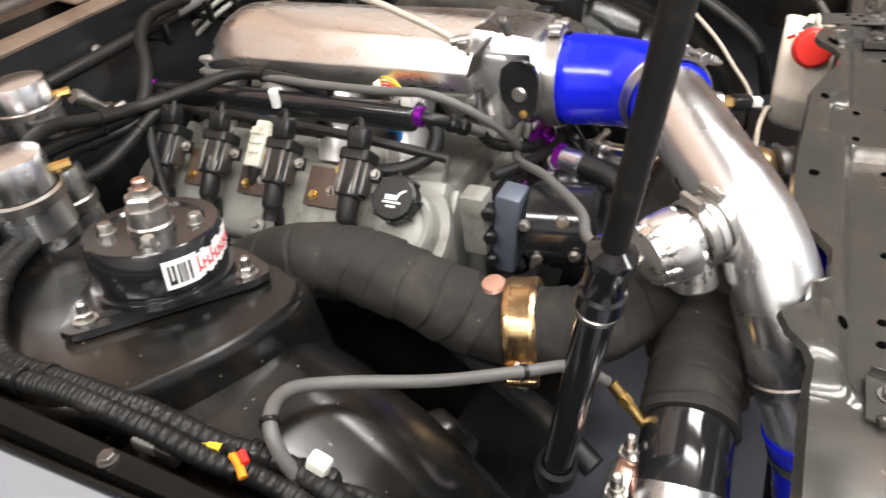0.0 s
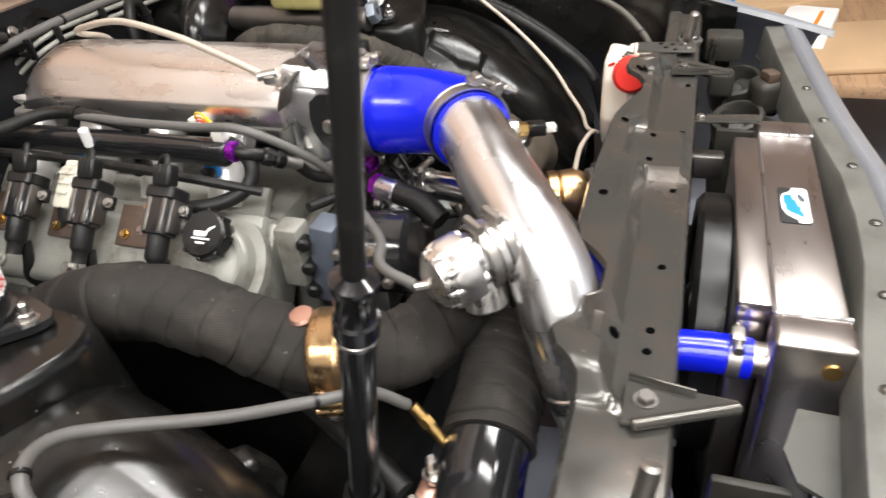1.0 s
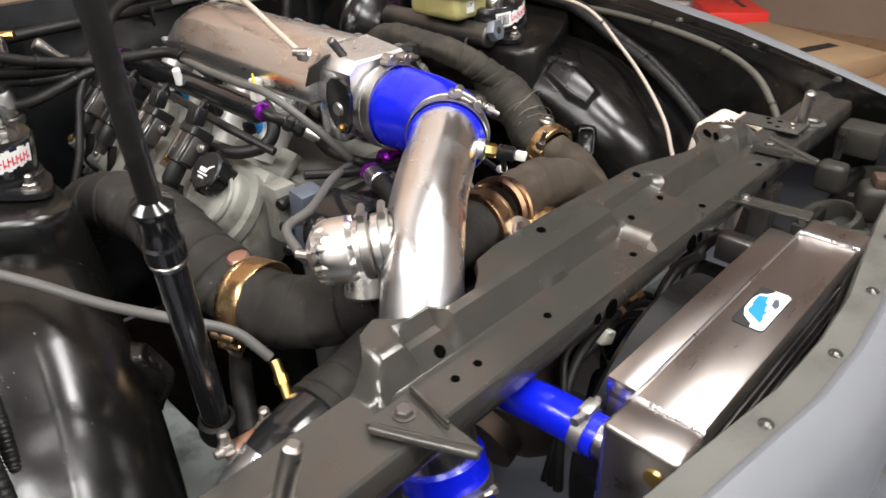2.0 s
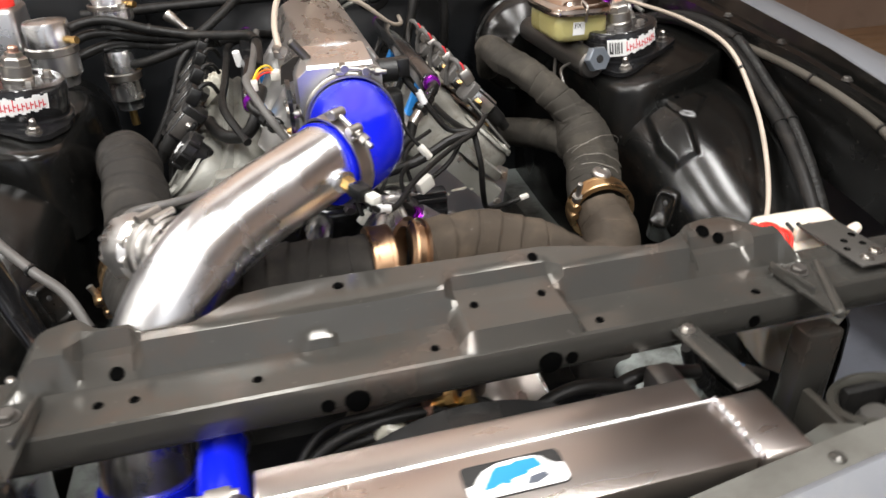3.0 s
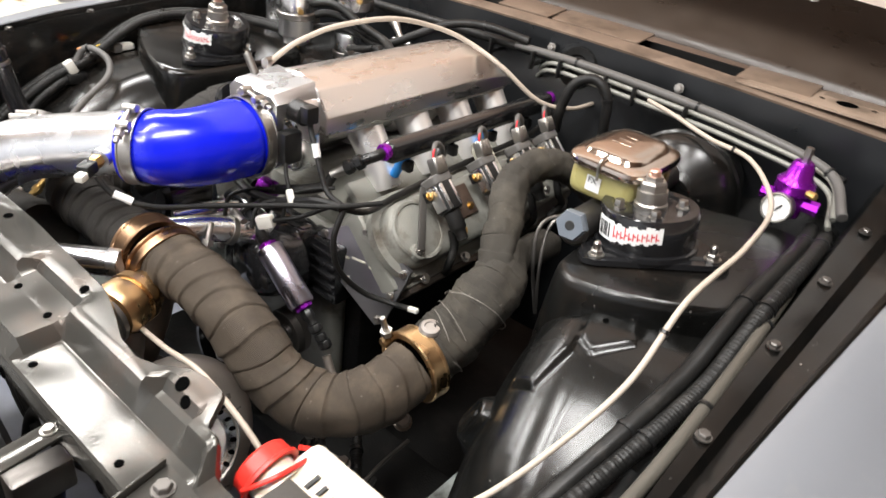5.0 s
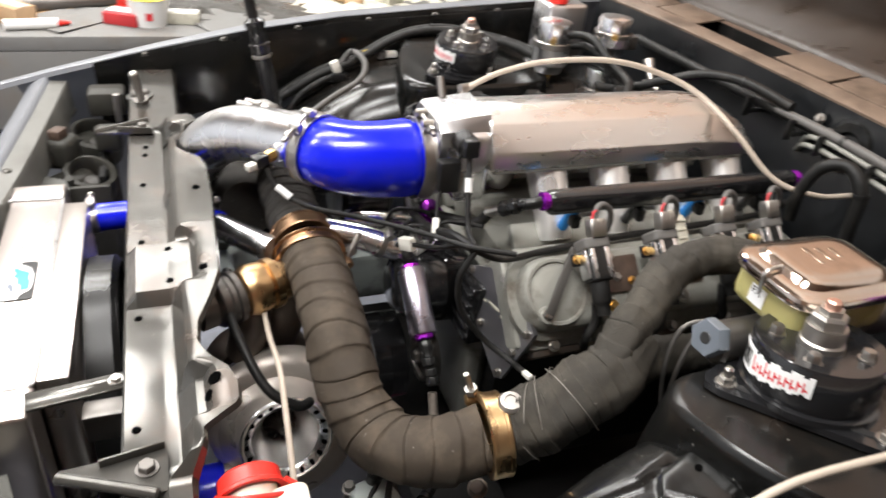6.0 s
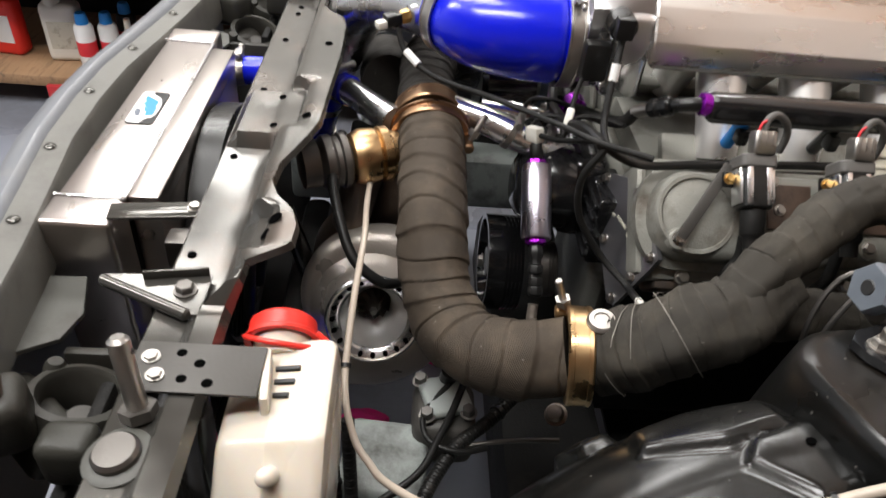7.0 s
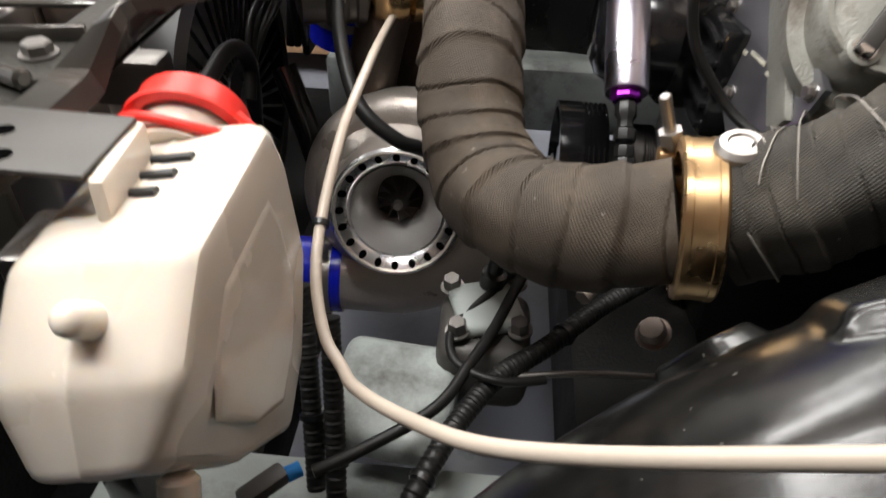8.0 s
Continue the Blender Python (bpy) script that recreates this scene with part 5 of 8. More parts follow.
def bank(s):
    """Head, valve cover, coils and leads of one side."""
    cx = EX + s * 0.238
    n = Vector((s * 0.70, 0, 0.714))
    v = Vector((s * 0.714, 0, -0.70))                    # down the cover
    t = thing("cylinder_head", (cx, 0.70, 0.70), "cast aluminium cylinder head", "cylinder head", "cylinder heads")
    m = Matrix((Vector((0, 1, 0)), v, n)).transposed()
    c0 = Vector((cx - s * 0.012, 0.690, 0.868))
    part("casting", box(new_bm(), c0 - n * 0.075, (0.475, 0.150, 0.10), 0.010, m), CAST, t)
    part("exhaust_face", box(new_bm(), c0 - n * 0.062 + v * 0.060, (0.46, 0.05, 0.06), 0.008, m), IRON, t)
    for i in range(5):
        part("bolt", hexbolt(new_bm(), c0 + Vector((0, -0.20 + 0.1 * i, 0)) - n * 0.022 + v * 0.070, n, 0.007, 0.008), STEEL, t)
    part("front_plate", box(new_bm(), c0 + Vector((0, -0.246, 0)) - n * 0.075, (0.014, 0.135, 0.085), 0.012, m), CAST, t)
    cov = thing("valve_cover", c0, "cast grey aluminium valve cover", "valve cover", "valve covers")
    # rounded cover: D-ended outline, stacked rings
    out = []
    for k in range(28):
        a = math.pi * k / 27
        out.append((-0.200 - 0.048 * math.sin(a) ** 0.8, 0.052 * math.cos(a)))
    for k in range(28):
        a = math.pi * k / 27
        out.append((0.200 + 0.045 * math.sin(a) ** 0.7, -0.052 * math.cos(a)))
    rows = []
    for grow, h in ((0.010, -0.028), (0.010, -0.014), (0.0, -0.012), (0.0, 0.004), (-0.004, 0.012), (-0.012, 0.017), (-0.03, 0.019), (-0.045, 0.019)):
        rows.append([c0 + Vector((0, 1, 0)) * (u * (1 + grow * 1.2 / 0.25)) + v * (w * (1 + grow / 0.052)) + n * h for u, w in out])
    bm = loft(new_bm(), rows, closed=True)
    bm.verts.ensure_lookup_table()
    bm.faces.new(bm.verts[-len(out):])
    part("cover", bm, CAST, cov)
    for u in (-0.222, -0.12, 0.0, 0.12, 0.222):
        p = c0 + Vector((0, u, 0)) + v * 0.030 + n * 0.018
        boss = part("boss", lathe(new_bm(), [(0.014, -0.004), (0.012, 0.004), (0.009, 0.005), (0, 0.005)], p, n, 18), CAST, cov)
        part("bolt", hexbolt(new_bm(), p + n * 0.004, n, 0.0065, 0.006), BRASS if u in (-0.12, 0.222) else STEEL, boss)
    part("end_arch", lathe(new_bm(), [(0.040, 0.016), (0.042, 0.020), (0.046, 0.020), (0.048, 0.016)], c0 + Vector((0, -0.20, 0)), n, 30), CAST, cov)
    coils = []
    ys = (0.540, 0.652, 0.757, 0.842)
    lift = 0.908 if s > 0 else 0.926
    for i, y in enumerate(ys):
        c = Vector((0.148 if s > 0 else -0.272, y, lift)) + v * 0.006 + n * (0.018 if s > 0 else 0.014)
        loc = Matrix.Translation(c) @ Matrix((Vector((0, s, 0)), -v, n)).transposed().to_4x4()
        if i == 0:
            coil = ignition_coil(loc, s)
        else:
            coil = copy_thing(coils[0], loc)
        coils.append(coil)
        bot = c + v * 0.078 - n * 0.020
        bb = sweep(new_bm(), [c + v * 0.055 - n * 0.008, bot, bot + v * 0.02 - n * 0.018 + Vector((0, 0.010 * (i - 1), 0)), bot + v * 0.03 - n * 0.045], (0.0072, 0.0062), 12, 0.006)
        solo("plug_lead", bb, RUBBER, "short black spark plug lead with a boot", "ignition lead", "plug leads")
        if i < 3:                                         # rusty mounting leaf and its screws between two coils
            q = Vector((c.x, (y + ys[i + 1]) / 2, lift)) + v * 0.012 - n * 0.010
            lf = part("mounting_leaf", box(new_bm(), q, (0.052, 0.052, 0.004), 0.0015, m), RUSTY, cov, "rusty coil mounting leaf")
            for du, dv in ((-0.012, 0.004), (0.012, 0.012)):
                part("screw", hexbolt(new_bm(), q + Vector((0, du, 0)) + v * dv + n * 0.002, n, 0.005, 0.006), BRASS if du > 0 else STEEL, lf)
    strap_to = c0 + Vector((0, -0.222, 0)) + v * 0.030 + n * 0.026
    if s > 0:
        head = coils[0].location - v * 0.018 - Vector((0, 0.024, 0))
        part("strap", box(new_bm(), (strap_to + head) / 2, (0.013, 0.004, (head - strap_to).length + 0.012), 0.0015, frame_to((head - strap_to).normalized(), n).to_3x3()), BRACKET, cov, "black steel strap bolted to the cover")
    cc = Vector((0.130, 0.704, 0.922)) if s > 0 else Vector((-0.262, 0.708, 0.938))
    g = thing("wire_connector", cc, "pale grey multi-pin wiring connector", "connector", "bank connectors")
    body = part("body", box(new_bm(), cc, (0.027, 0.056, 0.026), 0.004, m), GREYPLASTIC, g)
    for k in range(3):
        part("rib", box(new_bm(), cc + n * 0.0135 + v * (-0.018 + 0.013 * k), (0.024 - 0.004 * k, 0.004, 0.004), 0.001, m), GREYPLASTIC, body)
    part("collar", box(new_bm(), cc + v * -0.030, (0.021, 0.014, 0.020), 0.003, m), GREYPLASTIC, g)
    part("boot", sweep(new_bm(), [cc + v * 0.024, cc + v * 0.040 - n * 0.004, cc + v * 0.056 - n * 0.010 + Vector((0, 0.006, 0))], (0.012, 0.008), 14, 0.004), RUBBER, g)
    if s < 0:
        o = Vector((-0.2865, 0.486, 0.907))
        prof = [(0, 0.022), (0.026, 0.022), (0.029, 0.019), (0.029, 0.004), (0.024, 0.0), (0.022, -0.02), (0, -0.02)]
        cap = part("oil_cap", lathe(new_bm(), prof, o, n, 30), PLASTIC, cov, "black oil filler cap with an oil-can symbol")
        f = frame_to(n, (0, 1, 0))
        base = Matrix.Translation(o + n * 0.0222)
        lidm = Matrix((Vector((0, -1, 0)), -v, n)).transposed().to_4x4()
        for k in range(8):
            a = 2 * math.pi * k / 8
            part("grip", box(new_bm(), o + n * 0.011 + (Vector((0, 1, 0)) * math.cos(a) + v * math.sin(a)) * 0.0292, (0.006, 0.006, 0.018), 0.002, m), PLASTIC, cap)
        can = prism(new_bm(), [(-0.010, 0.003), (0.006, 0.003), (0.008, 0.007), (0.016, 0.011), (0.017, 0.0095), (0.009, 0.004), (0.006, -0.003), (-0.010, -0.003)], 0.0008, base @ lidm)
        part("oil_can_symbol", can, WHITE, cap)
        part("wave_mark", box(new_bm(), o + n * 0.0225 + v * 0.006, (0.024, 0.0022, 0.0008), 0, m), WHITE, cap)
        part("text_bar", box(new_bm(), o + n * 0.0225 + v * 0.011, (0.012, 0.0025, 0.0008), 0, m), WHITE, cap)


def squircle(bm, hx, hz, rows, power=0.35, n=28):
    """A tall rounded-square post: rows of (scale, y), closed at both ends."""
    ring = [(hx * math.copysign(abs(math.cos(a)) ** power, math.cos(a)), hz * math.copysign(abs(math.sin(a)) ** power, math.sin(a))) for a in (math.tau * (k + 0.5) / n for k in range(n))]
    return loft(bm, [[(x * g, y, z * g) for x, z in ring] for g, y in rows], closed=True, cap=True)


def ignition_coil(loc, s):
    """Built in its own frame: x along the car, y up the cover, z out."""
    t = thing("ignition_coil", (0, 0, 0), "black ignition coil with a glossy potted body" if s < 0 else "black and chrome-faced ignition coil", "ignition coil", "ignition coils", local=loc)
    lift = Matrix.Translation((0, 0, 0.010))
    bm = squircle(new_bm(), 0.0175, 0.0165, ((0.86, -0.028), (0.98, -0.026), (1.0, -0.022), (1.0, 0.018), (0.96, 0.021)), 0.55)
    bm.transform(lift)
    body = part("body", bm, GLOSSBLACK if s < 0 else PLASTIC, t)
    for k in (-1, 1):                                    # bare steel core strips
        part("core_strip", box(new_bm(), (0.0105 * k, -0.003, 0.0245), (0.0065, 0.044, 0.005), 0.0015), POLISHED if s > 0 else DARKSTEEL, body)
        part("core_side", box(new_bm(), (0.0178 * k, -0.003, 0.010), (0.004, 0.040, 0.022), 0.0015), POLISHED if s > 0 else DARKSTEEL, body)
    bm = squircle(new_bm(), 0.0205, 0.0185, ((0.92, 0.016), (1.0, 0.018), (1.0, 0.029), (0.93, 0.031)), 0.35)
    bm.transform(lift)
    part("head", bm, GREYHOSE if s > 0 else PLASTIC, t)
    part("tower", lathe(new_bm(), [(0, 0), (0.0125, 0), (0.0132, 0.003), (0.0132, 0.030), (0.0118, 0.033), (0.0095, 0.036), (0.0088, 0.050), (0, 0.050)], (0, -0.024, 0.010), (0, -1, -0.10), 20), RUBBER, t)
    bm = squircle(new_bm(), 0.0125, 0.0095, ((0.9, 0.028), (1.0, 0.030), (1.0, 0.050), (0.85, 0.053)), 0.3)
    bm.transform(Matrix.Translation((0.003, 0.004, 0.016)) @ Matrix.Rotation(0.22, 4, "X"))
    plug = part("connector", bm, STEEL if s > 0 else PLASTIC, t)
    for k in (-1, 0, 1):
        part("rib", box(new_bm(), (0.003 + 0.007 * k, 0.046, 0.0345), (0.0022, 0.016, 0.003), 0.0006, Matrix.Rotation(0.22, 3, "X")), STEEL if s > 0 else PLASTIC, plug)
    if s < 0:
        part("lead", sweep(new_bm(), [(0.002, 0.050, 0.024), (0.000, 0.062, 0.024), (-0.008, 0.068, 0.018), (-0.022, 0.066, 0.008), (-0.032, 0.060, -0.004)], 0.0036, 10, 0.004), RUBBER, t)
    else:
        part("lead", sweep(new_bm(), [(0.002, 0.055, 0.028), (0.006, 0.068, 0.032), (0.018, 0.074, 0.030), (0.032, 0.068, 0.022), (0.040, 0.058, 0.008), (0.040, 0.044, -0.008)], 0.0042, 10, 0.004), GREYHOSE, t)
        part("red_lead", sweep(new_bm(), [(-0.004, 0.054, 0.030), (-0.002, 0.062, 0.034), (0.004, 0.066, 0.034)], 0.0016, 6, 0.003), REDINK, t)
    for k in (-1, 1):
        ear = part("ear", box(new_bm(), (0.024 * k, 0.006, 0.002), (0.014, 0.018, 0.008), 0.003), PLASTIC, t)
        part("bolt", hexbolt(new_bm(), (0.025 * k, 0.006, 0.006), (0, 0, 1), 0.005, 0.006), STEEL if k > 0 else BRASS, ear)
    return t


bank(1), bank(-1)


def block():
    t = thing("engine_block", (EX, 0.68, 0.36), "dark cast engine block with timing cover", "engine")
    part("casting", box(new_bm(), (EX, 0.70, 0.60), (0.30, 0.46, 0.40), 0.02), DUSTYSHADE, t)
    part("valley_cover", box(new_bm(), (EX, 0.70, 0.835), (0.20, 0.46, 0.05), 0.01), CAST, t)
    part("timing_cover", box(new_bm(), (EX, 0.455, 0.66), (0.24, 0.04, 0.34), 0.02, seg=3), CAST, t)
    # water pump
    wp = thing("water_pump", (EX, 0.40, 0.70), "black water pump with silver outlet necks", "water pump")
    part("body", box(new_bm(), (EX - 0.01, 0.405, 0.78), (0.20, 0.07, 0.13), 0.025, seg=3), GLOSSBLACK, wp)
    part("snout", lathe(new_bm(), [(0, 0.05), (0.03, 0.05), (0.045, 0.04), (0.05, 0.0)], (EX, 0.38, 0.75), (0, -1, 0), 28), GLOSSBLACK, wp)
    part("outlet", sweep(new_bm(), [(EX - 0.055, 0.385, 0.815), (EX - 0.06, 0.33, 0.83), (EX - 0.075, 0.27, 0.83)], 0.020, 20), POLISHED, wp)
    part("outlet", sweep(new_bm(), [(EX + 0.03, 0.385, 0.82), (EX + 0.045, 0.33, 0.845), (EX + 0.02, 0.27, 0.86), (EX + 0.0, 0.22, 0.865)], 0.020, 20), POLISHED, wp)
    for k, (dx, dz) in enumerate(((-0.08, 0.05), (0.07, 0.05), (-0.085, -0.04), (0.08, -0.04), (0.0, 0.06))):
        part("bolt", hexbolt(new_bm(), (EX - 0.01 + dx, 0.369, 0.78 + dz), (0, -1, 0), 0.007, 0.008), STEEL, wp)
    part("housing", lathe(new_bm(), [(0, 0.075), (0.030, 0.075), (0.046, 0.066), (0.056, 0.045), (0.060, 0.02), (0.060, 0.0), (0, 0.0)], (-0.012, 0.385, 0.785), (0, -1, 0.05), 36), GLOSSBLACK, wp)
    rb = part("ribbed_cover", box(new_bm(), (0.040, 0.432, 0.775), (0.085, 0.045, 0.105), 0.006), GLOSSBLACK, wp)
    for k in range(5):
        part("rib", box(new_bm(), (0.040, 0.408, 0.735 + 0.020 * k), (0.080, 0.008, 0.007), 0.002), GLOSSBLACK, rb)
    for hx, hy, hz in ((EX + 0.036, 0.345, 0.838), (EX + 0.034, 0.30, 0.853)):
        hose_clamp(wp, Vector((hx, hy, hz)), Vector((-0.2, -0.9, 0.4)), 0.0212, 0.009)
    # crank pulley and belt wheels
    for name, c, r, w in (("crank_pulley", (EX + 0.004, 0.352, 0.596), 0.078, 0.058), ("idler_pulley", (0.012, 0.390, 0.650), 0.042, 0.028)):
        p = thing(name, (c[0], c[1], c[2] - r), "grooved black belt pulley" if r > 0.05 else "grey steel idler pulley", "pulley", "pulleys")
        prof = [(0, w * 0.4), (r * 0.3, w * 0.4)]
        for k in range(5):
            prof += [(r, w * (0.05 + 0.10 * k)), (r * 0.965, w * (0.085 + 0.10 * k)), (r, w * (0.12 + 0.10 * k))]
        prof += [(r, w), (r * 0.9, w), (r * 0.86, w * 0.7), (r * 0.34, w * 0.66), (r * 0.3, w * 0.9), (0, w * 0.9)]
        part("wheel", lathe(new_bm(), prof, c, (0, -1, 0), 36), DARKSTEEL if r < 0.05 else GLOSSBLACK, p)
        part("bolt", hexbolt(new_bm(), Vector(c) + Vector((0, -w, 0)), (0, -1, 0), 0.010, 0.008), STEEL, p)
    # bracket plate with worn lettering bars on the driver side
    br = thing("accessory_plate", (0.13, 0.43, 0.72), "bare aluminium accessory plate with worn lettering", "bracket")
    m = Matrix.Translation((0.110, 0.440, 0.810)) @ frame_to((0.18, -1, 0.18))
    part("plate", prism(new_bm(), [(-0.088, 0.020), (-0.070, 0.034), (-0.005, 0.066), (0.012, 0.060), (0.088, 0.020), (0.084, 0.002), (0.058, -0.082), (0.044, -0.090), (-0.03, -0.045)], 0.006, m), PLATE, br)
    for k, (w, x) in enumerate(((0.020, -0.052), (0.012, -0.028), (0.026, -0.004), (0.014, 0.022), (0.018, 0.042))):
        part("lettering_bar", box(new_bm(), m @ Vector((x, 0.004 - 0.004 * (k % 2), 0.0064)), (w, 0.0036, 0.0009), 0, m.to_3x3()), GREYPLASTIC, br)
    for x, y in ((-0.074, 0.024), (0.0, 0.054), (0.076, 0.012), (0.062, -0.03), (0.048, -0.078), (-0.02, -0.036)):
        part("bolt", hexbolt(new_bm(), m @ Vector((x, y, 0.006)), m.to_3x3() @ Vector((0, 0, 1)), 0.0055, 0.006), STEEL, br)
    # alternator on the passenger side
    al = thing("accessory_drive", (-0.235, 0.38, 0.76), "black accessory housing on a blue-grey plate beside the engine", "engine accessory")
    part("plate", box(new_bm(), (-0.222, 0.372, 0.846), (0.040, 0.032, 0.115), 0.004, Matrix.Rotation(0.12, 3, "X")), SLATE, al)
    part("housing", rod(new_bm(), (-0.205, 0.352, 0.848), (-0.195, 0.262, 0.852), 0.052, seg=30, soft=0.008), GLOSSBLACK, al)
    part("spacer", box(new_bm(), (-0.238, 0.408, 0.862), (0.034, 0.032, 0.085), 0.004), CAST, al)
    for k in range(3):
        part("knob", rod(new_bm(), (-0.235, 0.392, 0.81 + 0.036 * k), (-0.256, 0.386, 0.812 + 0.036 * k), 0.009, seg=14, soft=0.003), PLASTIC, al)
    for k in range(4):
        a = k * 1.57 + 0.5
        part("bolt", hexbolt(new_bm(), (-0.252 + 0.0, 0.31 + 0.035 * math.cos(a), 0.86 + 0.035 * math.sin(a)), (-1, 0, 0.2), 0.006, 0.008), STEEL, al)


block()


def inline_filter():
    a, c = Vector((0.008, 0.334, 0.836)), Vector((0.100, 0.334, 0.764))
    d = (c - a).normalized()
    t = thing("fuel_filter", c, "lilac anodised inline fuel filter with purple ends", "fuel filter")
    L = (c - a).length
    part("body", lathe(new_bm(), [(0, 0.008), (0.019, 0.008), (0.020, 0.011), (0.020, L - 0.011), (0.019, L - 0.008), (0, L - 0.008)], a, d, 30), LILAC, t)
    for p, s in ((a, 1), (c, -1)):
        part("end_cap", lathe(new_bm(), [(0, 0), (0.012, 0), (0.014, 0.002), (0.014, 0.009), (0, 0.009)], p, d * s, 8), PURPLE, t)
        part("fitting", lathe(new_bm(), [(0, 0), (0.008, 0), (0.010, 0.004), (0.010, 0.014), (0.007, 0.018), (0.007, 0.026), (0, 0.026)], p, -d * s, 8), PLASTIC, t)
    for k, r in ((0.026, 0.0095), (0.042, 0.0085), (0.054, 0.0095)):
        part("hose_nut", lathe(new_bm(), [(0, 0), (r, 0), (r * 1.08, 0.002), (r * 1.08, 0.010), (r * 0.8, 0.013), (0, 0.013)], c + d * k, d + Vector((0, 0, -0.4)), 8), PLASTIC, t)
    h = sweep(new_bm(), [c + d * 0.064 + Vector((0, 0, -0.018)), c + d * 0.085 + Vector((0.004, -0.002, -0.035)), c + d * 0.11 + Vector((0.014, -0.006, -0.045)), c + Vector((0.135, -0.03, -0.12))], 0.0068, 14, 0.0016, rfun=lambda q, a, n: 0.0004 * math.sin(q * 2200 + a * 4))
    part("braided_hose", h, BRAID, t, "braided steel hose")


inline_filter()


def turbo():
    hub = Vector((0.112, 0.126, 0.638))
    ax = Vector((0.93, 0.05, 0.30)).normalized()
    t = thing("turbocharger", hub + Vector((-0.1, 0, -0.11)), "large turbocharger with an open compressor inlet", "turbocharger")
    inlet = part("compressor_cover", lathe(new_bm(), [(0.058, 0.020), (0.062, 0.024), (0.066, 0.020), (0.068, 0.0), (0.075, -0.012), (0.088, -0.022), (0.098, -0.045), (0.098, -0.065), (0.085, -0.085), (0.05, -0.09), (0.05, -0.02), (0.055, 0.01), (0.058, 0.020)], hub, ax, 56), TURBOCAST, t)
    volute = []
    f = frame_to(ax)
    ey = (Vector((0, 1, 0)) - ax * ax.y).normalized()
    ez = ax.cross(ey)
    ez = -ez if ez.z < 0 else ez
    for k in range(27):                                  # scroll winds round to leave below, towards the front
        a = 2 * math.pi * (270 + 318 * (1 - k / 26)) / 360
        volute.append(hub - ax * 0.045 + (ey * math.cos(a) + ez * math.sin(a)) * lerp(0.078, 0.098, k / 26))
    part("volute", sweep(new_bm(), volute, (0.020, 0.040), 30, 0.010), TURBOCAST, t)
    end = volute[-1]
    dirn = -ey
    part("discharge", sweep(new_bm(), [end - dirn * 0.01, end + dirn * 0.03, end + dirn * 0.07, end + dirn * 0.12], (0.040, 0.037), 36, 0.008), TURBOCAST, t)
    ring = part("inlet_ring", lathe(new_bm(), [(0.045, 0.004), (0.047, 0.012), (0.052, 0.017), (0.061, 0.0225), (0.064, 0.0235), (0.066, 0.021), (0.0655, 0.014)], hub, ax, 64), POLISHED, t)
    dark = bpy.data.materials["hole_shadow"]
    for k in range(20):
        a = 2 * math.pi * k / 20
        o = f.to_3x3() @ Vector((math.cos(a), math.sin(a), 0))
        nrm = (ax * 0.86 - o * 0.5).normalized()
        rim = [(0.0036 * math.cos(b), 0.0050 * math.sin(b)) for b in (math.pi * j / 6 for j in range(12))]
        part("port_hole", prism(new_bm(), rim, 0.0009, Matrix.Translation(hub + ax * 0.0194 + o * 0.0562) @ frame_to(nrm, o)), dark, ring)
    part("bore", lathe(new_bm(), [(0.0465, 0.014), (0.0440, 0.004), (0.0385, -0.008), (0.0320, -0.018), (0.0270, -0.025), (0.0255, -0.046), (0, -0.046)], hub, ax, 56), BRIGHTALU, t)
    eye = hub - ax * 0.012
    wheel = part("compressor_wheel", lathe(new_bm(), [(0, 0.004), (0.006, 0.003), (0.008, -0.004), (0.012, -0.014), (0.017, -0.024), (0.0245, -0.030)], eye, ax, 28), DARKSTEEL, t)
    for k in range(11):
        a = 2 * math.pi * k / 11
        m = f.to_3x3()
        pts = []
        for r, h, tw in ((0.007, -0.006, 0.0), (0.015, -0.011, 0.10), (0.0245, -0.015, 0.16), (0.0245, -0.028, 0.7), (0.017, -0.026, 0.55), (0.011, -0.020, 0.35)):
            pts.append(eye + ax * h + m @ Vector((math.cos(a + tw), math.sin(a + tw), 0)) * r)
        bm = new_bm()
        vs = [bm.verts.new(p) for p in pts]
        bm.faces.new((vs[0], vs[1], vs[4], vs[5]))
        bm.faces.new((vs[1], vs[2], vs[3], vs[4]))
        part("blade", thicken(bm, 0.0008), DARKSTEEL, wheel)
    part("nut", lathe(new_bm(), [(0, 0.012), (0.004, 0.012), (0.0055, 0.008), (0.0055, 0.002), (0, 0.002)], eye, ax, 6), STEEL, wheel)
    c = hub - ax * 0.16
    part("bearing_housing", lathe(new_bm(), [(0, 0.08), (0.05, 0.08), (0.042, 0.05), (0.042, 0.01), (0.07, 0.0), (0, 0.0)], c, ax, 36), IRON, t)
    part("turbine_housing", lathe(new_bm(), [(0.0, 0.005), (0.085, 0.005), (0.098, -0.02), (0.098, -0.06), (0.075, -0.085), (0.055, -0.09), (0.055, -0.12), (0, -0.12)], c, ax, 48), IRON, t)
    part("inlet_riser", sweep(new_bm(), [c - ax * 0.04 + Vector((0, 0, 0.06)), (-0.045, 0.15, 0.76), (-0.06, 0.185, 0.83)], (0.05, 0.042), 30, 0.01), IRON, t)
    vb = lathe(new_bm(), [(0.099, -0.006), (0.104, -0.003), (0.104, 0.003), (0.099, 0.006)], hub - ax * 0.075, ax, 56)
    part("band", vb, STEEL, t)
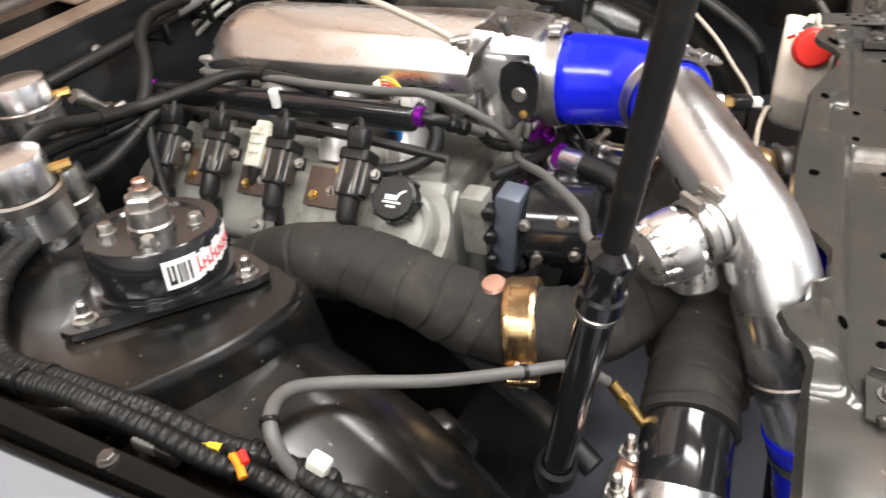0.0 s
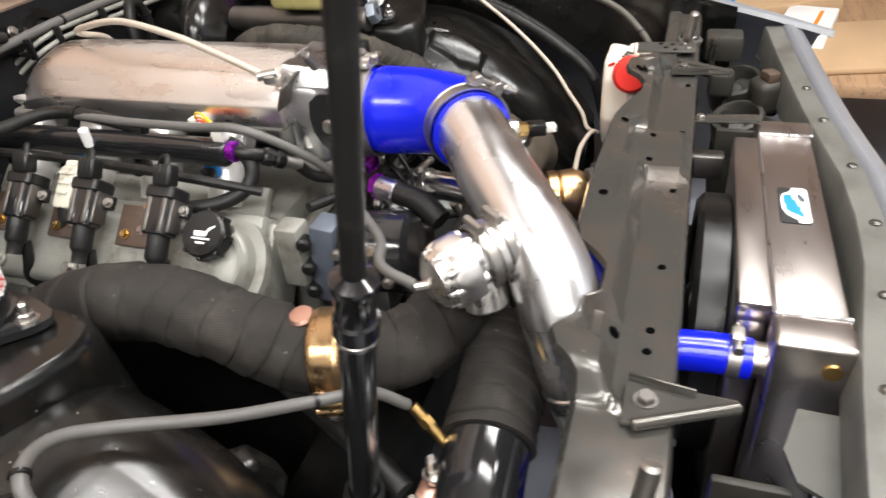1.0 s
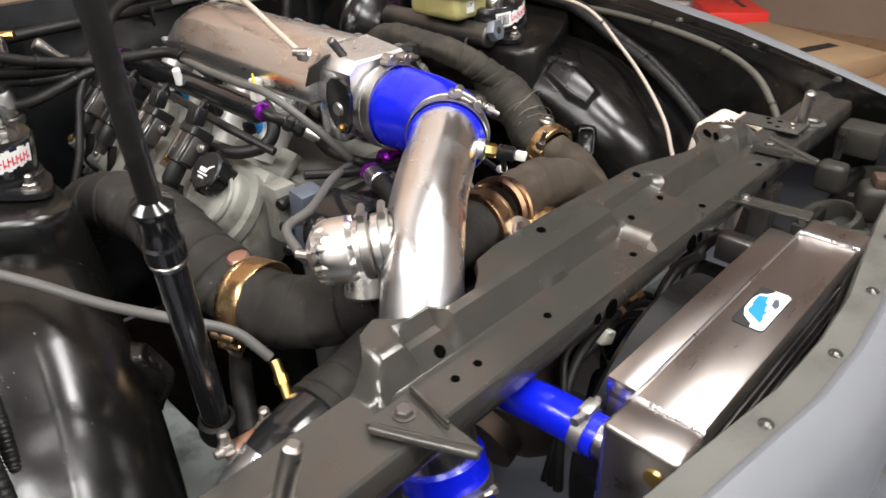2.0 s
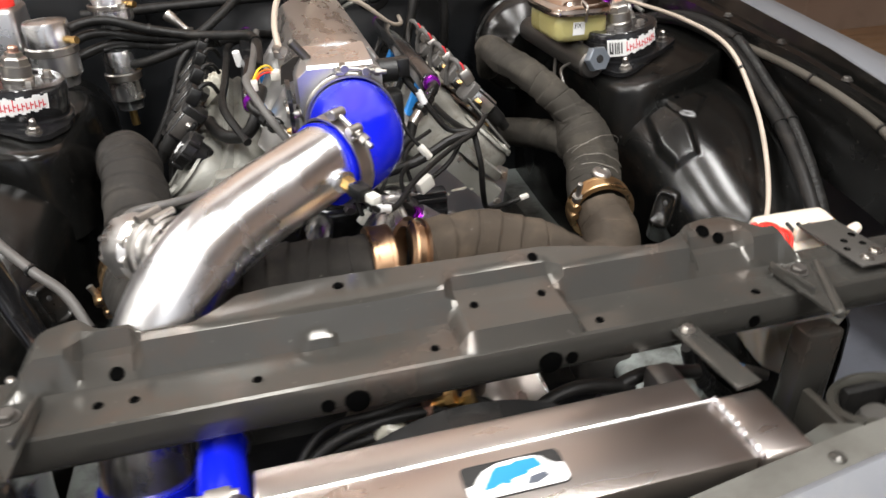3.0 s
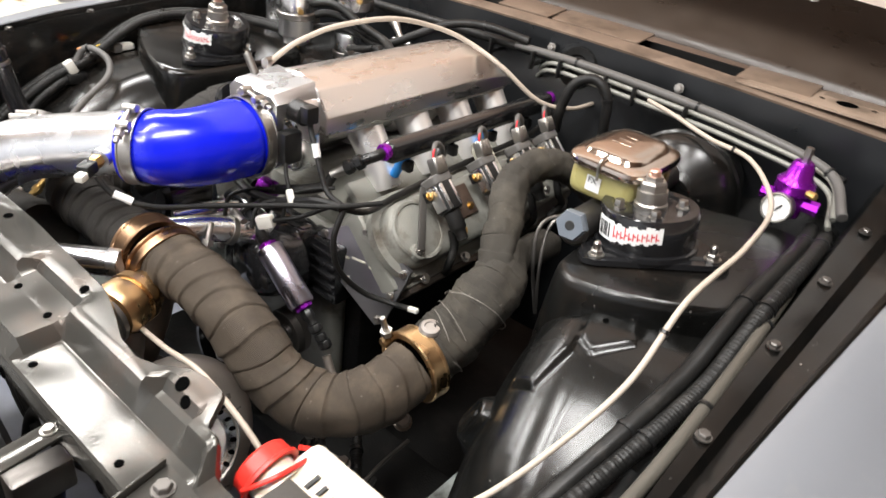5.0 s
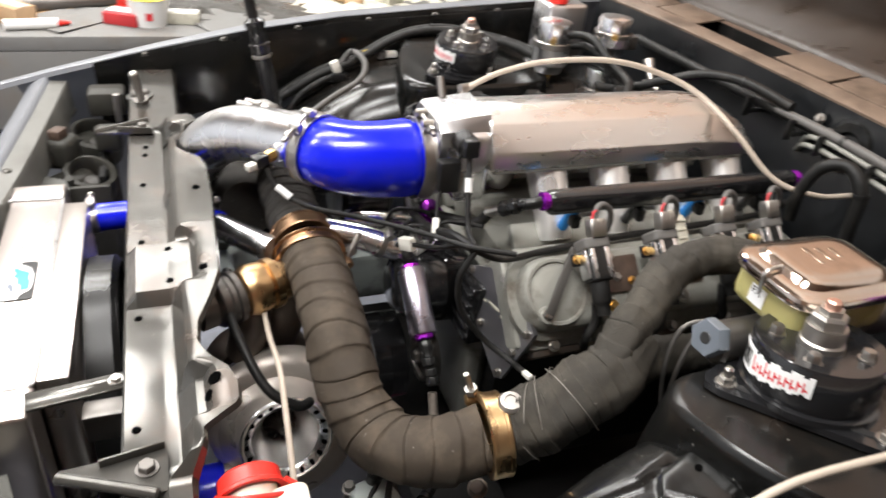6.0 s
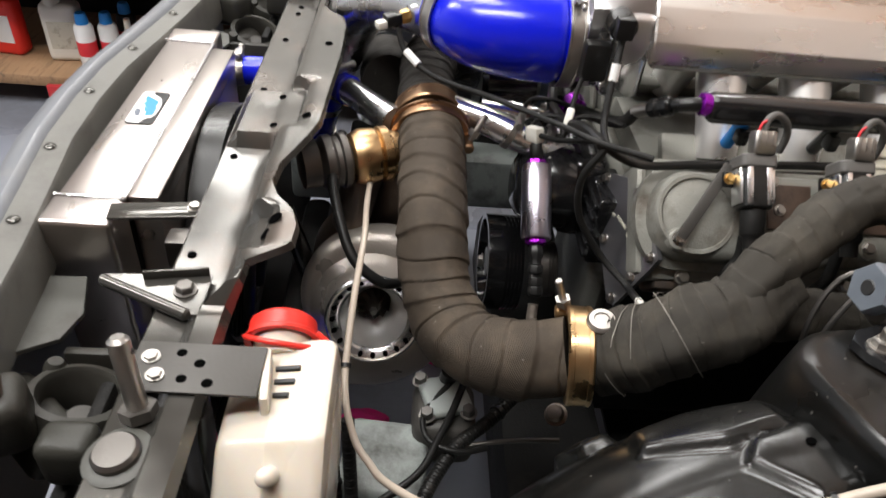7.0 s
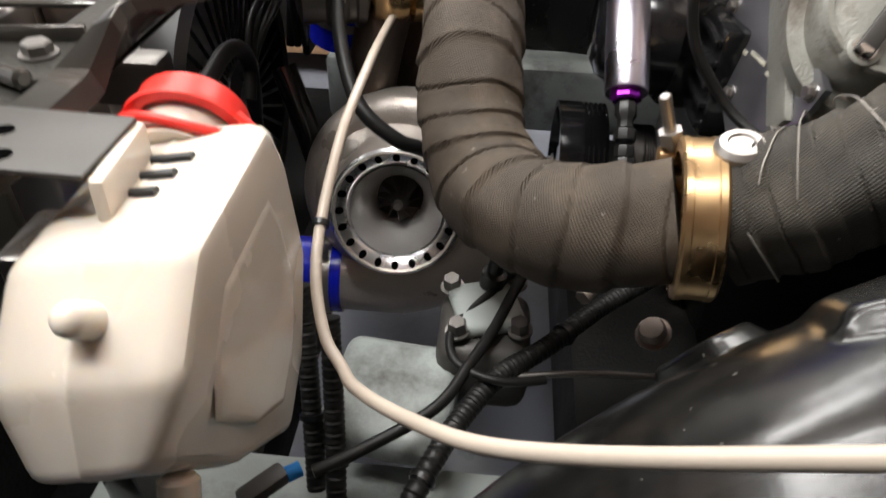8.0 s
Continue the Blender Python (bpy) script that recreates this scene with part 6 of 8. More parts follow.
    part("oil_fitting", rod(new_bm(), c + Vector((0, 0, 0.04)) + ax * 0.04, c + Vector((0.01, 0, 0.10)) + ax * 0.04, 0.009, seg=8), STEEL, t)
    # short blue sleeve on the discharge
    e2 = end + dirn * 0.060
    sl = thing("turbo_coupler", e2, "blue silicone sleeve on the turbo outlet", "hose")
    part("sleeve", sweep(new_bm(), [e2, e2 + dirn * 0.04, e2 + dirn * 0.08], 0.0420, 40, 0.006), BLUE, sl)
    hose_clamp(sl, e2 + dirn * 0.018, dirn, 0.0422)
    return t


turbo()


def wastegate():
    c = Vector((0.012, 0.105, 0.828))
    ax = Vector((0.35, -0.93, -0.02)).normalized()
    t = thing("wastegate", c, "heat-bronzed external wastegate with a dark diaphragm housing", "wastegate")
    part("valve_body", lathe(new_bm(), [(0, -0.045), (0.030, -0.045), (0.030, -0.020), (0.036, -0.014), (0.038, 0.006), (0.033, 0.018), (0.024, 0.022), (0, 0.022)], c, ax, 36), GOLD, t)
    part("clamp", lathe(new_bm(), [(0.031, -0.034), (0.037, -0.031), (0.037, -0.020), (0.031, -0.017)], c, ax, 36), GOLD, t)
    d = part("diaphragm_housing", lathe(new_bm(), [(0, 0.022), (0.030, 0.022), (0.036, 0.026), (0.037, 0.034), (0.033, 0.036), (0.033, 0.042), (0.036, 0.046), (0.036, 0.056), (0.030, 0.064), (0.030, 0.085), (0.018, 0.088), (0, 0.088)], c, ax, 36), DARKSTEEL, t)
    for k in range(6):
        a = k * 1.047
        o = frame_to(ax).to_3x3() @ Vector((math.cos(a), math.sin(a), 0)) * 0.031
        part("bolt", hexbolt(new_bm(), c + ax * 0.046 + o, ax, 0.004, 0.006), STEEL, d)
    part("outlet", sweep(new_bm(), [c + Vector((0.0, 0.0, -0.02)), c + Vector((0.01, -0.01, -0.06)), c + Vector((0.0, -0.02, -0.11))], 0.026, 26, 0.008), IRON, t)
    part("nipple", rod(new_bm(), (0.028, 0.112, 0.795), (0.034, 0.112, 0.812), 0.006, seg=8), BRASS, t)
    part("riser", sweep(new_bm(), [c - ax * 0.04, c - ax * 0.07 + Vector((0, 0, 0.0)), c - ax * 0.085 + Vector((0, 0, 0.01))], 0.030, 28, 0.006), IRON, t)


wastegate()


# ---------------------------------------------------------------- engine bay things
def shock_mount(sign):
    c = Vector((0.462, 0.615, 0.945) if sign > 0 else (-0.527, 0.618, 0.945))
    c = c + Vector((sign * 0.006, 0, 0.001))
    t = thing("shock_mount", c, "black anodised coilover mount with a sticker and steel top nut", "shock mount", "shock mounts")
    m = Matrix.Translation(c)
    k_in = -sign                                          # towards the engine
    rim = [(-0.112, 0.016), (-0.112, 0.002), (-0.104, -0.006), (0.022, -0.094), (0.040, -0.098), (0.052, -0.088), (0.068, -0.045), (0.072, 0.02), (0.045, 0.066), (-0.02, 0.074), (-0.066, 0.048)]
    part("plate", prism(new_bm(), [(k_in * u, w) for u, w in (rim if k_in > 0 else rim[::-1])], 0.008, m), GLOSSBLACK, t)
    part("ring_step", lathe(new_bm(), [(0, 0.007), (0.069, 0.007), (0.069, 0.014), (0.062, 0.016), (0, 0.016)], c, (0, 0, 1), 44), GLOSSBLACK, t)
    part("drum", lathe(new_bm(), [(0, 0.014), (0.063, 0.014), (0.0645, 0.017), (0.0645, 0.060), (0.062, 0.0635), (0.050, 0.0635), (0.047, 0.060), (0, 0.060)], c, (0, 0, 1), 56), GLOSSBLACK, t)
    part("sleeve", lathe(new_bm(), [(0, 0.058), (0.022, 0.058), (0.022, 0.066), (0.020, 0.068), (0.020, 0.084), (0, 0.084)], c, (0, 0, 1), 28), STEEL, t)
    nut = part("nut", lathe(new_bm(), [(0, 0.082), (0.0185, 0.082), (0.0185, 0.094), (0.016, 0.097), (0, 0.097)], c, (0, 0, 1), 6), STEEL, t)
    part("rod_end", rod(new_bm(), c + Vector((0, 0, 0.094)), c + Vector((0, 0, 0.112)), 0.0075, seg=14, soft=0.002), COPPER, nut)
    part("locknut", lathe(new_bm(), [(0, 0.096), (0.012, 0.096), (0.012, 0.103), (0, 0.103)], c, (0, 0, 1), 6), STEEL, nut)
    for a in (0.6, 2.2, 3.9, 5.3):
        part("bolt", hexbolt(new_bm(), c + Vector((0.042 * math.cos(a), 0.042 * math.sin(a), 0.060)), (0, 0, 1), 0.007, 0.011), STEEL, t)
    along = Vector((k_in * 0.128, -0.090, 0)).normalized()
    for x, y in ((0.030, -0.080), (-0.090, 0.008), (0.052, 0.036)):
        bb = hexbolt(new_bm(), c + Vector((k_in * x, y, 0.008)), (0, 0, 1), 0.0085, 0.009)
        stud(bb, c + Vector((k_in * x, y, 0.012)), (0, 0, 1), 0.0050, 0.016)
        part("bolt", bb, STEEL, t)
        if y < 0.03:
            part("slot", box(new_bm(), c + Vector((k_in * x, y, 0.0085)) + along * (0.028 if x < 0 else -0.028), (0.034, 0.009, 0.0010), 0, Matrix((along, Vector((-along.y, along.x, 0)), Vector((0, 0, 1)))).transposed()), INK, t)
    # curved sticker with lettering bars
    a0 = 3.93 if sign > 0 else 4.02
    def curved(u0, u1, z0, z1, r, name, material, parent):
        bm = new_bm()
        n = 14
        lo = [bm.verts.new(c + Vector((r * math.cos(lerp(u0, u1, k / n)), r * math.sin(lerp(u0, u1, k / n)), z0))) for k in range(n + 1)]
        hi = [bm.verts.new(c + Vector((r * math.cos(lerp(u0, u1, k / n)), r * math.sin(lerp(u0, u1, k / n)), z1))) for k in range(n + 1)]
        for k in range(n):
            bm.faces.new((lo[k], lo[k + 1], hi[k + 1], hi[k]))
        return part(name, thicken(bm, 0.0004), material, parent)
    st = curved(a0, a0 + 0.50, 0.024, 0.053, 0.0650, "sticker", WHITE, t)
    for k in range(12):                                  # the white ground follows the slanting script
        u = a0 + 0.50 + 0.083 * k
        curved(u, u + 0.084, 0.0255 + 0.0009 * k + 0.0016 * math.sin(k * 2.1), 0.0500 + 0.0006 * k + 0.0022 * math.sin(k * 1.7), 0.0650, "sticker_ground", WHITE, st)
    for u, w in ((0.06, 0.035), (0.125, 0.035), (0.20, 0.03), (0.25, 0.022), (0.29, 0.03), (0.36, 0.035)):
        curved(a0 + u, a0 + u + w, 0.0285, 0.0480, 0.0655, "black_bar", INK, st)
    curved(a0 + 0.06, a0 + 0.16, 0.0285, 0.0325, 0.0656, "black_bar", INK, st)
    for k in range(11):
        u = a0 + 0.50 + 0.086 * k
        tall = 0.017 if k in (0, 3) else 0.011
        curved(u, u + 0.022, 0.0310 + 0.0007 * k, 0.0310 + 0.0007 * k + tall, 0.0655, "red_bar", REDINK, st)
        curved(u + 0.022, u + 0.070, 0.0330 + 0.0007 * k + 0.004 * (k % 2), 0.0350 + 0.0007 * k + 0.004 * (k % 2), 0.0655, "red_bar", REDINK, st)
    t.rotation_euler.y = -sign * math.atan(TOWER_LEAN)


shock_mount(1), shock_mount(-1)


def hood_prop():
    a = Vector((-0.469, 0.236, 0.730))
    mid = Vector((-0.498, 0.181, 1.040))
    d = (mid - a).normalized()
    L = 1.05
    t = thing("hood_prop", a, "black telescoping hood prop rod with a clamp collar", "prop rod")
    part("lower_tube", rod(new_bm(), a, a + d * 0.30, 0.0152, seg=28), GLOSSBLACK, t)
    part("upper_tube", rod(new_bm(), a + d * 0.28, a + d * L, 0.0098, seg=28), RUBBER, t)
    col = part("collar", lathe(new_bm(), [(0.0152, 0.268), (0.0186, 0.272), (0.0186, 0.288), (0.0162, 0.291), (0.0162, 0.318), (0.0186, 0.322), (0.0186, 0.330), (0.0098, 0.336)], a, d, 32), GLOSSBLACK, t)
    part("band", lathe(new_bm(), [(0.0152, 0.262), (0.0172, 0.264), (0.0172, 0.268), (0.0152, 0.270)], a, d, 32), STEEL, col)
    part("foot", lathe(new_bm(), [(0, -0.010), (0.020, -0.010), (0.0225, 0.0), (0.021, 0.020), (0.0165, 0.024)], a, d, 28), RUBBER, t)


hood_prop()


def expansion_bottle():
    """A slanted eight-sided bottle, its flat sides facing front and rear, capped at its inner end."""
    t = thing("overflow_bottle", (0.45, 0.062, 0.70), "milky plastic overflow bottle with a red snap cap", "bottle")
    side_view = [(0.392, 0.882), (0.376, 0.850), (0.362, 0.780), (0.392, 0.715), (0.432, 0.690), (0.490, 0.736), (0.541, 0.806), (0.528, 0.847), (0.491, 0.881)]
    ring = []
    for i, p in enumerate(side_view):                     # soft corners
        q, r = Vector(side_view[i - 1]), Vector(side_view[(i + 1) % len(side_view)])
        p = Vector(p)
        for k in (0.007, 0.0025):
            ring.append(p + (q - p).normalized() * k + (r - p).normalized() * (0.0006 if k < 0.005 else 0))
        for k in (0.0025, 0.007):
            ring.append(p + (r - p).normalized() * k + (q - p).normalized() * (0.0006 if k < 0.005 else 0))
    mid = Vector((0.452, 0.79))

    def low(p):                                           # the lower outer edge narrows
        return (1 - smoothstep(p.y, 0.790, 0.850)) * smoothstep(p.x, 0.46, 0.52)

    def tilt(y):
        return 0.22 * (y - 0.062)
    secs = []
    for y, g in ((0.023, 0.90), (0.0245, 0.945), (0.028, 0.975), (0.034, 0.992), (0.044, 1.0), (0.0600, 1.0), (0.0614, 1.008), (0.0634, 1.008), (0.0648, 1.0), (0.084, 1.0), (0.097, 0.992), (0.103, 0.975), (0.1065, 0.945), (0.108, 0.90)):
        secs.append([(mid.x + (p.x - mid.x) * g, lerp(y, 0.062 + (y - 0.062) * 0.62, low(p)), mid.y + (p.y - mid.y) * g + tilt(y)) for p in ring])
    part("body", loft(new_bm(), secs, closed=True, cap=True), TANK, t)
    for y, s in ((0.108, 1), (0.023, -1)):
        kite = [(mid.x + (p[0] - mid.x) * 0.62, mid.y + (p[1] - mid.y) * 0.62) for p in side_view]
        rows = [[(mid.x + (x - mid.x) * g, y + s * d, mid.y + (z - mid.y) * g + tilt(y)) for x, z in kite] for g, d in ((1.05, -0.001), (1.0, 0.0006), (0.94, 0.0009), (0.02, 0.0009))]
        part("embossed_panel", loft(new_bm(), rows, closed=True), TANK, t)
    out = Vector((-0.93, -0.06, 0.26)).normalized()       # way the neck points
    neck = Vector((0.388, 0.058, 0.868))
    part("neck", rod(new_bm(), neck - out * 0.012, neck + out * 0.016, 0.0245, seg=32), TANK, t)
    c = neck + out * 0.010
    cap = part("cap", lathe(new_bm(), [(0.0, 0.017), (0.026, 0.017), (0.0295, 0.014), (0.0305, 0.001), (0.033, -0.001), (0.033, -0.004), (0.027, -0.004)], c, out, 44), RED, t, "red snap cap")
    w = Vector((0.06, 1, 0.2)).normalized()
    n = out.cross(w).normalized()
    n = -n if n.z < 0 else n
    strap = [c + w * 0.034 - out * 0.002 + n * 0.012, c + w * 0.043 - out * 0.010 + n * 0.004, c + w * 0.032 - out * 0.016 + n * 0.012, c - out * 0.017 + n * 0.0285, c - w * 0.020 - out * 0.010 + n * 0.024, c - w * 0.030 - out * 0.002 + n * 0.012]
    part("strap", sweep(new_bm(), strap, 0.0026, 10, 0.004), RED, cap)
    part("nub", lathe(new_bm(), [(0.0085, -0.004), (0.0076, 0.006), (0.0074, 0.013), (0.0066, 0.017), (0.0048, 0.0195), (0.002, 0.0207), (0, 0.0208)], (0.507, 0.069, 0.862), (0.66, -0.19, 0.72), 24), TANK, t)
    part("spout", rod(new_bm(), (0.515, 0.085, 0.775), (0.528, 0.087, 0.757), 0.0095, seg=18, soft=0.002), TANK, t)
    part("ear", box(new_bm(), (0.440, 0.055, 0.887), (0.056, 0.0075, 0.022), 0.003, Matrix.Rotation(-0.05, 3, "Y") @ Matrix.Rotation(0.12, 3, "Z")), TANK, t)
    for k in range(3):
        part("slot", rod(new_bm(), (0.423 + 0.0135 * k, 0.060 + 0.001 * k, 0.8822), (0.424 + 0.0135 * k, 0.080 - 0.003 * k, 0.8866 - 0.0007 * k), 0.0026, seg=8), INK, t)
    t.location.z -= 0.005
    br = thing("bottle_bracket", (0.43, 0.0, 0.885), "flat grey steel bracket holding the bottle", "bracket")
    m = Matrix((Vector((0, 1, -0.02)).normalized(), Vector((-1, 0, 0)), Vector((0, 0.02, 1)).normalized())).transposed()
    part("strap", box(new_bm(), (0.440, 0.003, 0.8945), (0.100, 0.050, 0.0030), 0.001, m), BRACKET, br)
    for k, (dx, dy) in enumerate(((-0.008, -0.034), (0.010, -0.026), (-0.014, -0.012), (0.012, -0.006), (-0.004, 0.004), (0.015, 0.014))):
        part("bolt" if k < 2 else "hole", hexbolt(new_bm(), (0.440 + dx, dy, 0.8962), (0, 0, 1), 0.0055, 0.004) if k < 2 else
             lathe(new_bm(), [(0, 0.0006), (0.004, 0.0006), (0.0045, 0)], (0.440 + dx, dy, 0.8958), (0, 0, 1), 12), STEEL if k < 2 else bpy.data.materials["hole_shadow"], br)


expansion_bottle()


def brake_master():
    t = thing("brake_master_cylinder", (0.385, 0.68, 0.90), "brake master cylinder with a yellowed reservoir and dark lid", "master cylinder")
    cx, cy = 0.385, 0.672
    part("body", rod(new_bm(), (cx, 0.555, 0.955), (cx, 0.86, 0.955), 0.024, seg=26, soft=0.004), DARKSTEEL, t)
    part("reservoir", box(new_bm(), (cx, cy, 1.008), (0.098, 0.135, 0.050), 0.014, seg=3), FLUID, t, "yellowed translucent reservoir")
    rows = []
    for hx, hy, z in ((0.053, 0.073, 1.030), (0.059, 0.079, 1.031), (0.060, 0.080, 1.036), (0.058, 0.078, 1.042), (0.053, 0.073, 1.0455), (0.045, 0.064, 1.047), (0.041, 0.060, 1.052), (0.036, 0.055, 1.0555), (0.025, 0.040, 1.057), (0.001, 0.001, 1.0575)):
        rows.append([(cx + hx * math.copysign(abs(math.cos(a)) ** 0.42, math.cos(a)), cy + hy * math.copysign(abs(math.sin(a)) ** 0.42, math.sin(a)), z) for a in (2 * math.pi * (k + 0.5) / 44 for k in range(44))])
    lid = part("lid", loft(new_bm(), rows, closed=True), LIDMETAL, t, "stamped metal lid")
    for k in range(3):
        part("stamped_bar", box(new_bm(), (cx - 0.004, cy - 0.016 + 0.016 * k, 1.0572), (0.030 - 0.006 * k, 0.005, 0.0016), 0.0006), LIDMETAL, lid)
    part("bail", sweep(new_bm(), [(cx + 0.0, cy - 0.078, 1.02), (cx, cy - 0.080, 1.046), (cx, cy - 0.06, 1.052)], 0.0022, 8, 0.004), STEEL, lid)
    part("label", box(new_bm(), (cx - 0.008, cy - 0.0684, 1.008), (0.022, 0.001, 0.022), 0), WHITE, t, "small white label")
    word = bpy.data.curves.new("lettering", "FONT")
    word.body, word.size, word.extrude = "FX", 0.012, 0.0003
    ob = new("lettering", word)
    ob.data.materials.append(INK)
    ob.parent = t
    ob.matrix_basis = Matrix.Translation(Vector((cx - 0.017, cy - 0.0692, 1.009)) - Vector((0.385, 0.68, 0.90))) @ Matrix.Rotation(radians(90), 4, "X")
    booster = thing("brake_booster", (0.385, 0.90, 0.82), "black round brake booster on the firewall", "brake booster")
    part("shell", lathe(new_bm(), [(0, 0.085), (0.045, 0.083), (0.06, 0.070), (0.085, 0.060), (0.100, 0.045), (0.105, 0.030), (0.103, 0.012), (0.098, 0.0), (0.08, -0.07), (0, -0.075)], (0.392, 0.950, 0.908), (0, -1, 0), 52), SATINBLACK, booster)
    part("flange", lathe(new_bm(), [(0.102, 0.020), (0.1085, 0.024), (0.1085, 0.030), (0.102, 0.034)], (0.392, 0.950, 0.908), (0, -1, 0), 52), SATINBLACK, booster)
    # proportioning block and blue-grey hex plug
    p = thing("hex_plug", (0.388, 0.552, 0.952), "blue-grey anodised hexagonal plug", "fitting")
    part("hexagon", lathe(new_bm(), [(0, 0.010), (0.020, 0.010), (0.022, 0.007), (0.022, -0.006), (0, -0.006)], (0.388, 0.548, 0.968), (0.1, -1, 0.25), 6), HEXBLUE, p)
    part("socket", lathe(new_bm(), [(0, 0.0108), (0.006, 0.0108), (0.007, 0.010)], (0.388, 0.548, 0.968), (0.1, -1, 0.25), 12), INK, p)
    for k, z in enumerate((0.95, 0.94)):
        h = sweep(new_bm(), [(cx - 0.02, 0.60 + 0.07 * k, z), (cx - 0.045, 0.585 + 0.03 * k, z - 0.004), (cx - 0.052, 0.560 + 0.03 * k, z - 0.02), (cx - 0.040, 0.545 + 0.02 * k, z - 0.07), (cx - 0.025, 0.555, 0.80)], 0.0028, 8)
        solo("brake_line", h, DARKSTEEL, "thin dark steel brake line", "brake line", "brake lines")


brake_master()


def canisters():
    specs = [((-0.517, 0.816), 0.039, 0.942, 1.052, "knurled silver breather canister"), ((-0.428, 0.892), 0.030, 0.865, 0.978, "small silver canister with a steel valve"),
             ((-0.421, 0.899), 0.036, 1.012, 1.088, "ribbed silver breather filter above the canister")]
    for (x, y), r, z0, z1, label in specs:
        t = thing("oil_catch_can", (x, y, z0), label, "canister", "catch cans")
        part("can", lathe(new_bm(), [(0, 0), (r * 0.75, 0), (r * 0.8, 0.012), (r, 0.02), (r, (z1 - z0) * 0.55)], (x, y, z0), (0, 0, 1), 40), MILLED, t)
        part("band", lathe(new_bm(), [(r, (z1 - z0) * 0.5), (r * 1.10, (z1 - z0) * 0.52), (r * 1.10, (z1 - z0) * 0.62), (r, (z1 - z0) * 0.64)], (x, y, z0), (0, 0, 1), 40), STEEL, t)
        part("lid", lathe(new_bm(), [(r * 0.95, (z1 - z0) * 0.6), (r * 0.95, (z1 - z0) - 0.006), (r * 0.9, z1 - z0), (r * 0.5, z1 - z0 + 0.003), (0, z1 - z0 + 0.003)], (x, y, z0), (0, 0, 1), 40), POLISHED, t)
        part("port", rod(new_bm(), (x + r * 0.8, y - r * 0.4, z1 - 0.03), (x + r * 1.25, y - r * 0.7, z1 - 0.03), 0.0065, seg=8), BRASS, t)
        part("drain", rod(new_bm(), (x, y, z0 - 0.035), (x, y, z0 + 0.004), 0.0075, seg=8), BRASS, t)
        part("bracket", box(new_bm(), (x - 0.02, y + r + 0.01, (z0 + z1) / 2 - 0.02), (0.03, 0.05, 0.03), 0.004), DARKSTEEL, t)
    t = thing("coolant_tank", (-0.60, 0.87, 0.95), "rectangular silver coolant tank with a red cap", "tank")
    part("tank", box(new_bm(), (-0.60, 0.87, 1.01), (0.075, 0.10, 0.13), 0.010, seg=3), MILLED, t)
    part("cap", lathe(new_bm(), [(0, 0.016), (0.018, 0.016), (0.022, 0.012), (0.022, 0)], (-0.585, 0.85, 1.075), (0, 0, 1), 20), RED, t)
    part("label_bar", box(new_bm(), (-0.5622, 0.86, 1.03), (0.001, 0.05, 0.008), 0), INK, t)


canisters()


def regulator():
    c = Vector((0.575, 0.86, 1.0))
    t = thing("fuel_pressure_regulator", c - Vector((0, 0, 0.03)), "purple anodised fuel pressure regulator with a white gauge", "regulator")
    part("body", lathe(new_bm(), [(0, -0.035), (0.020, -0.035), (0.022, -0.02), (0.022, 0.0), (0.028, 0.004), (0.028, 0.018), (0.020, 0.026), (0.016, 0.045), (0.013, 0.05), (0, 0.05)], c, (0, 0, 1), 28), PURPLE, t)
    part("adjuster", rod(new_bm(), c + Vector((0, 0, 0.048)), c + Vector((0, 0, 0.072)), 0.006, seg=6), STEEL, t)
    part("port", rod(new_bm(), c + Vector((-0.042, 0, -0.012)), c + Vector((0.042, 0, -0.012)), 0.011, seg=8), PURPLE, t)
    part("nipple", rod(new_bm(), c + Vector((0.015, -0.012, 0.012)), c + Vector((0.034, -0.020, 0.012)), 0.006, seg=8), BRASS, t)
    g = c + Vector((-0.005, -0.042, -0.014))
    ga = part("gauge", lathe(new_bm(), [(0, 0.004), (0.019, 0.004), (0.0205, 0.008), (0.0225, 0.006), (0.0225, -0.018), (0, -0.018)], g, (0, -1, 0.25), 30), STEEL, t)
    part("dial", lathe(new_bm(), [(0, 0.0046), (0.0188, 0.0046), (0.0188, 0.004)], g, (0, -1, 0.25), 28), WHITE, ga)
    part("needle", box(new_bm(), g + Vector((0.003, -0.0058, 0.003)), (0.002, 0.001, 0.014), 0, Matrix.Rotation(0.6, 3, "Y")), INK, ga)


regulator()


# ---------------------------------------------------------------- hoses and wires
def hose(name, pts, r, material, label, category="hose", relief=None, seg=12, step=0.008, group="", ties=0):
    bm = sweep(new_bm(), pts, r, seg, step if not relief else 0.0018, rfun=relief)
    if not ties:
        return solo(name, bm, material, label, category, group)
    path = smooth_path(pts, 0.01)
    t = thing(name, path[len(path) // 2], label, category, group)
    part("sleeve", bm, material, t)
    for k in range(ties):
        i = int((k + 0.6) / ties * (len(path) - 2)) + 1
        i = min(i, len(path) - 2)
        part("tie", lathe(new_bm(), [(r, -0.002), (r + 0.002, -0.002), (r + 0.002, 0.002), (r, 0.002)], path[i], path[i + 1] - path[i - 1], 14), PLASTIC, t)
    return t


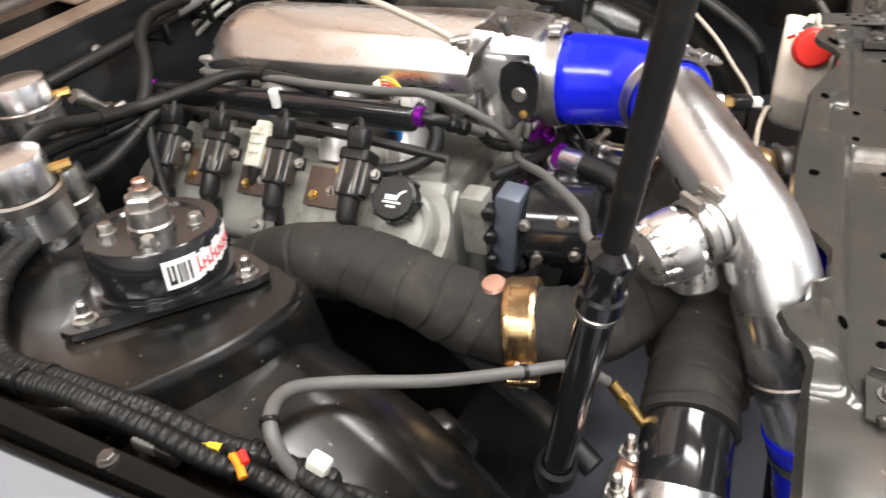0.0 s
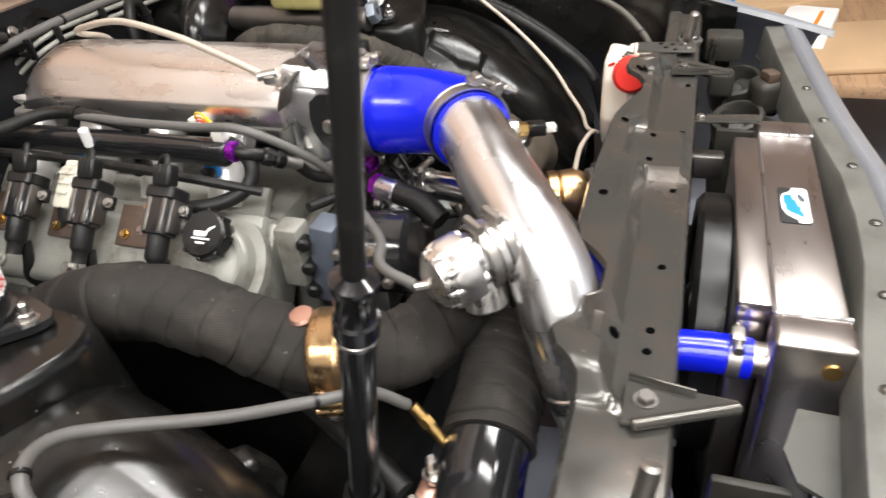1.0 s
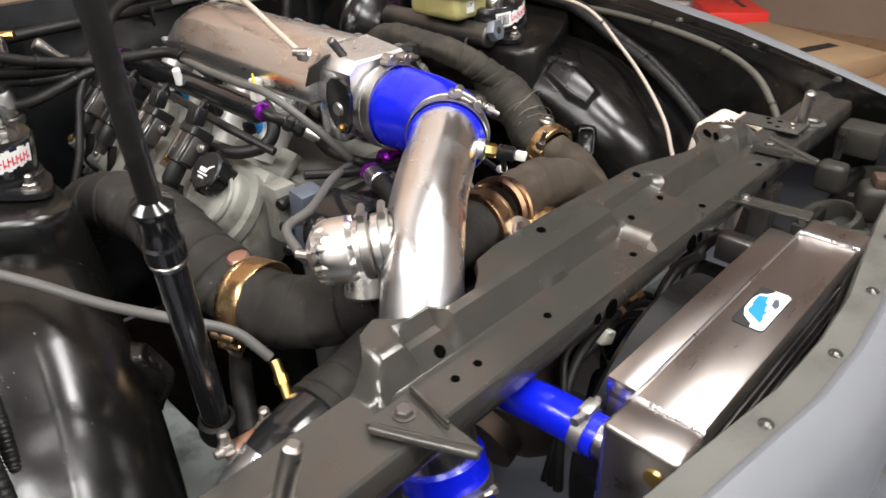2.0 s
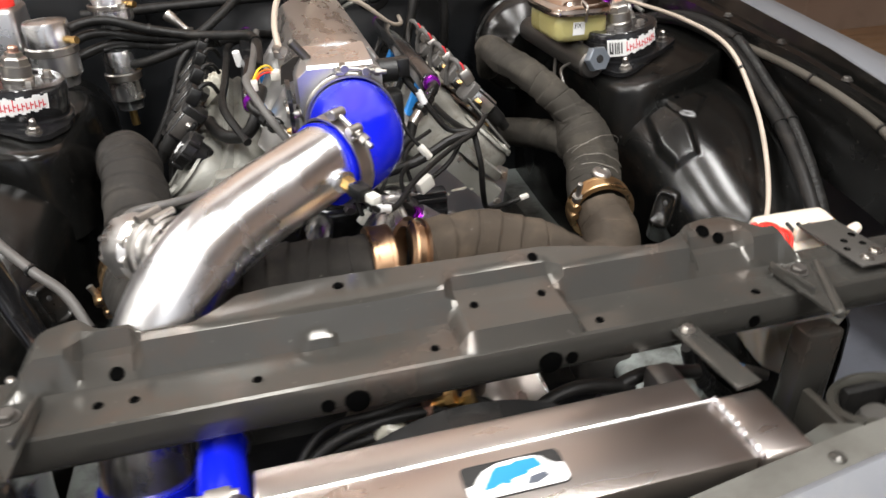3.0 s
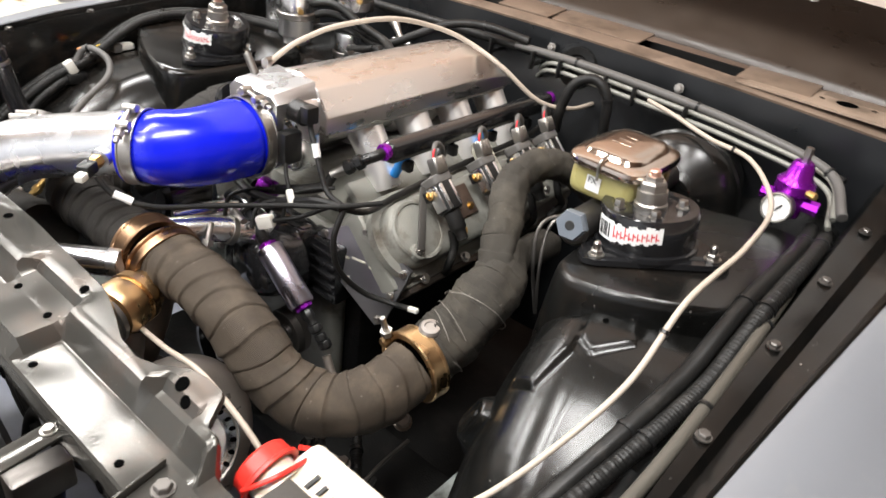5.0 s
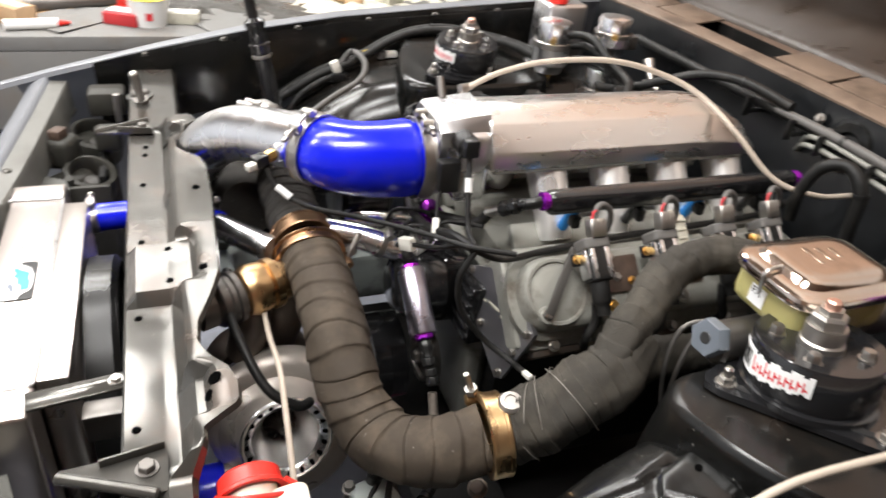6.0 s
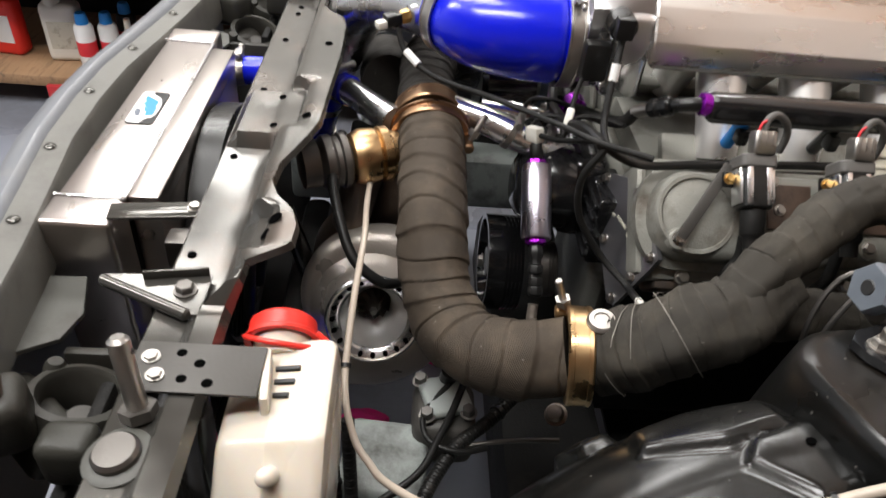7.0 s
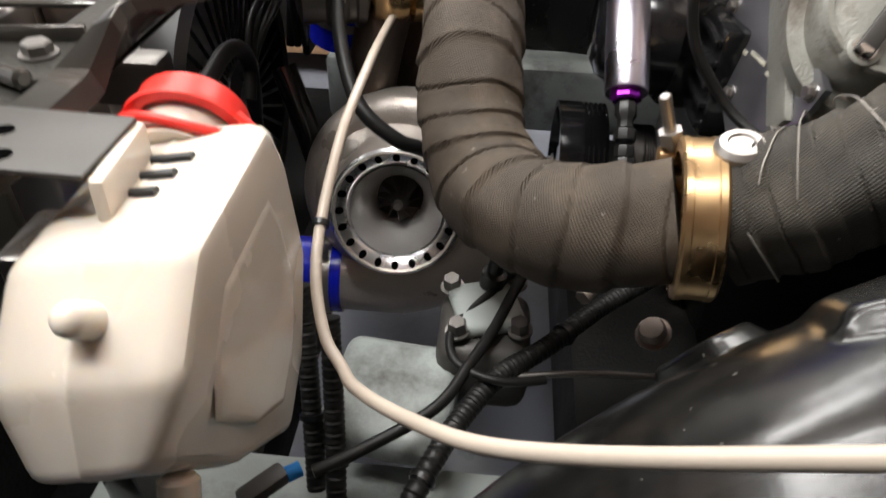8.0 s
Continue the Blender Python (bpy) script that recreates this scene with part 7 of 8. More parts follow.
# vacuum hose from the wastegate, looping down and along the driver's inner fender to the firewall
hose("vacuum_hose", [(0.026, 0.114, 0.806), (0.098, 0.113, 0.811), (0.174, 0.115, 0.819), (0.266, 0.110, 0.804), (0.344, 0.108, 0.765), (0.392, 0.121, 0.744), (0.418, 0.138, 0.740), (0.446, 0.152, 0.757), (0.483, 0.185, 0.783), (0.521, 0.226, 0.82), (0.555, 0.294, 0.873),
                     (0.579, 0.373, 0.927), (0.583, 0.466, 0.990), (0.590, 0.618, 1.004), (0.572, 0.763, 1.008), (0.504, 0.86, 1.024), (0.422, 0.896, 1.023), (0.34, 0.93, 1.030), (0.28, 0.96, 1.03)], 0.0038, BEIGE, "pale vacuum hose looping along the inner fender", "hose", ties=3)
hose("throttle_cable", [(-0.140, 0.446, 1.046), (-0.142, 0.480, 1.064), (-0.141, 0.520, 1.080), (-0.130, 0.588, 1.098), (-0.104, 0.69, 1.106), (-0.08, 0.78, 1.088), (-0.04, 0.83, 1.066), (0.03, 0.852, 1.035), (0.095, 0.895, 0.982), (0.13, 0.96, 0.965), (0.14, 1.03, 0.965)], 0.0045, BEIGE, "pale throttle cable arching over the manifold", "cable")
hose("wastegate_hose", [(-0.02, 0.072, 0.842), (0.030, 0.066, 0.833), (0.085, 0.071, 0.820), (0.152, 0.098, 0.776), (0.170, 0.133, 0.751), (0.158, 0.151, 0.737), (0.143, 0.157, 0.725)], 0.0066, RUBBER, "black wastegate boost hose")
for dz, dy in ((0.0, 0.0), (0.014, 0.006)):
    hose("steel_line", [(0.0, 1.035 + dy, 0.98 + dz), (0.03, 1.008 + dy, 1.004 + dz), (0.06, 1.0 + dy, 1.012 + dz), (0.10, 1.0 + dy, 1.014 + dz), (0.30, 0.985 + dy, 1.012 + dz), (0.45, 0.965 + dy, 1.01 + dz), (0.60, 0.93 + dy, 1.0 + dz), (0.64, 0.85 + dy, 0.97 + dz)], 0.0045, CAST, "bright steel fuel line clipped along the firewall", "pipe", group="steel lines")
hose("firewall_loom", [(-0.50, 1.02, 1.02), (-0.2, 1.018, 1.028), (0.1, 1.018, 1.032), (0.4, 1.01, 1.025), (0.62, 0.97, 1.0)], 0.010, RUBBER, "black wiring loom along the firewall", "cable")
for run in ([(-0.505, 0.825, 1.024), (-0.47, 0.85, 1.036), (-0.425, 0.862, 1.036), (-0.36, 0.866, 1.014), (-0.291, 0.868, 0.998), (-0.235, 0.83, 1.0), (-0.181, 0.788, 1.004), (-0.172, 0.72, 0.998), (-0.175, 0.64, 0.985)],
            [(-0.505, 0.832, 1.000), (-0.47, 0.86, 1.013), (-0.433, 0.873, 1.012), (-0.36, 0.880, 0.996), (-0.291, 0.880, 0.990), (-0.235, 0.905, 1.020), (-0.185, 0.950, 1.050), (-0.12, 0.99, 1.058), (-0.02, 1.01, 1.05)],
            [(-0.50, 0.85, 0.975), (-0.43, 0.885, 0.990), (-0.36, 0.888, 0.980), (-0.291, 0.874, 0.978), (-0.23, 0.90, 0.975), (-0.17, 0.97, 0.965), (-0.14, 1.03, 0.95)]):
    hose("breather_hose", run, 0.0088, RUBBER, "black rubber breather hose", "hose", group="breather hoses", ties=2)
hose("canister_hose", [(-0.415, 0.885, 0.948), (-0.38, 0.868, 0.955), (-0.335, 0.862, 0.968), (-0.291, 0.862, 0.980), (-0.25, 0.86, 0.985)], 0.0092, RUBBER, "short black rubber hose to the canister", ties=1)
hose("drain_hose", [(-0.296, 0.862, 0.975), (-0.318, 0.846, 0.95), (-0.335, 0.832, 0.91), (-0.36, 0.81, 0.86), (-0.40, 0.79, 0.80)], 0.0065, RUBBER, "thin black rubber drain hose")
for k in range(2):
    hose("fender_loom", [(0.615 + 0.022 * k, 0.90, 0.94), (0.632 + 0.02 * k, 0.72, 0.981 + 0.004 * k), (0.628 + 0.022 * k, 0.56, 0.980 + 0.004 * k), (0.624 + 0.022 * k, 0.485, 0.960), (0.618 + 0.022 * k, 0.42, 0.93), (0.600 + 0.02 * k, 0.32, 0.895), (0.575 + 0.015 * k, 0.22, 0.845), (0.555 + 0.01 * k, 0.15, 0.79), (0.55, 0.12, 0.70)], 0.0105, RUBBER,
         "black corrugated wiring loom along the inner fender", "cable", relief=loom_relief if k else None, group="fender looms", ties=4)
hose("fender_hose", [(0.655, 0.62, 0.975), (0.660, 0.40, 0.965), (0.655, 0.22, 0.94), (0.635, 0.12, 0.91), (0.60, 0.06, 0.87), (0.575, 0.02, 0.82)], 0.0068, DULLHOSE, "dull brown-grey hose under the fender lip", ties=4)
hose("sensor_hose", [(-0.655, 0.33, 0.80), (-0.662, 0.375, 0.90), (-0.652, 0.40, 0.945), (-0.61, 0.42, 0.935), (-0.57, 0.40, 0.912), (-0.52, 0.325, 0.890), (-0.47, 0.265, 0.872), (-0.43, 0.228, 0.852), (-0.408, 0.200, 0.818)], 0.0062, GREYHOSE, "grey rubber hose to a brass fitting", ties=2)
b = rod(new_bm(), (-0.406, 0.196, 0.815), (-0.411, 0.176, 0.795), 0.0062, seg=12)
lathe(b, [(0, 0), (0.0080, 0), (0.0080, 0.010), (0, 0.010)], (-0.409, 0.184, 0.803), (-0.24, -0.68, -0.69), 6)
rod(b, (-0.411, 0.176, 0.795), (-0.417, 0.155, 0.774), 0.0058, seg=12)
solo("brass_fitting", b, BRASS, "brass hose barb fitting", "fitting")
for k in range(2):
    d = 0.019 * k
    hose("fender_loom", [(-0.53, 0.800 + d, 0.965), (-0.595, 0.765 + d, 0.972), (-0.645 - d * 0.7, 0.712 + d * 0.6, 0.977), (-0.688 - d * 0.7, 0.640, 0.980 + d * 0.1), (-0.688 - d * 0.5, 0.555, 0.976 + d * 0.1), (-0.678 - d * 0.7, 0.492, 0.958), (-0.670 - d * 0.8, 0.44, 0.932), (-0.658 - d, 0.395, 0.915), (-0.662 - d, 0.335, 0.892), (-0.672 - d, 0.27, 0.85), (-0.68, 0.20, 0.80)], 0.0092, RUBBER,
         "black corrugated wiring loom along the inner fender", "cable", relief=loom_relief, group="fender looms", ties=4)
hose("low_loom", [(0.20, 0.37, 0.645), (0.238, 0.32, 0.638), (0.287, 0.273, 0.635), (0.321, 0.236, 0.635), (0.368, 0.207, 0.635), (0.408, 0.189, 0.632), (0.440, 0.176, 0.62), (0.475, 0.165, 0.58)], 0.0082, RUBBER, "black corrugated loom low on the frame", "cable", relief=loom_relief, ties=2)
hose("sensor_lead", [(0.215, 0.262, 0.675), (0.250, 0.244, 0.660), (0.287, 0.229, 0.651), (0.325, 0.212, 0.650), (0.368, 0.190, 0.648), (0.405, 0.142, 0.642), (0.424, 0.113, 0.640)], 0.0046, RUBBER, "thin black sensor lead", "wire")
hose("looped_lead", [(0.222, 0.250, 0.668), (0.245, 0.228, 0.656), (0.266, 0.210, 0.650), (0.291, 0.195, 0.649), (0.321, 0.199, 0.648), (0.336, 0.222, 0.648), (0.336, 0.245, 0.645), (0.325, 0.27, 0.638)], 0.0036, RUBBER, "thin black looped lead", "wire")
hose("thin_pipe", [(0.32, 0.235, 0.628), (0.314, 0.263, 0.63), (0.308, 0.31, 0.631), (0.305, 0.36, 0.630)], 0.003, DARKSTEEL, "thin dark steel pipe", "pipe")
p = thing("lead_plug", (0.436, 0.086, 0.635), "grey lead plug with a blue seal", "connector")
part("shell", box(new_bm(), (0.438, 0.083, 0.640), (0.014, 0.034, 0.012), 0.003, Matrix.Rotation(-0.85, 3, "Z").inverted()), BRACKET, p)
part("seal", rod(new_bm(), (0.428, 0.096, 0.640), (0.422, 0.104, 0.640), 0.0055, seg=14), LOGOBLUE, p)


# ---------------------------------------------------------------- workshop round the car
def workbench():
    t = thing("workbench", (-1.85, -0.3, 0), "wooden workbench with a paint-splashed front board and a lower shelf", "workbench")
    part("worktop", box(new_bm(), (-1.86, -0.3, 0.70), (0.74, 4.2, 0.045), 0.006), BENCHTOP, t)
    ap = part("front_board", box(new_bm(), (-1.505, -0.3, 0.555), (0.025, 4.2, 0.245), 0.004), BENCHTOP, t, "pale board with paint splashes")
    splash = mat("blue_paint_splash", (0.01, 0.16, 0.42), 0.6)
    for name, material, cy, cz, w, h in (("red_splash", REDPAINT, -0.72, 0.475, 0.44, 0.070), ("blue_splash", splash, -0.66, 0.565, 0.30, 0.060), ("dark_splash", INK, -0.98, 0.555, 0.12, 0.022), ("dark_splash", INK, -1.10, 0.47, 0.10, 0.03),
                                        ("blue_splash", splash, 0.25, 0.50, 0.10, 0.05)):
        rim = []
        for k in range(30):
            a = 2 * math.pi * k / 30
            r = 1 + 0.35 * noise.noise(Vector((math.cos(a) * 1.8, math.sin(a) * 1.8, cy * 7)))
            rim.append((cy + w / 2 * r * math.copysign(abs(math.cos(a)) ** 0.7, math.cos(a)), cz + h / 2 * r * math.copysign(abs(math.sin(a)) ** 0.7, math.sin(a))))
        m = Matrix.Translation((-1.4925, 0, 0)) @ Matrix(((0, 0, 1, 0), (1, 0, 0, 0), (0, 1, 0, 0), (0, 0, 0, 1)))
        part(name, prism(new_bm(), rim, 0.002, m), material, ap)
    part("lower_shelf", box(new_bm(), (-1.80, -0.3, 0.105), (0.60, 4.2, 0.04), 0.005), WOOD, t)
    part("back_panel", box(new_bm(), (-2.2, -0.3, 0.35), (0.02, 4.2, 0.66), 0.003), DUSTYSHADE, t)
    for y in (-2.3, -0.3, 1.7):
        for x in (-1.56, -2.15):
            part("leg", box(new_bm(), (x, y, 0.34), (0.07, 0.07, 0.68), 0.006), WOOD, t)


workbench()


def spray_can(m, material, capm):
    t = thing("spray_can", (0, 0, 0), "spray can with a coloured cap on the bench shelf", "spray can", "spray cans", local=m)
    part("can", lathe(new_bm(), [(0, 0), (0.031, 0), (0.033, 0.004), (0.033, 0.145), (0.028, 0.158), (0.02, 0.163), (0, 0.163)], (0, 0, 0), (0, 0, 1), 24), material, t)
    part("cap", lathe(new_bm(), [(0, 0.20), (0.016, 0.20), (0.020, 0.19), (0.022, 0.158)], (0, 0, 0), (0, 0, 1), 20), capm, t)
    part("band", lathe(new_bm(), [(0.0333, 0.05), (0.0336, 0.052), (0.0336, 0.10), (0.0333, 0.102)], (0, 0, 0), (0, 0, 1), 24), REDINK, t)
    return t


def jug(m, material, label):
    t = thing("oil_jug", (0, 0, 0), label, "jug", "oil jugs", local=m)
    part("body", box(new_bm(), (0, 0, 0.105), (0.075, 0.13, 0.21), 0.02, seg=3), material, t)
    part("neck", lathe(new_bm(), [(0.035, 0.20), (0.02, 0.235), (0.018, 0.25), (0, 0.25)], (0, -0.02, 0), (0, 0, 1), 20), material, t)
    part("cap", lathe(new_bm(), [(0.020, 0.24), (0.020, 0.268), (0, 0.27)], (0, -0.02, 0), (0, 0, 1), 18), PLASTIC, t)
    part("label", box(new_bm(), (0.0382, 0, 0.10), (0.001, 0.09, 0.10), 0), WHITE if material is RED else GREYPLASTIC, t)
    return t


SZ = 0.125
jug(pose(-1.66, -1.08, SZ, 0, 0, 8), WHITEPLASTIC, "white plastic oil jug on the lower shelf")
jug(pose(-1.68, -1.30, SZ, 0, 0, -6), RED, "red plastic oil jug on the lower shelf")
for k, (x, y, a, bm_, cm) in enumerate(((-1.60, -0.985, 0, WHITE, LOGOBLUE), (-1.62, -0.91, 20, WHITE, LOGOBLUE), (-1.72, -0.88, 40, INK, LOGOBLUE), (-1.62, -0.66, 10, WHITE, RED), (-1.72, -0.60, 70, STEEL, PLASTIC), (-1.60, -0.54, 0, WHITE, WHITEPLASTIC))):
    spray_can(pose(x, y, SZ, 0, 0, a), bm_, cm)
b = lathe(new_bm(), [(0, 0), (0.040, 0), (0.042, 0.005), (0.042, 0.10), (0.030, 0.125), (0.012, 0.15), (0.010, 0.19), (0, 0.19)], (-1.60, -0.83, SZ), (0, 0, 1), 24)
solo("squeeze_bottle", b, TANK, "milky squeeze bottle with a spout", "bottle")
b = box(new_bm(), (-1.47, -1.02, 0.03), (0.02, 0.16, 0.16), 0.006)
solo("red_rag", b, REDPAINT, "red rag hanging under the shelf", "rag")


def bench_clutter():
    z = 0.7226
    t = thing("paint_cup", (-1.62, -0.02, z), "white cup with yellow paint inside", "cup")
    part("cup", lathe(new_bm(), [(0, 0), (0.05, 0), (0.065, 0.085), (0.068, 0.087), (0.063, 0.085), (0.048, 0.006)], (-1.62, -0.02, z), (0, 0, 1), 28), WHITE, t)
    part("paint", lathe(new_bm(), [(0, 0.070), (0.060, 0.070)], (-1.62, -0.02, z), (0, 0, 1), 28), YELLOW, t)
    part("text_bar", box(new_bm(), (-1.563, -0.02, z + 0.04), (0.002, 0.02, 0.03), 0), REDINK, t)
    g = thing("bar_clamp", (-1.72, -0.22, z), "red and grey bar clamp lying on the bench", "clamp")
    part("bar", rod(new_bm(), (-1.66, -0.50, z + 0.03), (-1.80, -0.12, z + 0.03), 0.022, seg=14), DARKSTEEL, g)
    for y in (-0.52, -0.10):
        part("jaw", box(new_bm(), (-1.66 - (y + 0.52) * 0.35, y, z + 0.035), (0.06, 0.05, 0.07), 0.01), RED, g)
    random.seed(4)
    for k in range(16):                                  # crumpled sheets and rags
        x, y = -1.62 - 0.5 * random.random(), -1.3 + 2.6 * random.random()
        sx, sy, turn = 0.09 + 0.10 * random.random(), 0.11 + 0.12 * random.random(), random.random() * 3
        rows = []
        for i in range(11):
            row = []
            for j in range(11):
                u, w = (i / 10 - 0.5) * sx * 2, (j / 10 - 0.5) * sy * 2
                h = 0.012 + 0.045 * abs(noise.noise(Vector((u * 14 + k * 5, w * 14, k))))
                row.append((x + u * math.cos(turn) - w * math.sin(turn), y + u * math.sin(turn) + w * math.cos(turn), z + h * (0.3 + 0.7 * (1 - max(abs(i - 5), abs(j - 5)) / 5))))
            rows.append(row)
        solo("crumpled_sheet", thicken(loft(new_bm(), rows), 0.002), (GREYPLASTIC, GREYHOSE, CARD, GREYPLASTIC, GREYPAINT, BENCHTOP)[k % 6], "crumpled sheet of paper or cloth on the bench", "paper", "crumpled sheets")
    for k in range(9):
        x, y = -1.62 - 0.45 * random.random(), -1.1 + 2.4 * random.random()
        c = thing("small_carton", (x, y, z), "small worn carton lying on the bench", "box", "small cartons")
        h = 0.03 + 0.03 * random.random()
        m = Matrix.Rotation(random.random() * 3, 3, "Z")
        w, d = 0.05 + 0.05 * random.random(), 0.08 + 0.06 * random.random()
        part("body", box(new_bm(), (x, y, z + h / 2), (w, d, h), 0.004, m), (CARD, GREYPLASTIC, INK, REDPAINT)[k % 4], c)
        part("flap", box(new_bm(), (x, y, z + h + 0.001), (w * 0.5, d * 0.96, 0.002), 0.0005, m), (GREYPLASTIC, WHITE)[k % 2], c)
    coil = [(-2.15 + 0.30 * k / 40, 0.52 + 0.2 * k / 40 + 0.02 * math.sin(k * 0.9), z + 0.034 + 0.008 * math.cos(k * 0.9)) for k in range(41)]
    solo("thick_rope", sweep(new_bm(), coil, 0.032, 14, 0.008, rfun=lambda s_, a_, t_: 0.006 * math.sin(s_ * 160 + a_ * 2)), CARD, "thick twisted brown rope on the bench", "rope")
    t = thing("paint_tin", (-2.12, 0.78, z), "white paint tin with a yellow band", "tin")
    part("tin", lathe(new_bm(), [(0, 0), (0.052, 0), (0.054, 0.004), (0.054, 0.10), (0.050, 0.104), (0, 0.100)], (-2.12, 0.78, z), (0, 0, 1), 28), WHITE, t)
    part("band", lathe(new_bm(), [(0.0543, 0.02), (0.0548, 0.022), (0.0548, 0.045), (0.0543, 0.047)], (-2.12, 0.78, z), (0, 0, 1), 28), YELLOW, t)
    s = thing("sealant_tube", (-1.57, -0.28, z), "white sealant tube with a red nozzle", "tube")
    part("tube", rod(new_bm(), (-1.55, -0.42, z + 0.016), (-1.57, -0.28, z + 0.016), 0.016, seg=14), WHITE, s)
    part("nozzle", rod(new_bm(), (-1.57, -0.28, z + 0.016), (-1.575, -0.245, z + 0.016), 0.010, 0.004, 12), RED, s)


bench_clutter()


def side_table():
    t = thing("low_table", (2.0, 0.1, 0), "low wooden table strewn with cardboard", "table")
    part("top", box(new_bm(), (2.05, 0.1, 0.47), (1.5, 4.2, 0.04), 0.006), WOOD, t)
    for x in (1.38, 2.7):
        for y in (-1.9, 2.1):
            part("leg", box(new_bm(), (x, y, 0.225), (0.07, 0.07, 0.45), 0.005), WOOD, t)
    for k, (x, y, sx, sy, a, h, material, label) in enumerate(((1.62, -0.62, 0.42, 0.50, 12, 0.02, CARD, "flattened brown cardboard box sheet"), (1.72, -0.40, 0.34, 0.16, -14, 0.05, WHITE, "white mailing box with an orange stripe"),
                                                            (1.50, -0.75, 0.50, 0.13, 62, 0.012, WHITEPLASTIC, "clear plastic bag with printed marks"), (2.10, -0.25, 0.5, 0.4, 30, 0.06, CARD, "shallow open brown cardboard tray"),
                                                            (2.15, 0.6, 0.5, 0.6, -20, 0.08, CARD, "closed brown cardboard parcel box"), (2.3, 1.3, 0.4, 0.4, 15, 0.10, WHITE, "plain white cardboard carton box"), (1.95, -0.05, 0.2, 0.24, 5, 0.09, LOGOBLUE, "small blue plastic storage tub"), (2.5, 0.95, 0.3, 0.25, 40, 0.12, RED, "closed red metal tool box"))):
        g = thing("carton", (x, y, 0.49), label, "box", "cartons")
        m = Matrix.Rotation(radians(a), 3, "Z")
        part("body", box(new_bm(), (x, y, 0.491 + h / 2), (sx, sy, h), min(0.006, h / 3), m), material, g)
        part("print_bar", box(new_bm(), Vector((x, y, 0.4915 + h)) + m @ Vector((sx * 0.1, -sy * 0.2, 0)), (sx * 0.5, sy * 0.08, 0.001), 0, m), ORANGE if k == 1 else INK if k != 2 else LOGOBLUE, g)


side_table()


def headlamp_bucket(s):
    c = Vector((side(s, 0.50), -0.14, 0.72))
    t = thing("headlamp_bucket", c - Vector((0, 0, 0.25)), "dull grey cast headlamp bucket bracket", "headlamp bracket", "headlamp buckets")
    # plate coloured near-black for the shade inside the hollow
    part("back_plate", box(new_bm(), c + Vector((0, 0.03, -0.05)), (0.26, 0.014, 0.24), 0.005), DUSTYSHADE, t)
    rim = [(0.246, -0.172), (0.300, -0.156), (0.335, -0.165), (0.354, -0.198), (0.40, -0.222), (0.66, -0.165), (0.66, -0.215), (0.45, -0.246), (0.25, -0.262)]
    part("top_plate", prism(new_bm(), [(side(s, x), y) for x, y in (rim if s < 0 else rim[::-1])], 0.005, Matrix.Translation((0, 0, 0.800))), CLOSING, t, "dull grey closing panel")
    for dx, dz, r0 in ((-0.105, 0.0, 0.046), (0.085, -0.01, 0.052)):
        cc = Vector((side(s, 0.50 + dx), -0.135, 0.768 + dz))
        tilt = Vector((s * -0.25, 0.22, 0.94))
        r = part("ring", lathe(new_bm(), [(r0 * 0.70, -0.02), (r0 * 0.72, 0.022), (r0 * 0.80, 0.028), (r0 * 0.95, 0.026), (r0, 0.018), (r0 * 1.05, -0.02), (r0 * 0.70, -0.02)], cc, tilt, 36), BUCKET, t)
        part("shoulder", box(new_bm(), cc + Vector((s * 0.004, -0.042, -0.012)), (0.105, 0.045, 0.052), 0.012, frame_to(tilt).to_3x3(), seg=3), BUCKET, r)
        part("motor_dome", lathe(new_bm(), [(0, 0.012), (r0 * 0.28, 0.010), (r0 * 0.46, 0.0), (r0 * 0.50, -0.03), (0, -0.03)], cc + Vector((s * 0.004, 0.004, -0.006)), tilt, 24), BRACKET, r)
        part("lug", lathe(new_bm(), [(0, 0.012), (0.007, 0.012), (0.010, 0.006), (0.012, -0.02)], cc + Vector((s * -0.036, -0.030, 0.018)), tilt, 16), BUCKET, r)
    part("gear_case", box(new_bm(), (side(s, 0.435), -0.178, 0.815), (0.055, 0.060, 0.060), 0.014, Matrix.Rotation(s * 0.4, 3, "Z"), seg=3), BUCKET, t)
    part("gear_knob", box(new_bm(), (side(s, 0.430), -0.176, 0.850), (0.030, 0.024, 0.022), 0.005, Matrix.Rotation(s * 0.5, 3, "Z")), RUSTY, t)
    part("block", box(new_bm(), (side(s, 0.60), -0.10, 0.845), (0.06, 0.07, 0.05), 0.008), BUCKET, t)
    part("block", box(new_bm(), (side(s, 0.47), -0.098, 0.82), (0.035, 0.045, 0.05), 0.010, seg=3), BUCKET, t)
    part("adjuster", rod(new_bm(), (side(s, 0.55), -0.08, 0.82), (side(s, 0.55), -0.08, 0.875), 0.006, seg=12), STEEL, t)
    part("wall", box(new_bm(), (side(s, 0.335), -0.13, 0.69), (0.010, 0.07, 0.20), 0.003), BUCKET, t)


headlamp_bucket(1), headlamp_bucket(-1)


# ---------------------------------------------------------------- engine wiring and small hoses
def wire(name, pts, r, label, material=None, tip=None, tip_material=None, category="wire", group=""):
    """A lead with, at its end, a small plug."""
    path = smooth_path(pts, 0.005)
    t = thing(name, path[0], label, category, group)
    part("sleeve", sweep(new_bm(), path, r, 10, smooth=False), material or RUBBER, t)
    if tip:
        d = (path[-1] - path[-4]).normalized()
        part("plug", box(new_bm(), path[-1] + d * tip[2] * 0.4, tip, min(tip) * 0.25, frame_to(d).to_3x3()), tip_material or WHITEPLASTIC, t)
    return t


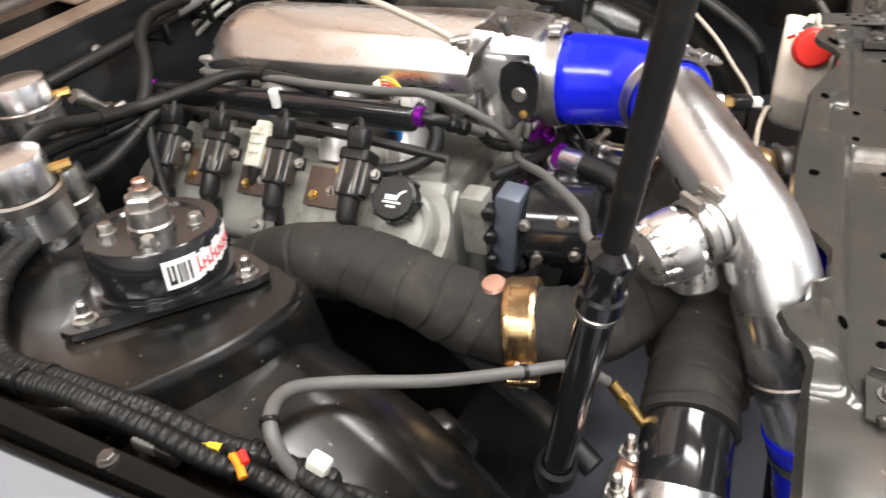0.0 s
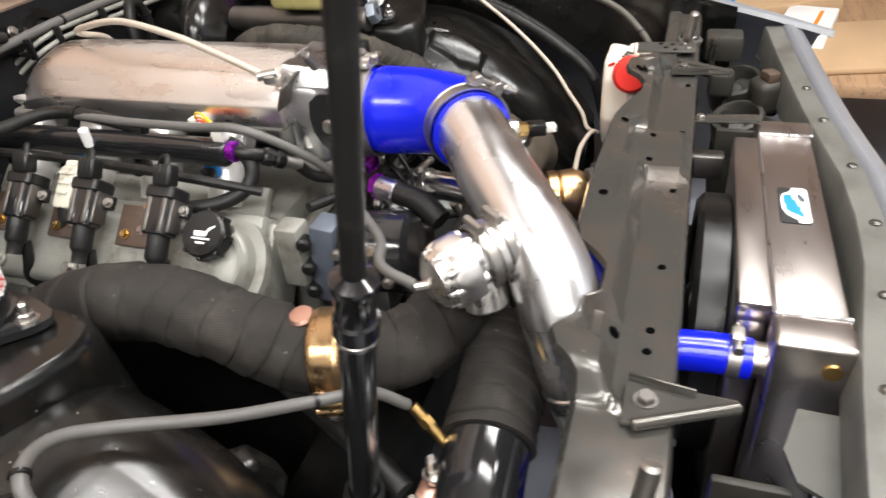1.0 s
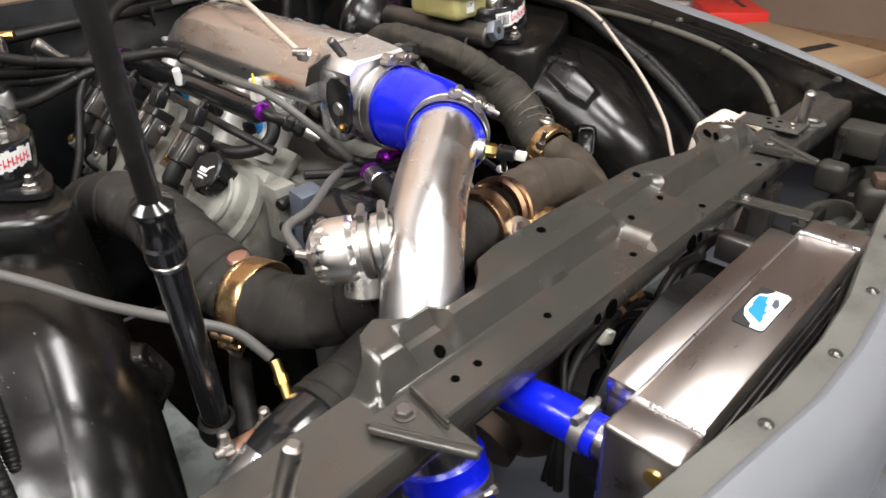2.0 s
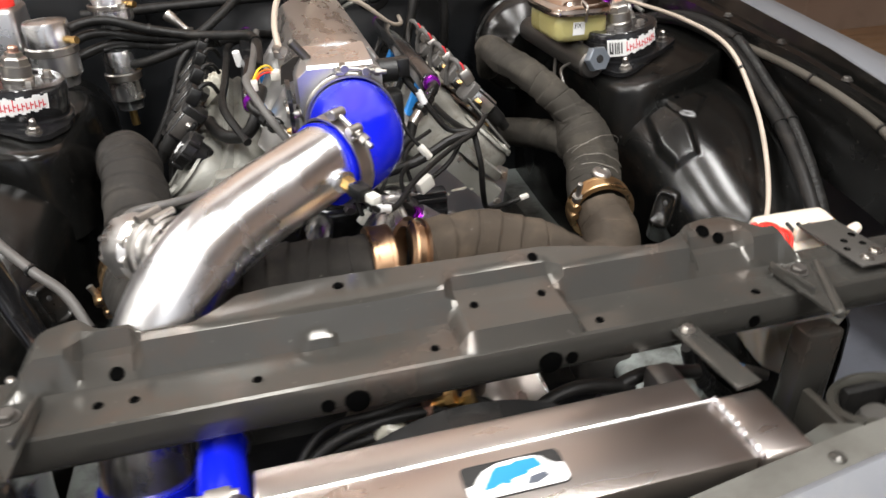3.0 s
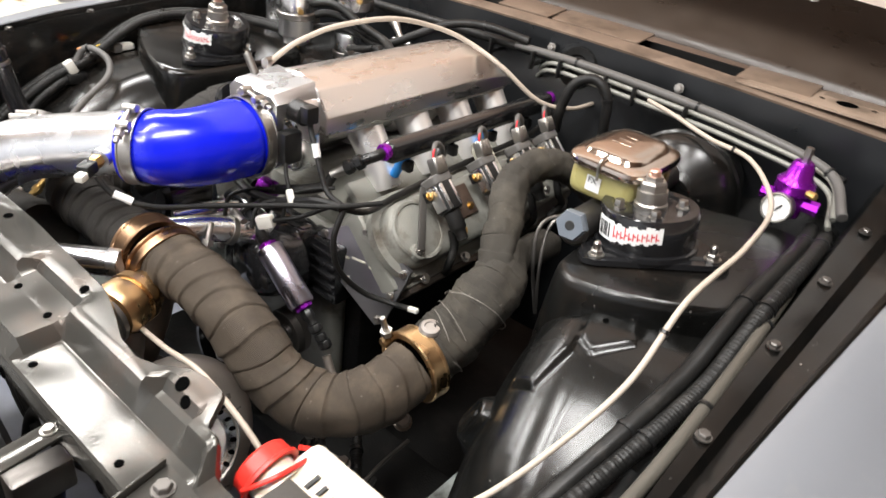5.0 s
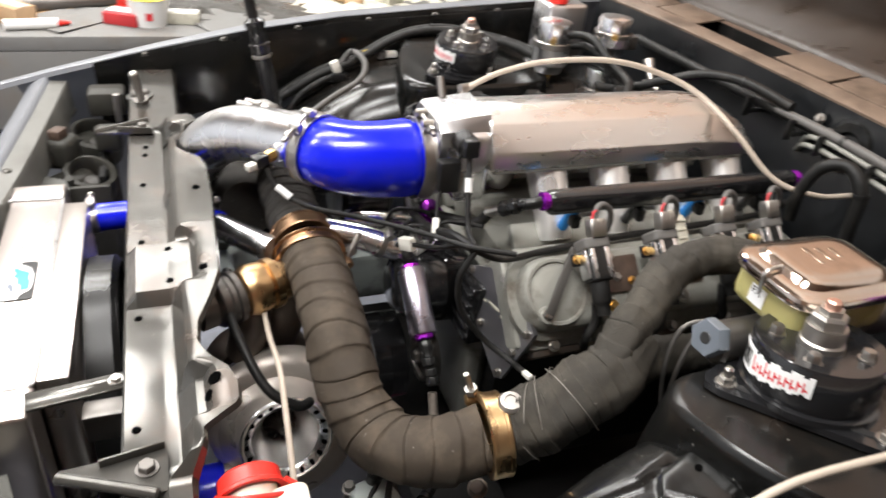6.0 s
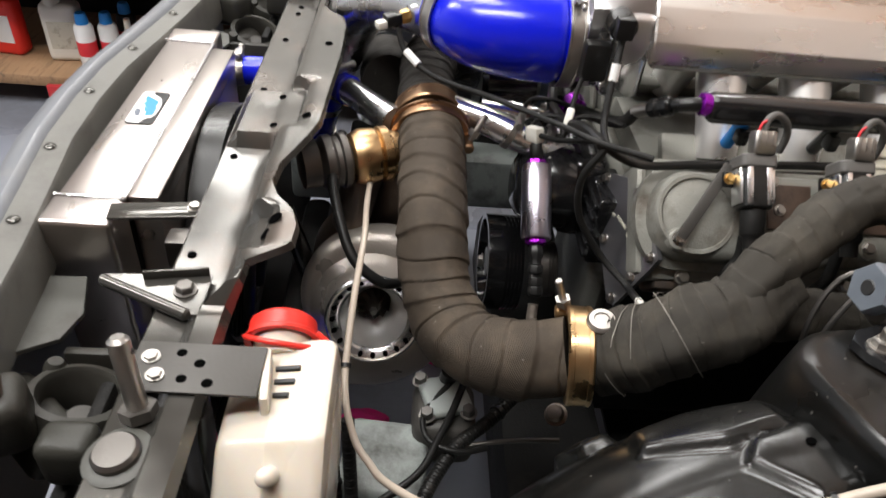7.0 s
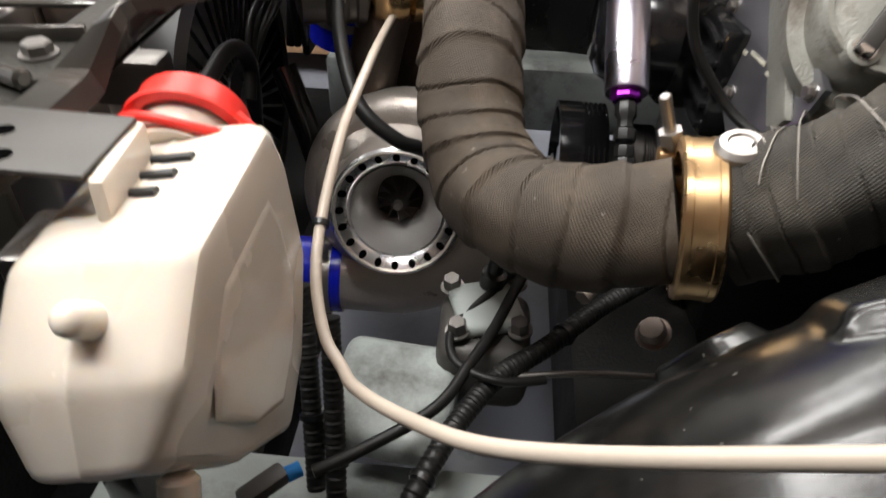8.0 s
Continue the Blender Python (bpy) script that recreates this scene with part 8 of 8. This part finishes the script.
WT = (0.010, 0.010, 0.024)
wire("sensor_wire", [(-0.082, 0.140, 0.966), (-0.073, 0.145, 0.952), (-0.060, 0.157, 0.938), (-0.035, 0.195, 0.924), (0.000, 0.262, 0.920), (0.065, 0.335, 0.925), (0.115, 0.375, 0.932), (0.150, 0.43, 0.935)], 0.0038, "black air temperature sensor wire")
wire("throttle_wire", [(0.118, 0.385, 0.930), (0.082, 0.388, 0.935), (0.060, 0.392, 0.960), (0.043, 0.397, 0.985), (0.025, 0.402, 1.008), (0.022, 0.403, 1.018)], 0.0042, "black throttle sensor lead with a white tag", tip=(0.013, 0.013, 0.02), tip_material=PLASTIC)
b = rod(new_bm(), (0.0475, 0.396, 0.976), (0.0395, 0.398, 0.994), 0.0056, seg=12)
solo("wire_tag", b, WHITE, "white heat-shrink wire tag", "wire tag", "wire tags")
b = rod(new_bm(), (-0.066, 0.151, 0.9445), (-0.052, 0.168, 0.9335), 0.0054, seg=12)
solo("wire_tag", b, WHITE, "white heat-shrink wire tag", "wire tag", "wire tags")
wire("knock_wire", [(0.118, 0.385, 0.925), (0.122, 0.365, 0.885), (0.128, 0.372, 0.835), (0.145, 0.405, 0.790), (0.180, 0.432, 0.776), (0.213, 0.439, 0.780)], 0.0045, "black looped sensor lead with a pale tip", tip=(0.008, 0.008, 0.018))
wire("injector_loom", [(0.115, 0.378, 0.930), (0.125, 0.425, 0.912), (0.112, 0.50, 0.908), (0.102, 0.62, 0.910), (0.098, 0.76, 0.912), (0.096, 0.90, 0.92), (0.085, 0.98, 0.94)], 0.0052, "black taped injector loom", category="cable")
wire("injector_loom", [(-0.205, 0.46, 0.925), (-0.235, 0.54, 0.955), (-0.232, 0.66, 0.962), (-0.23, 0.78, 0.965), (-0.225, 0.90, 0.965), (-0.17, 1.0, 0.965)], 0.0065, "black taped injector loom", category="cable")
wire("front_loom", [(-0.20, 0.40, 0.905), (-0.13, 0.37, 0.895), (-0.06, 0.355, 0.890), (0.02, 0.355, 0.905), (0.075, 0.37, 0.925), (0.118, 0.38, 0.930)], 0.0070, "black loom across the engine front", category="cable")
wire("map_wire", [(0.006, 0.374, 0.968), (0.014, 0.366, 0.950), (0.026, 0.361, 0.932), (0.031, 0.359, 0.926)], 0.003, "thin sensor lead with a white tip", tip=WT)
wire("coolant_wire", [(0.10, 0.38, 0.925), (0.07, 0.345, 0.905), (0.035, 0.325, 0.890)], 0.0035, "thin sensor lead with a white plug", tip=(0.014, 0.020, 0.026))
wire("crank_wire", [(-0.02, 0.35, 0.895), (-0.04, 0.325, 0.87), (-0.055, 0.318, 0.855)], 0.003, "thin sensor lead with a pale plug", tip=(0.012, 0.016, 0.022))
for k, (x, y, z) in enumerate(((0.060, 0.420, 0.925), (0.045, 0.375, 0.915), (-0.02, 0.372, 0.905))):
    b = sweep(new_bm(), [(x, y, z), (x - 0.03, y - 0.02, z - 0.008), (x - 0.05, y - 0.045, z - 0.02), (x - 0.045, y - 0.06, z - 0.05)], 0.0032, 8)
    solo("thin_lead", b, RUBBER, "thin black engine lead", "wire", "thin leads")

# blow-off valve signal hose up to and along the manifold
hose("signal_hose", [(-0.352, 0.199, 0.930), (-0.338, 0.240, 0.938), (-0.289, 0.262, 0.935), (-0.208, 0.329, 0.921), (-0.145, 0.385, 0.898), (-0.110, 0.402, 0.895), (-0.126, 0.396, 0.911), (-0.161, 0.416, 0.959), (-0.192, 0.476, 1.004), (-0.186, 0.56, 1.0), (-0.180, 0.66, 0.998), (-0.175, 0.76, 1.0), (-0.17, 0.86, 0.995)], 0.0058, GREYHOSE, "grey rubber signal hose from the blow-off valve")
hose("pcv_hose", [(-0.262, 0.575, 0.925), (-0.252, 0.535, 0.922), (-0.232, 0.500, 0.922), (-0.205, 0.478, 0.932), (-0.188, 0.478, 0.955), (-0.182, 0.50, 0.975), (-0.175, 0.53, 0.980)], 0.0098, RUBBER, "black rubber breather hose beside the fuel rail")


def fuel_fittings():
    for x, s in ((0.083, 1), (-0.190, -1)):
        y0 = 0.478
        a, c = Vector((x - s * 0.012, y0 - 0.012, 0.962)), Vector((x - s * 0.05, y0 - 0.045, 0.930))
        d = (c - a).normalized()
        t = thing("hose_end", a, "black anodised braided hose end", "fitting", "hose ends")
        part("collar", lathe(new_bm(), [(0, 0), (0.010, 0), (0.0125, 0.003), (0.0125, 0.012), (0.010, 0.014), (0.010, 0.018), (0.012, 0.020), (0.012, 0.028), (0.009, 0.032), (0, 0.032)], a, d, 8), PLASTIC, t)
        part("ferrule", rod(new_bm(), a + d * 0.03, a + d * 0.055, 0.008, seg=14), STEEL, t)
        part("hose", sweep(new_bm(), [a + d * 0.05, a + d * 0.075 + Vector((0, 0, -0.012)), (EX + s * 0.035, 0.385, 0.895), (EX + s * 0.012, 0.380, 0.888)], 0.0078, 12, 0.006), RUBBER, t)
    t = thing("fuel_tee", (EX + 0.012, 0.385, 0.885), "purple anodised fuel tee", "fitting")
    part("tee", lathe(new_bm(), [(0, -0.016), (0.012, -0.016), (0.016, -0.011), (0.016, 0.011), (0.012, 0.016), (0, 0.016)], (EX + 0.012, 0.385, 0.888), (1, 0, 0), 18), PURPLE, t)
    part("stub", rod(new_bm(), (EX + 0.012, 0.385, 0.885), (EX + 0.014, 0.360, 0.878), 0.011, seg=8), PURPLE, t)
    part("drop_hose", sweep(new_bm(), [(EX + 0.014, 0.362, 0.878), (EX + 0.03, 0.338, 0.868), (EX + 0.055, 0.332, 0.855), (0.004, 0.333, 0.842)], 0.0088, 12, 0.006), PLASTIC, t)
    t = thing("lilac_coupling", (-0.10, 0.25, 0.88), "lilac and purple hose coupling under the charge pipe", "fitting")
    part("sleeve", rod(new_bm(), (-0.135, 0.330, 0.905), (-0.145, 0.300, 0.905), 0.015, seg=20, soft=0.003), LILAC, t)
    part("nut", lathe(new_bm(), [(0, 0), (0.0165, 0), (0.0165, 0.010), (0, 0.010)], (-0.132, 0.338, 0.905), (-0.25, -1, 0), 6), PURPLE, t)
    part("hose", sweep(new_bm(), [(-0.145, 0.300, 0.905), (-0.155, 0.265, 0.90), (-0.17, 0.235, 0.885)], 0.015, 16, 0.006), RUBBER, t)


fuel_fittings()
for k, (x, y, z, c) in enumerate(((-0.186, 0.513, 0.992, "white"), (-0.150, 0.574, 0.988, "white"))):
    b = box(new_bm(), (x, y, z), (0.016, 0.018, 0.016), 0.003)
    solo("small_connector", b, WHITEPLASTIC, "small white wire connector by the rail", "connector", "small connectors")
for k, (mt, dz) in enumerate(((ORANGE, 0.0), (YELLOW, 0.004), (RED, -0.003))):
    b = sweep(new_bm(), [(-0.152, 0.574, 0.990 + dz), (-0.160, 0.562, 1.001 + dz * 1.5), (-0.174, 0.538, 1.003 + dz * 1.5), (-0.184, 0.518, 0.995 + dz)], 0.0016, 8, 0.004)
    solo("coloured_wire", b, mt, "thin coloured wire looping over the rail", "wire", "coloured wires")
b = rod(new_bm(), (-0.205, 0.712, 0.972), (-0.209, 0.708, 0.998), 0.0065, seg=14, soft=0.001)
solo("white_sleeve", b, WHITE, "white wire sleeve near the coils", "wire tag")

# heater shut-off lever and stays on the firewall
tap = thing("heater_tap", (-0.312, 0.928, 0.965), "bright steel heater tap with a lever", "valve")
part("lever", lathe(new_bm(), [(0, 0), (0.007, 0), (0.0065, 0.012), (0.009, 0.030), (0.0115, 0.042), (0.0105, 0.050), (0, 0.051)], (-0.298, 0.930, 0.992), (-0.70, 0.14, 0.68), 18), STEEL, tap)
b = rod(new_bm(), (-0.298, 0.930, 0.965), (-0.298, 0.930, 0.998), 0.010, seg=8)
rod(b, (-0.321, 0.930, 0.985), (-0.271, 0.930, 0.985), 0.007, seg=10)
part("body", b, STEEL, tap)


def wiring_corner():
    """Passenger fender: plugs of the loom and a white-capped sensor."""
    t = thing("loom_plug", (-0.685, 0.498, 0.919), "pale grey sealed loom connector", "connector")
    part("body", box(new_bm(), (-0.686, 0.498, 0.927), (0.018, 0.034, 0.014), 0.004), WHITEPLASTIC, t)
    part("collar", box(new_bm(), (-0.685, 0.478, 0.927), (0.022, 0.020, 0.018), 0.003), GREYHOSE, t)
    for mt, pts in ((YELLOW, [(-0.680, 0.457, 0.936), (-0.677, 0.445, 0.938), (-0.675, 0.433, 0.936)]), (ORANGE, [(-0.681, 0.451, 0.932), (-0.679, 0.440, 0.933), (-0.677, 0.431, 0.932)]),
                    (ORANGE, [(-0.677, 0.421, 0.936), (-0.682, 0.411, 0.936), (-0.689, 0.402, 0.932)]), (RED, [(-0.674, 0.414, 0.938), (-0.677, 0.409, 0.938), (-0.680, 0.405, 0.937)])):
        solo("wire_splice", sweep(new_bm(), pts, 0.0034, 10, 0.003), mt, "short coloured heat-shrink wire splice", "wire splice", "wire splices")
    solo("splice_tail", sweep(new_bm(), [(-0.675, 0.433, 0.935), (-0.673, 0.425, 0.937), (-0.676, 0.420, 0.936)], 0.004, 8, 0.003), PLASTIC, "black taped wire joint", "wire", "wire joints")
    s = thing("fender_sensor", (-0.652, 0.365, 0.90), "white-capped sensor with a corrugated lead", "sensor")
    part("cap", box(new_bm(), (-0.650, 0.366, 0.912), (0.014, 0.018, 0.028), 0.003, Matrix.Rotation(0.4, 3, "X")), WHITEPLASTIC, s)
    part("body", box(new_bm(), (-0.652, 0.375, 0.890), (0.030, 0.040, 0.020), 0.005), PLASTIC, s)
    part("lead", sweep(new_bm(), [(-0.652, 0.36, 0.89), (-0.645, 0.33, 0.88), (-0.65, 0.29, 0.85), (-0.66, 0.26, 0.80)], 0.007, 12, 0.0018, rfun=loom_relief), RUBBER, s)
    g = thing("stud_bracket", (-0.470, 0.166, 0.70), "pale metal bracket with two upright studs", "bracket")
    part("bar", box(new_bm(), (-0.470, 0.166, 0.762), (0.058, 0.018, 0.008), 0.002, Matrix.Rotation(-0.05, 3, "Z")), COPPER, g)
    for x, y in ((-0.494, 0.167), (-0.446, 0.165)):
        st = part("stud", stud(hexbolt(new_bm(), (x, y, 0.766), (0, 0, 1), 0.0085, 0.010), (x, y, 0.766), (0, 0, 1), 0.0060, 0.026), STEEL, g)
        part("wing", box(new_bm(), (x - 0.010, y - 0.004, 0.771), (0.012, 0.010, 0.010), 0.003), STEEL, st)
    part("post", box(new_bm(), (-0.470, 0.166, 0.71), (0.03, 0.02, 0.10), 0.004), DARKSTEEL, g)


wiring_corner()


RAG = mat("pink_rag_cloth", (0.75, 0.02, 0.22), 0.8)


def low_front():
    """What shows below the crossover on the driver side."""
    t = thing("steering_box", (0.268, 0.22, 0.56), "grimy dark steering box with bolted cover", "steering box")
    part("casting", box(new_bm(), (0.266, 0.222, 0.606), (0.085, 0.078, 0.07), 0.016, seg=3), BRACKET, t)
    part("cover", box(new_bm(), (0.258, 0.222, 0.646), (0.058, 0.056, 0.014), 0.006, Matrix.Rotation(0.3, 3, "Z"), seg=3), GREYFRAME, t)
    for x, y in ((0.238, 0.192), (0.228, 0.246), (0.290, 0.200), (0.284, 0.250)):
        bo = part("cover_bolt", hexbolt(new_bm(), (x, y, 0.648), (0.1, -0.1, 1), 0.008, 0.012), DARKSTEEL, t)
    part("port", lathe(new_bm(), [(0.011, 0), (0.011, 0.020), (0.007, 0.022), (0.007, 0.036), (0, 0.038)], (0.235, 0.225, 0.648), (0.1, 0.1, 1), 16), PLASTIC, t)
    b = lathe(new_bm(), [(0, 0.010), (0.009, 0.010), (0.0105, 0.007), (0.0105, 0.001), (0.014, 0.0), (0.014, -0.002)], (0.299, 0.349, 0.672), (0.3, -0.4, 0.9), 12)
    solo("frame_bolt", b, IRON, "rusty hex bolt below the clamp", "bolt")
    random.seed(9)
    for x, y, rr in ((-0.155, 0.107, 0.034), (-0.358, 0.254, 0.024)):
        bm = new_bm()
        bmesh.ops.create_icosphere(bm, subdivisions=3, radius=rr)
        for vtx in bm.verts:
            q = vtx.co * (1.0 + 0.55 * noise.noise(vtx.co * 28 + Vector((x, y, 0)) * 9))
            vtx.co = Vector((x + q.x, y + q.y * 1.4, 0.03 + max(-0.028, q.z * 0.7)))
        solo("pink_rag", bm, RAG, "crumpled bright pink rag on the floor", "rag", "pink rags")
    hose("lower_hose", [(-0.33, 0.42, 0.74), (-0.38, 0.33, 0.745), (-0.42, 0.26, 0.75), (-0.45, 0.20, 0.73)], 0.014, RUBBER, "thick black hose below the crossover")
    hose("front_tube", [(0.02, -0.005, 0.74), (0.035, 0.015, 0.69), (0.05, 0.04, 0.60), (0.05, 0.05, 0.5)], 0.0135, GLOSSBLACK, "gloss black brace tube in front of the turbo")
    for run in ([(0.318, 0.085, 0.71), (0.332, 0.089, 0.675), (0.360, 0.096, 0.635), (0.40, 0.105, 0.58)], [(0.338, 0.110, 0.70), (0.360, 0.114, 0.655), (0.395, 0.120, 0.605), (0.44, 0.127, 0.56)]):
        hose("frame_loom", run, 0.0075, RUBBER, "black corrugated loom rising by the frame", "cable", relief=loom_relief, group="frame looms", ties=1)


low_front()


def behind_the_fan():
    """Fan leads, plugs and fittings hanging below the radiator support."""
    for k, dz in enumerate((0.0, -0.018, 0.012)):
        hose("fan_lead", [(-0.225, -0.070 + 0.01 * k, 0.66), (-0.205, -0.055, 0.745 + dz), (-0.165, -0.040 + 0.006 * k, 0.790 + dz), (-0.11, -0.034, 0.806 + dz), (-0.04, -0.030 + 0.005 * k, 0.800 + dz), (0.02, -0.032, 0.775 + dz), (0.06, -0.03, 0.72)], 0.0062 - 0.001 * k, RUBBER, "black fan lead looping below the support", "wire", group="fan leads")
    t = thing("fan_plug", (-0.098, -0.036, 0.785), "pale fan connector on a black lead", "connector")
    part("shell", box(new_bm(), (-0.098, -0.036, 0.792), (0.030, 0.016, 0.018), 0.003, Matrix.Rotation(0.5, 3, "Y")), GREYPLASTIC, t)
    part("latch", box(new_bm(), (-0.096, -0.042, 0.801), (0.014, 0.008, 0.004), 0.001, Matrix.Rotation(0.5, 3, "Y")), WHITEPLASTIC, t)
    for x, z, mt in ((-0.060, 0.802, COPPER), (-0.038, 0.812, BRASS), (-0.018, 0.806, BRASS)):
        f = thing("drain_fitting", (x, -0.028, z - 0.02), "small brass pipe fitting below the support", "fitting", "drain fittings")
        part("hexagon", lathe(new_bm(), [(0, 0), (0.009, 0), (0.009, 0.010), (0, 0.010)], (x, -0.028, z), (0.8, -0.3, 0.4), 6), mt, f)
        part("stem", rod(new_bm(), (x, -0.028, z), (x - 0.018, -0.022, z - 0.010), 0.0055, seg=12), mt, f)
    for x in (0.02, 0.10):
        hose("brace_hose", [(x, -0.05, 0.60), (x + 0.01, -0.038, 0.70), (x + 0.03, -0.03, 0.76), (x + 0.08, -0.028, 0.79), (x + 0.15, -0.03, 0.78)], 0.008, RUBBER, "black hose hanging behind the fan", "hose", group="brace hoses")


behind_the_fan()


def firewall_lines():
    """Clips over the steel lines, the grey conduit above them and bolts on the firewall."""
    for k in range(6):
        x = -0.10 + 0.085 * k + (0.02 if k % 2 else 0)
        y = 1.0 if x < 0.12 else 1.0 - (x - 0.10) * 0.085
        c = thing("line_clip", (x, y, 1.02), "black plastic clip over the steel lines", "clip", "line clips")
        part("band", box(new_bm(), (x, y - 0.006, 1.0205), (0.006, 0.016, 0.036), 0.003), PLASTIC, c)
        part("foot", box(new_bm(), (x, y + 0.022, 1.012), (0.008, 0.050, 0.008), 0.002), PLASTIC, c)
    hose("conduit", [(-0.05, 1.012, 1.035), (0.12, 1.008, 1.040), (0.32, 0.995, 1.038), (0.47, 0.975, 1.032), (0.60, 0.94, 1.02), (0.65, 0.86, 0.99)], 0.0078, GREYHOSE, "grey conduit above the steel lines", "conduit", ties=3)
    for x, z in ((-0.20, 1.03), (0.02, 1.045), (0.045, 1.03), (0.16, 1.02), (0.30, 1.045), (-0.38, 1.02)):
        solo("firewall_bolt", hexbolt(new_bm(), (x, 1.036, z), (0, -1, 0.2), 0.007, 0.008), STEEL, "small steel bolt in the firewall", "bolt", "firewall bolts")
    hose("heater_hose", [(0.13, 0.92, 0.93), (0.14, 0.905, 0.98), (0.155, 0.91, 1.03), (0.185, 0.925, 1.045), (0.215, 0.93, 1.02), (0.22, 0.935, 0.96), (0.22, 0.95, 0.90)], 0.0095, RUBBER, "black hose arching up behind the rail", ties=1)


firewall_lines()
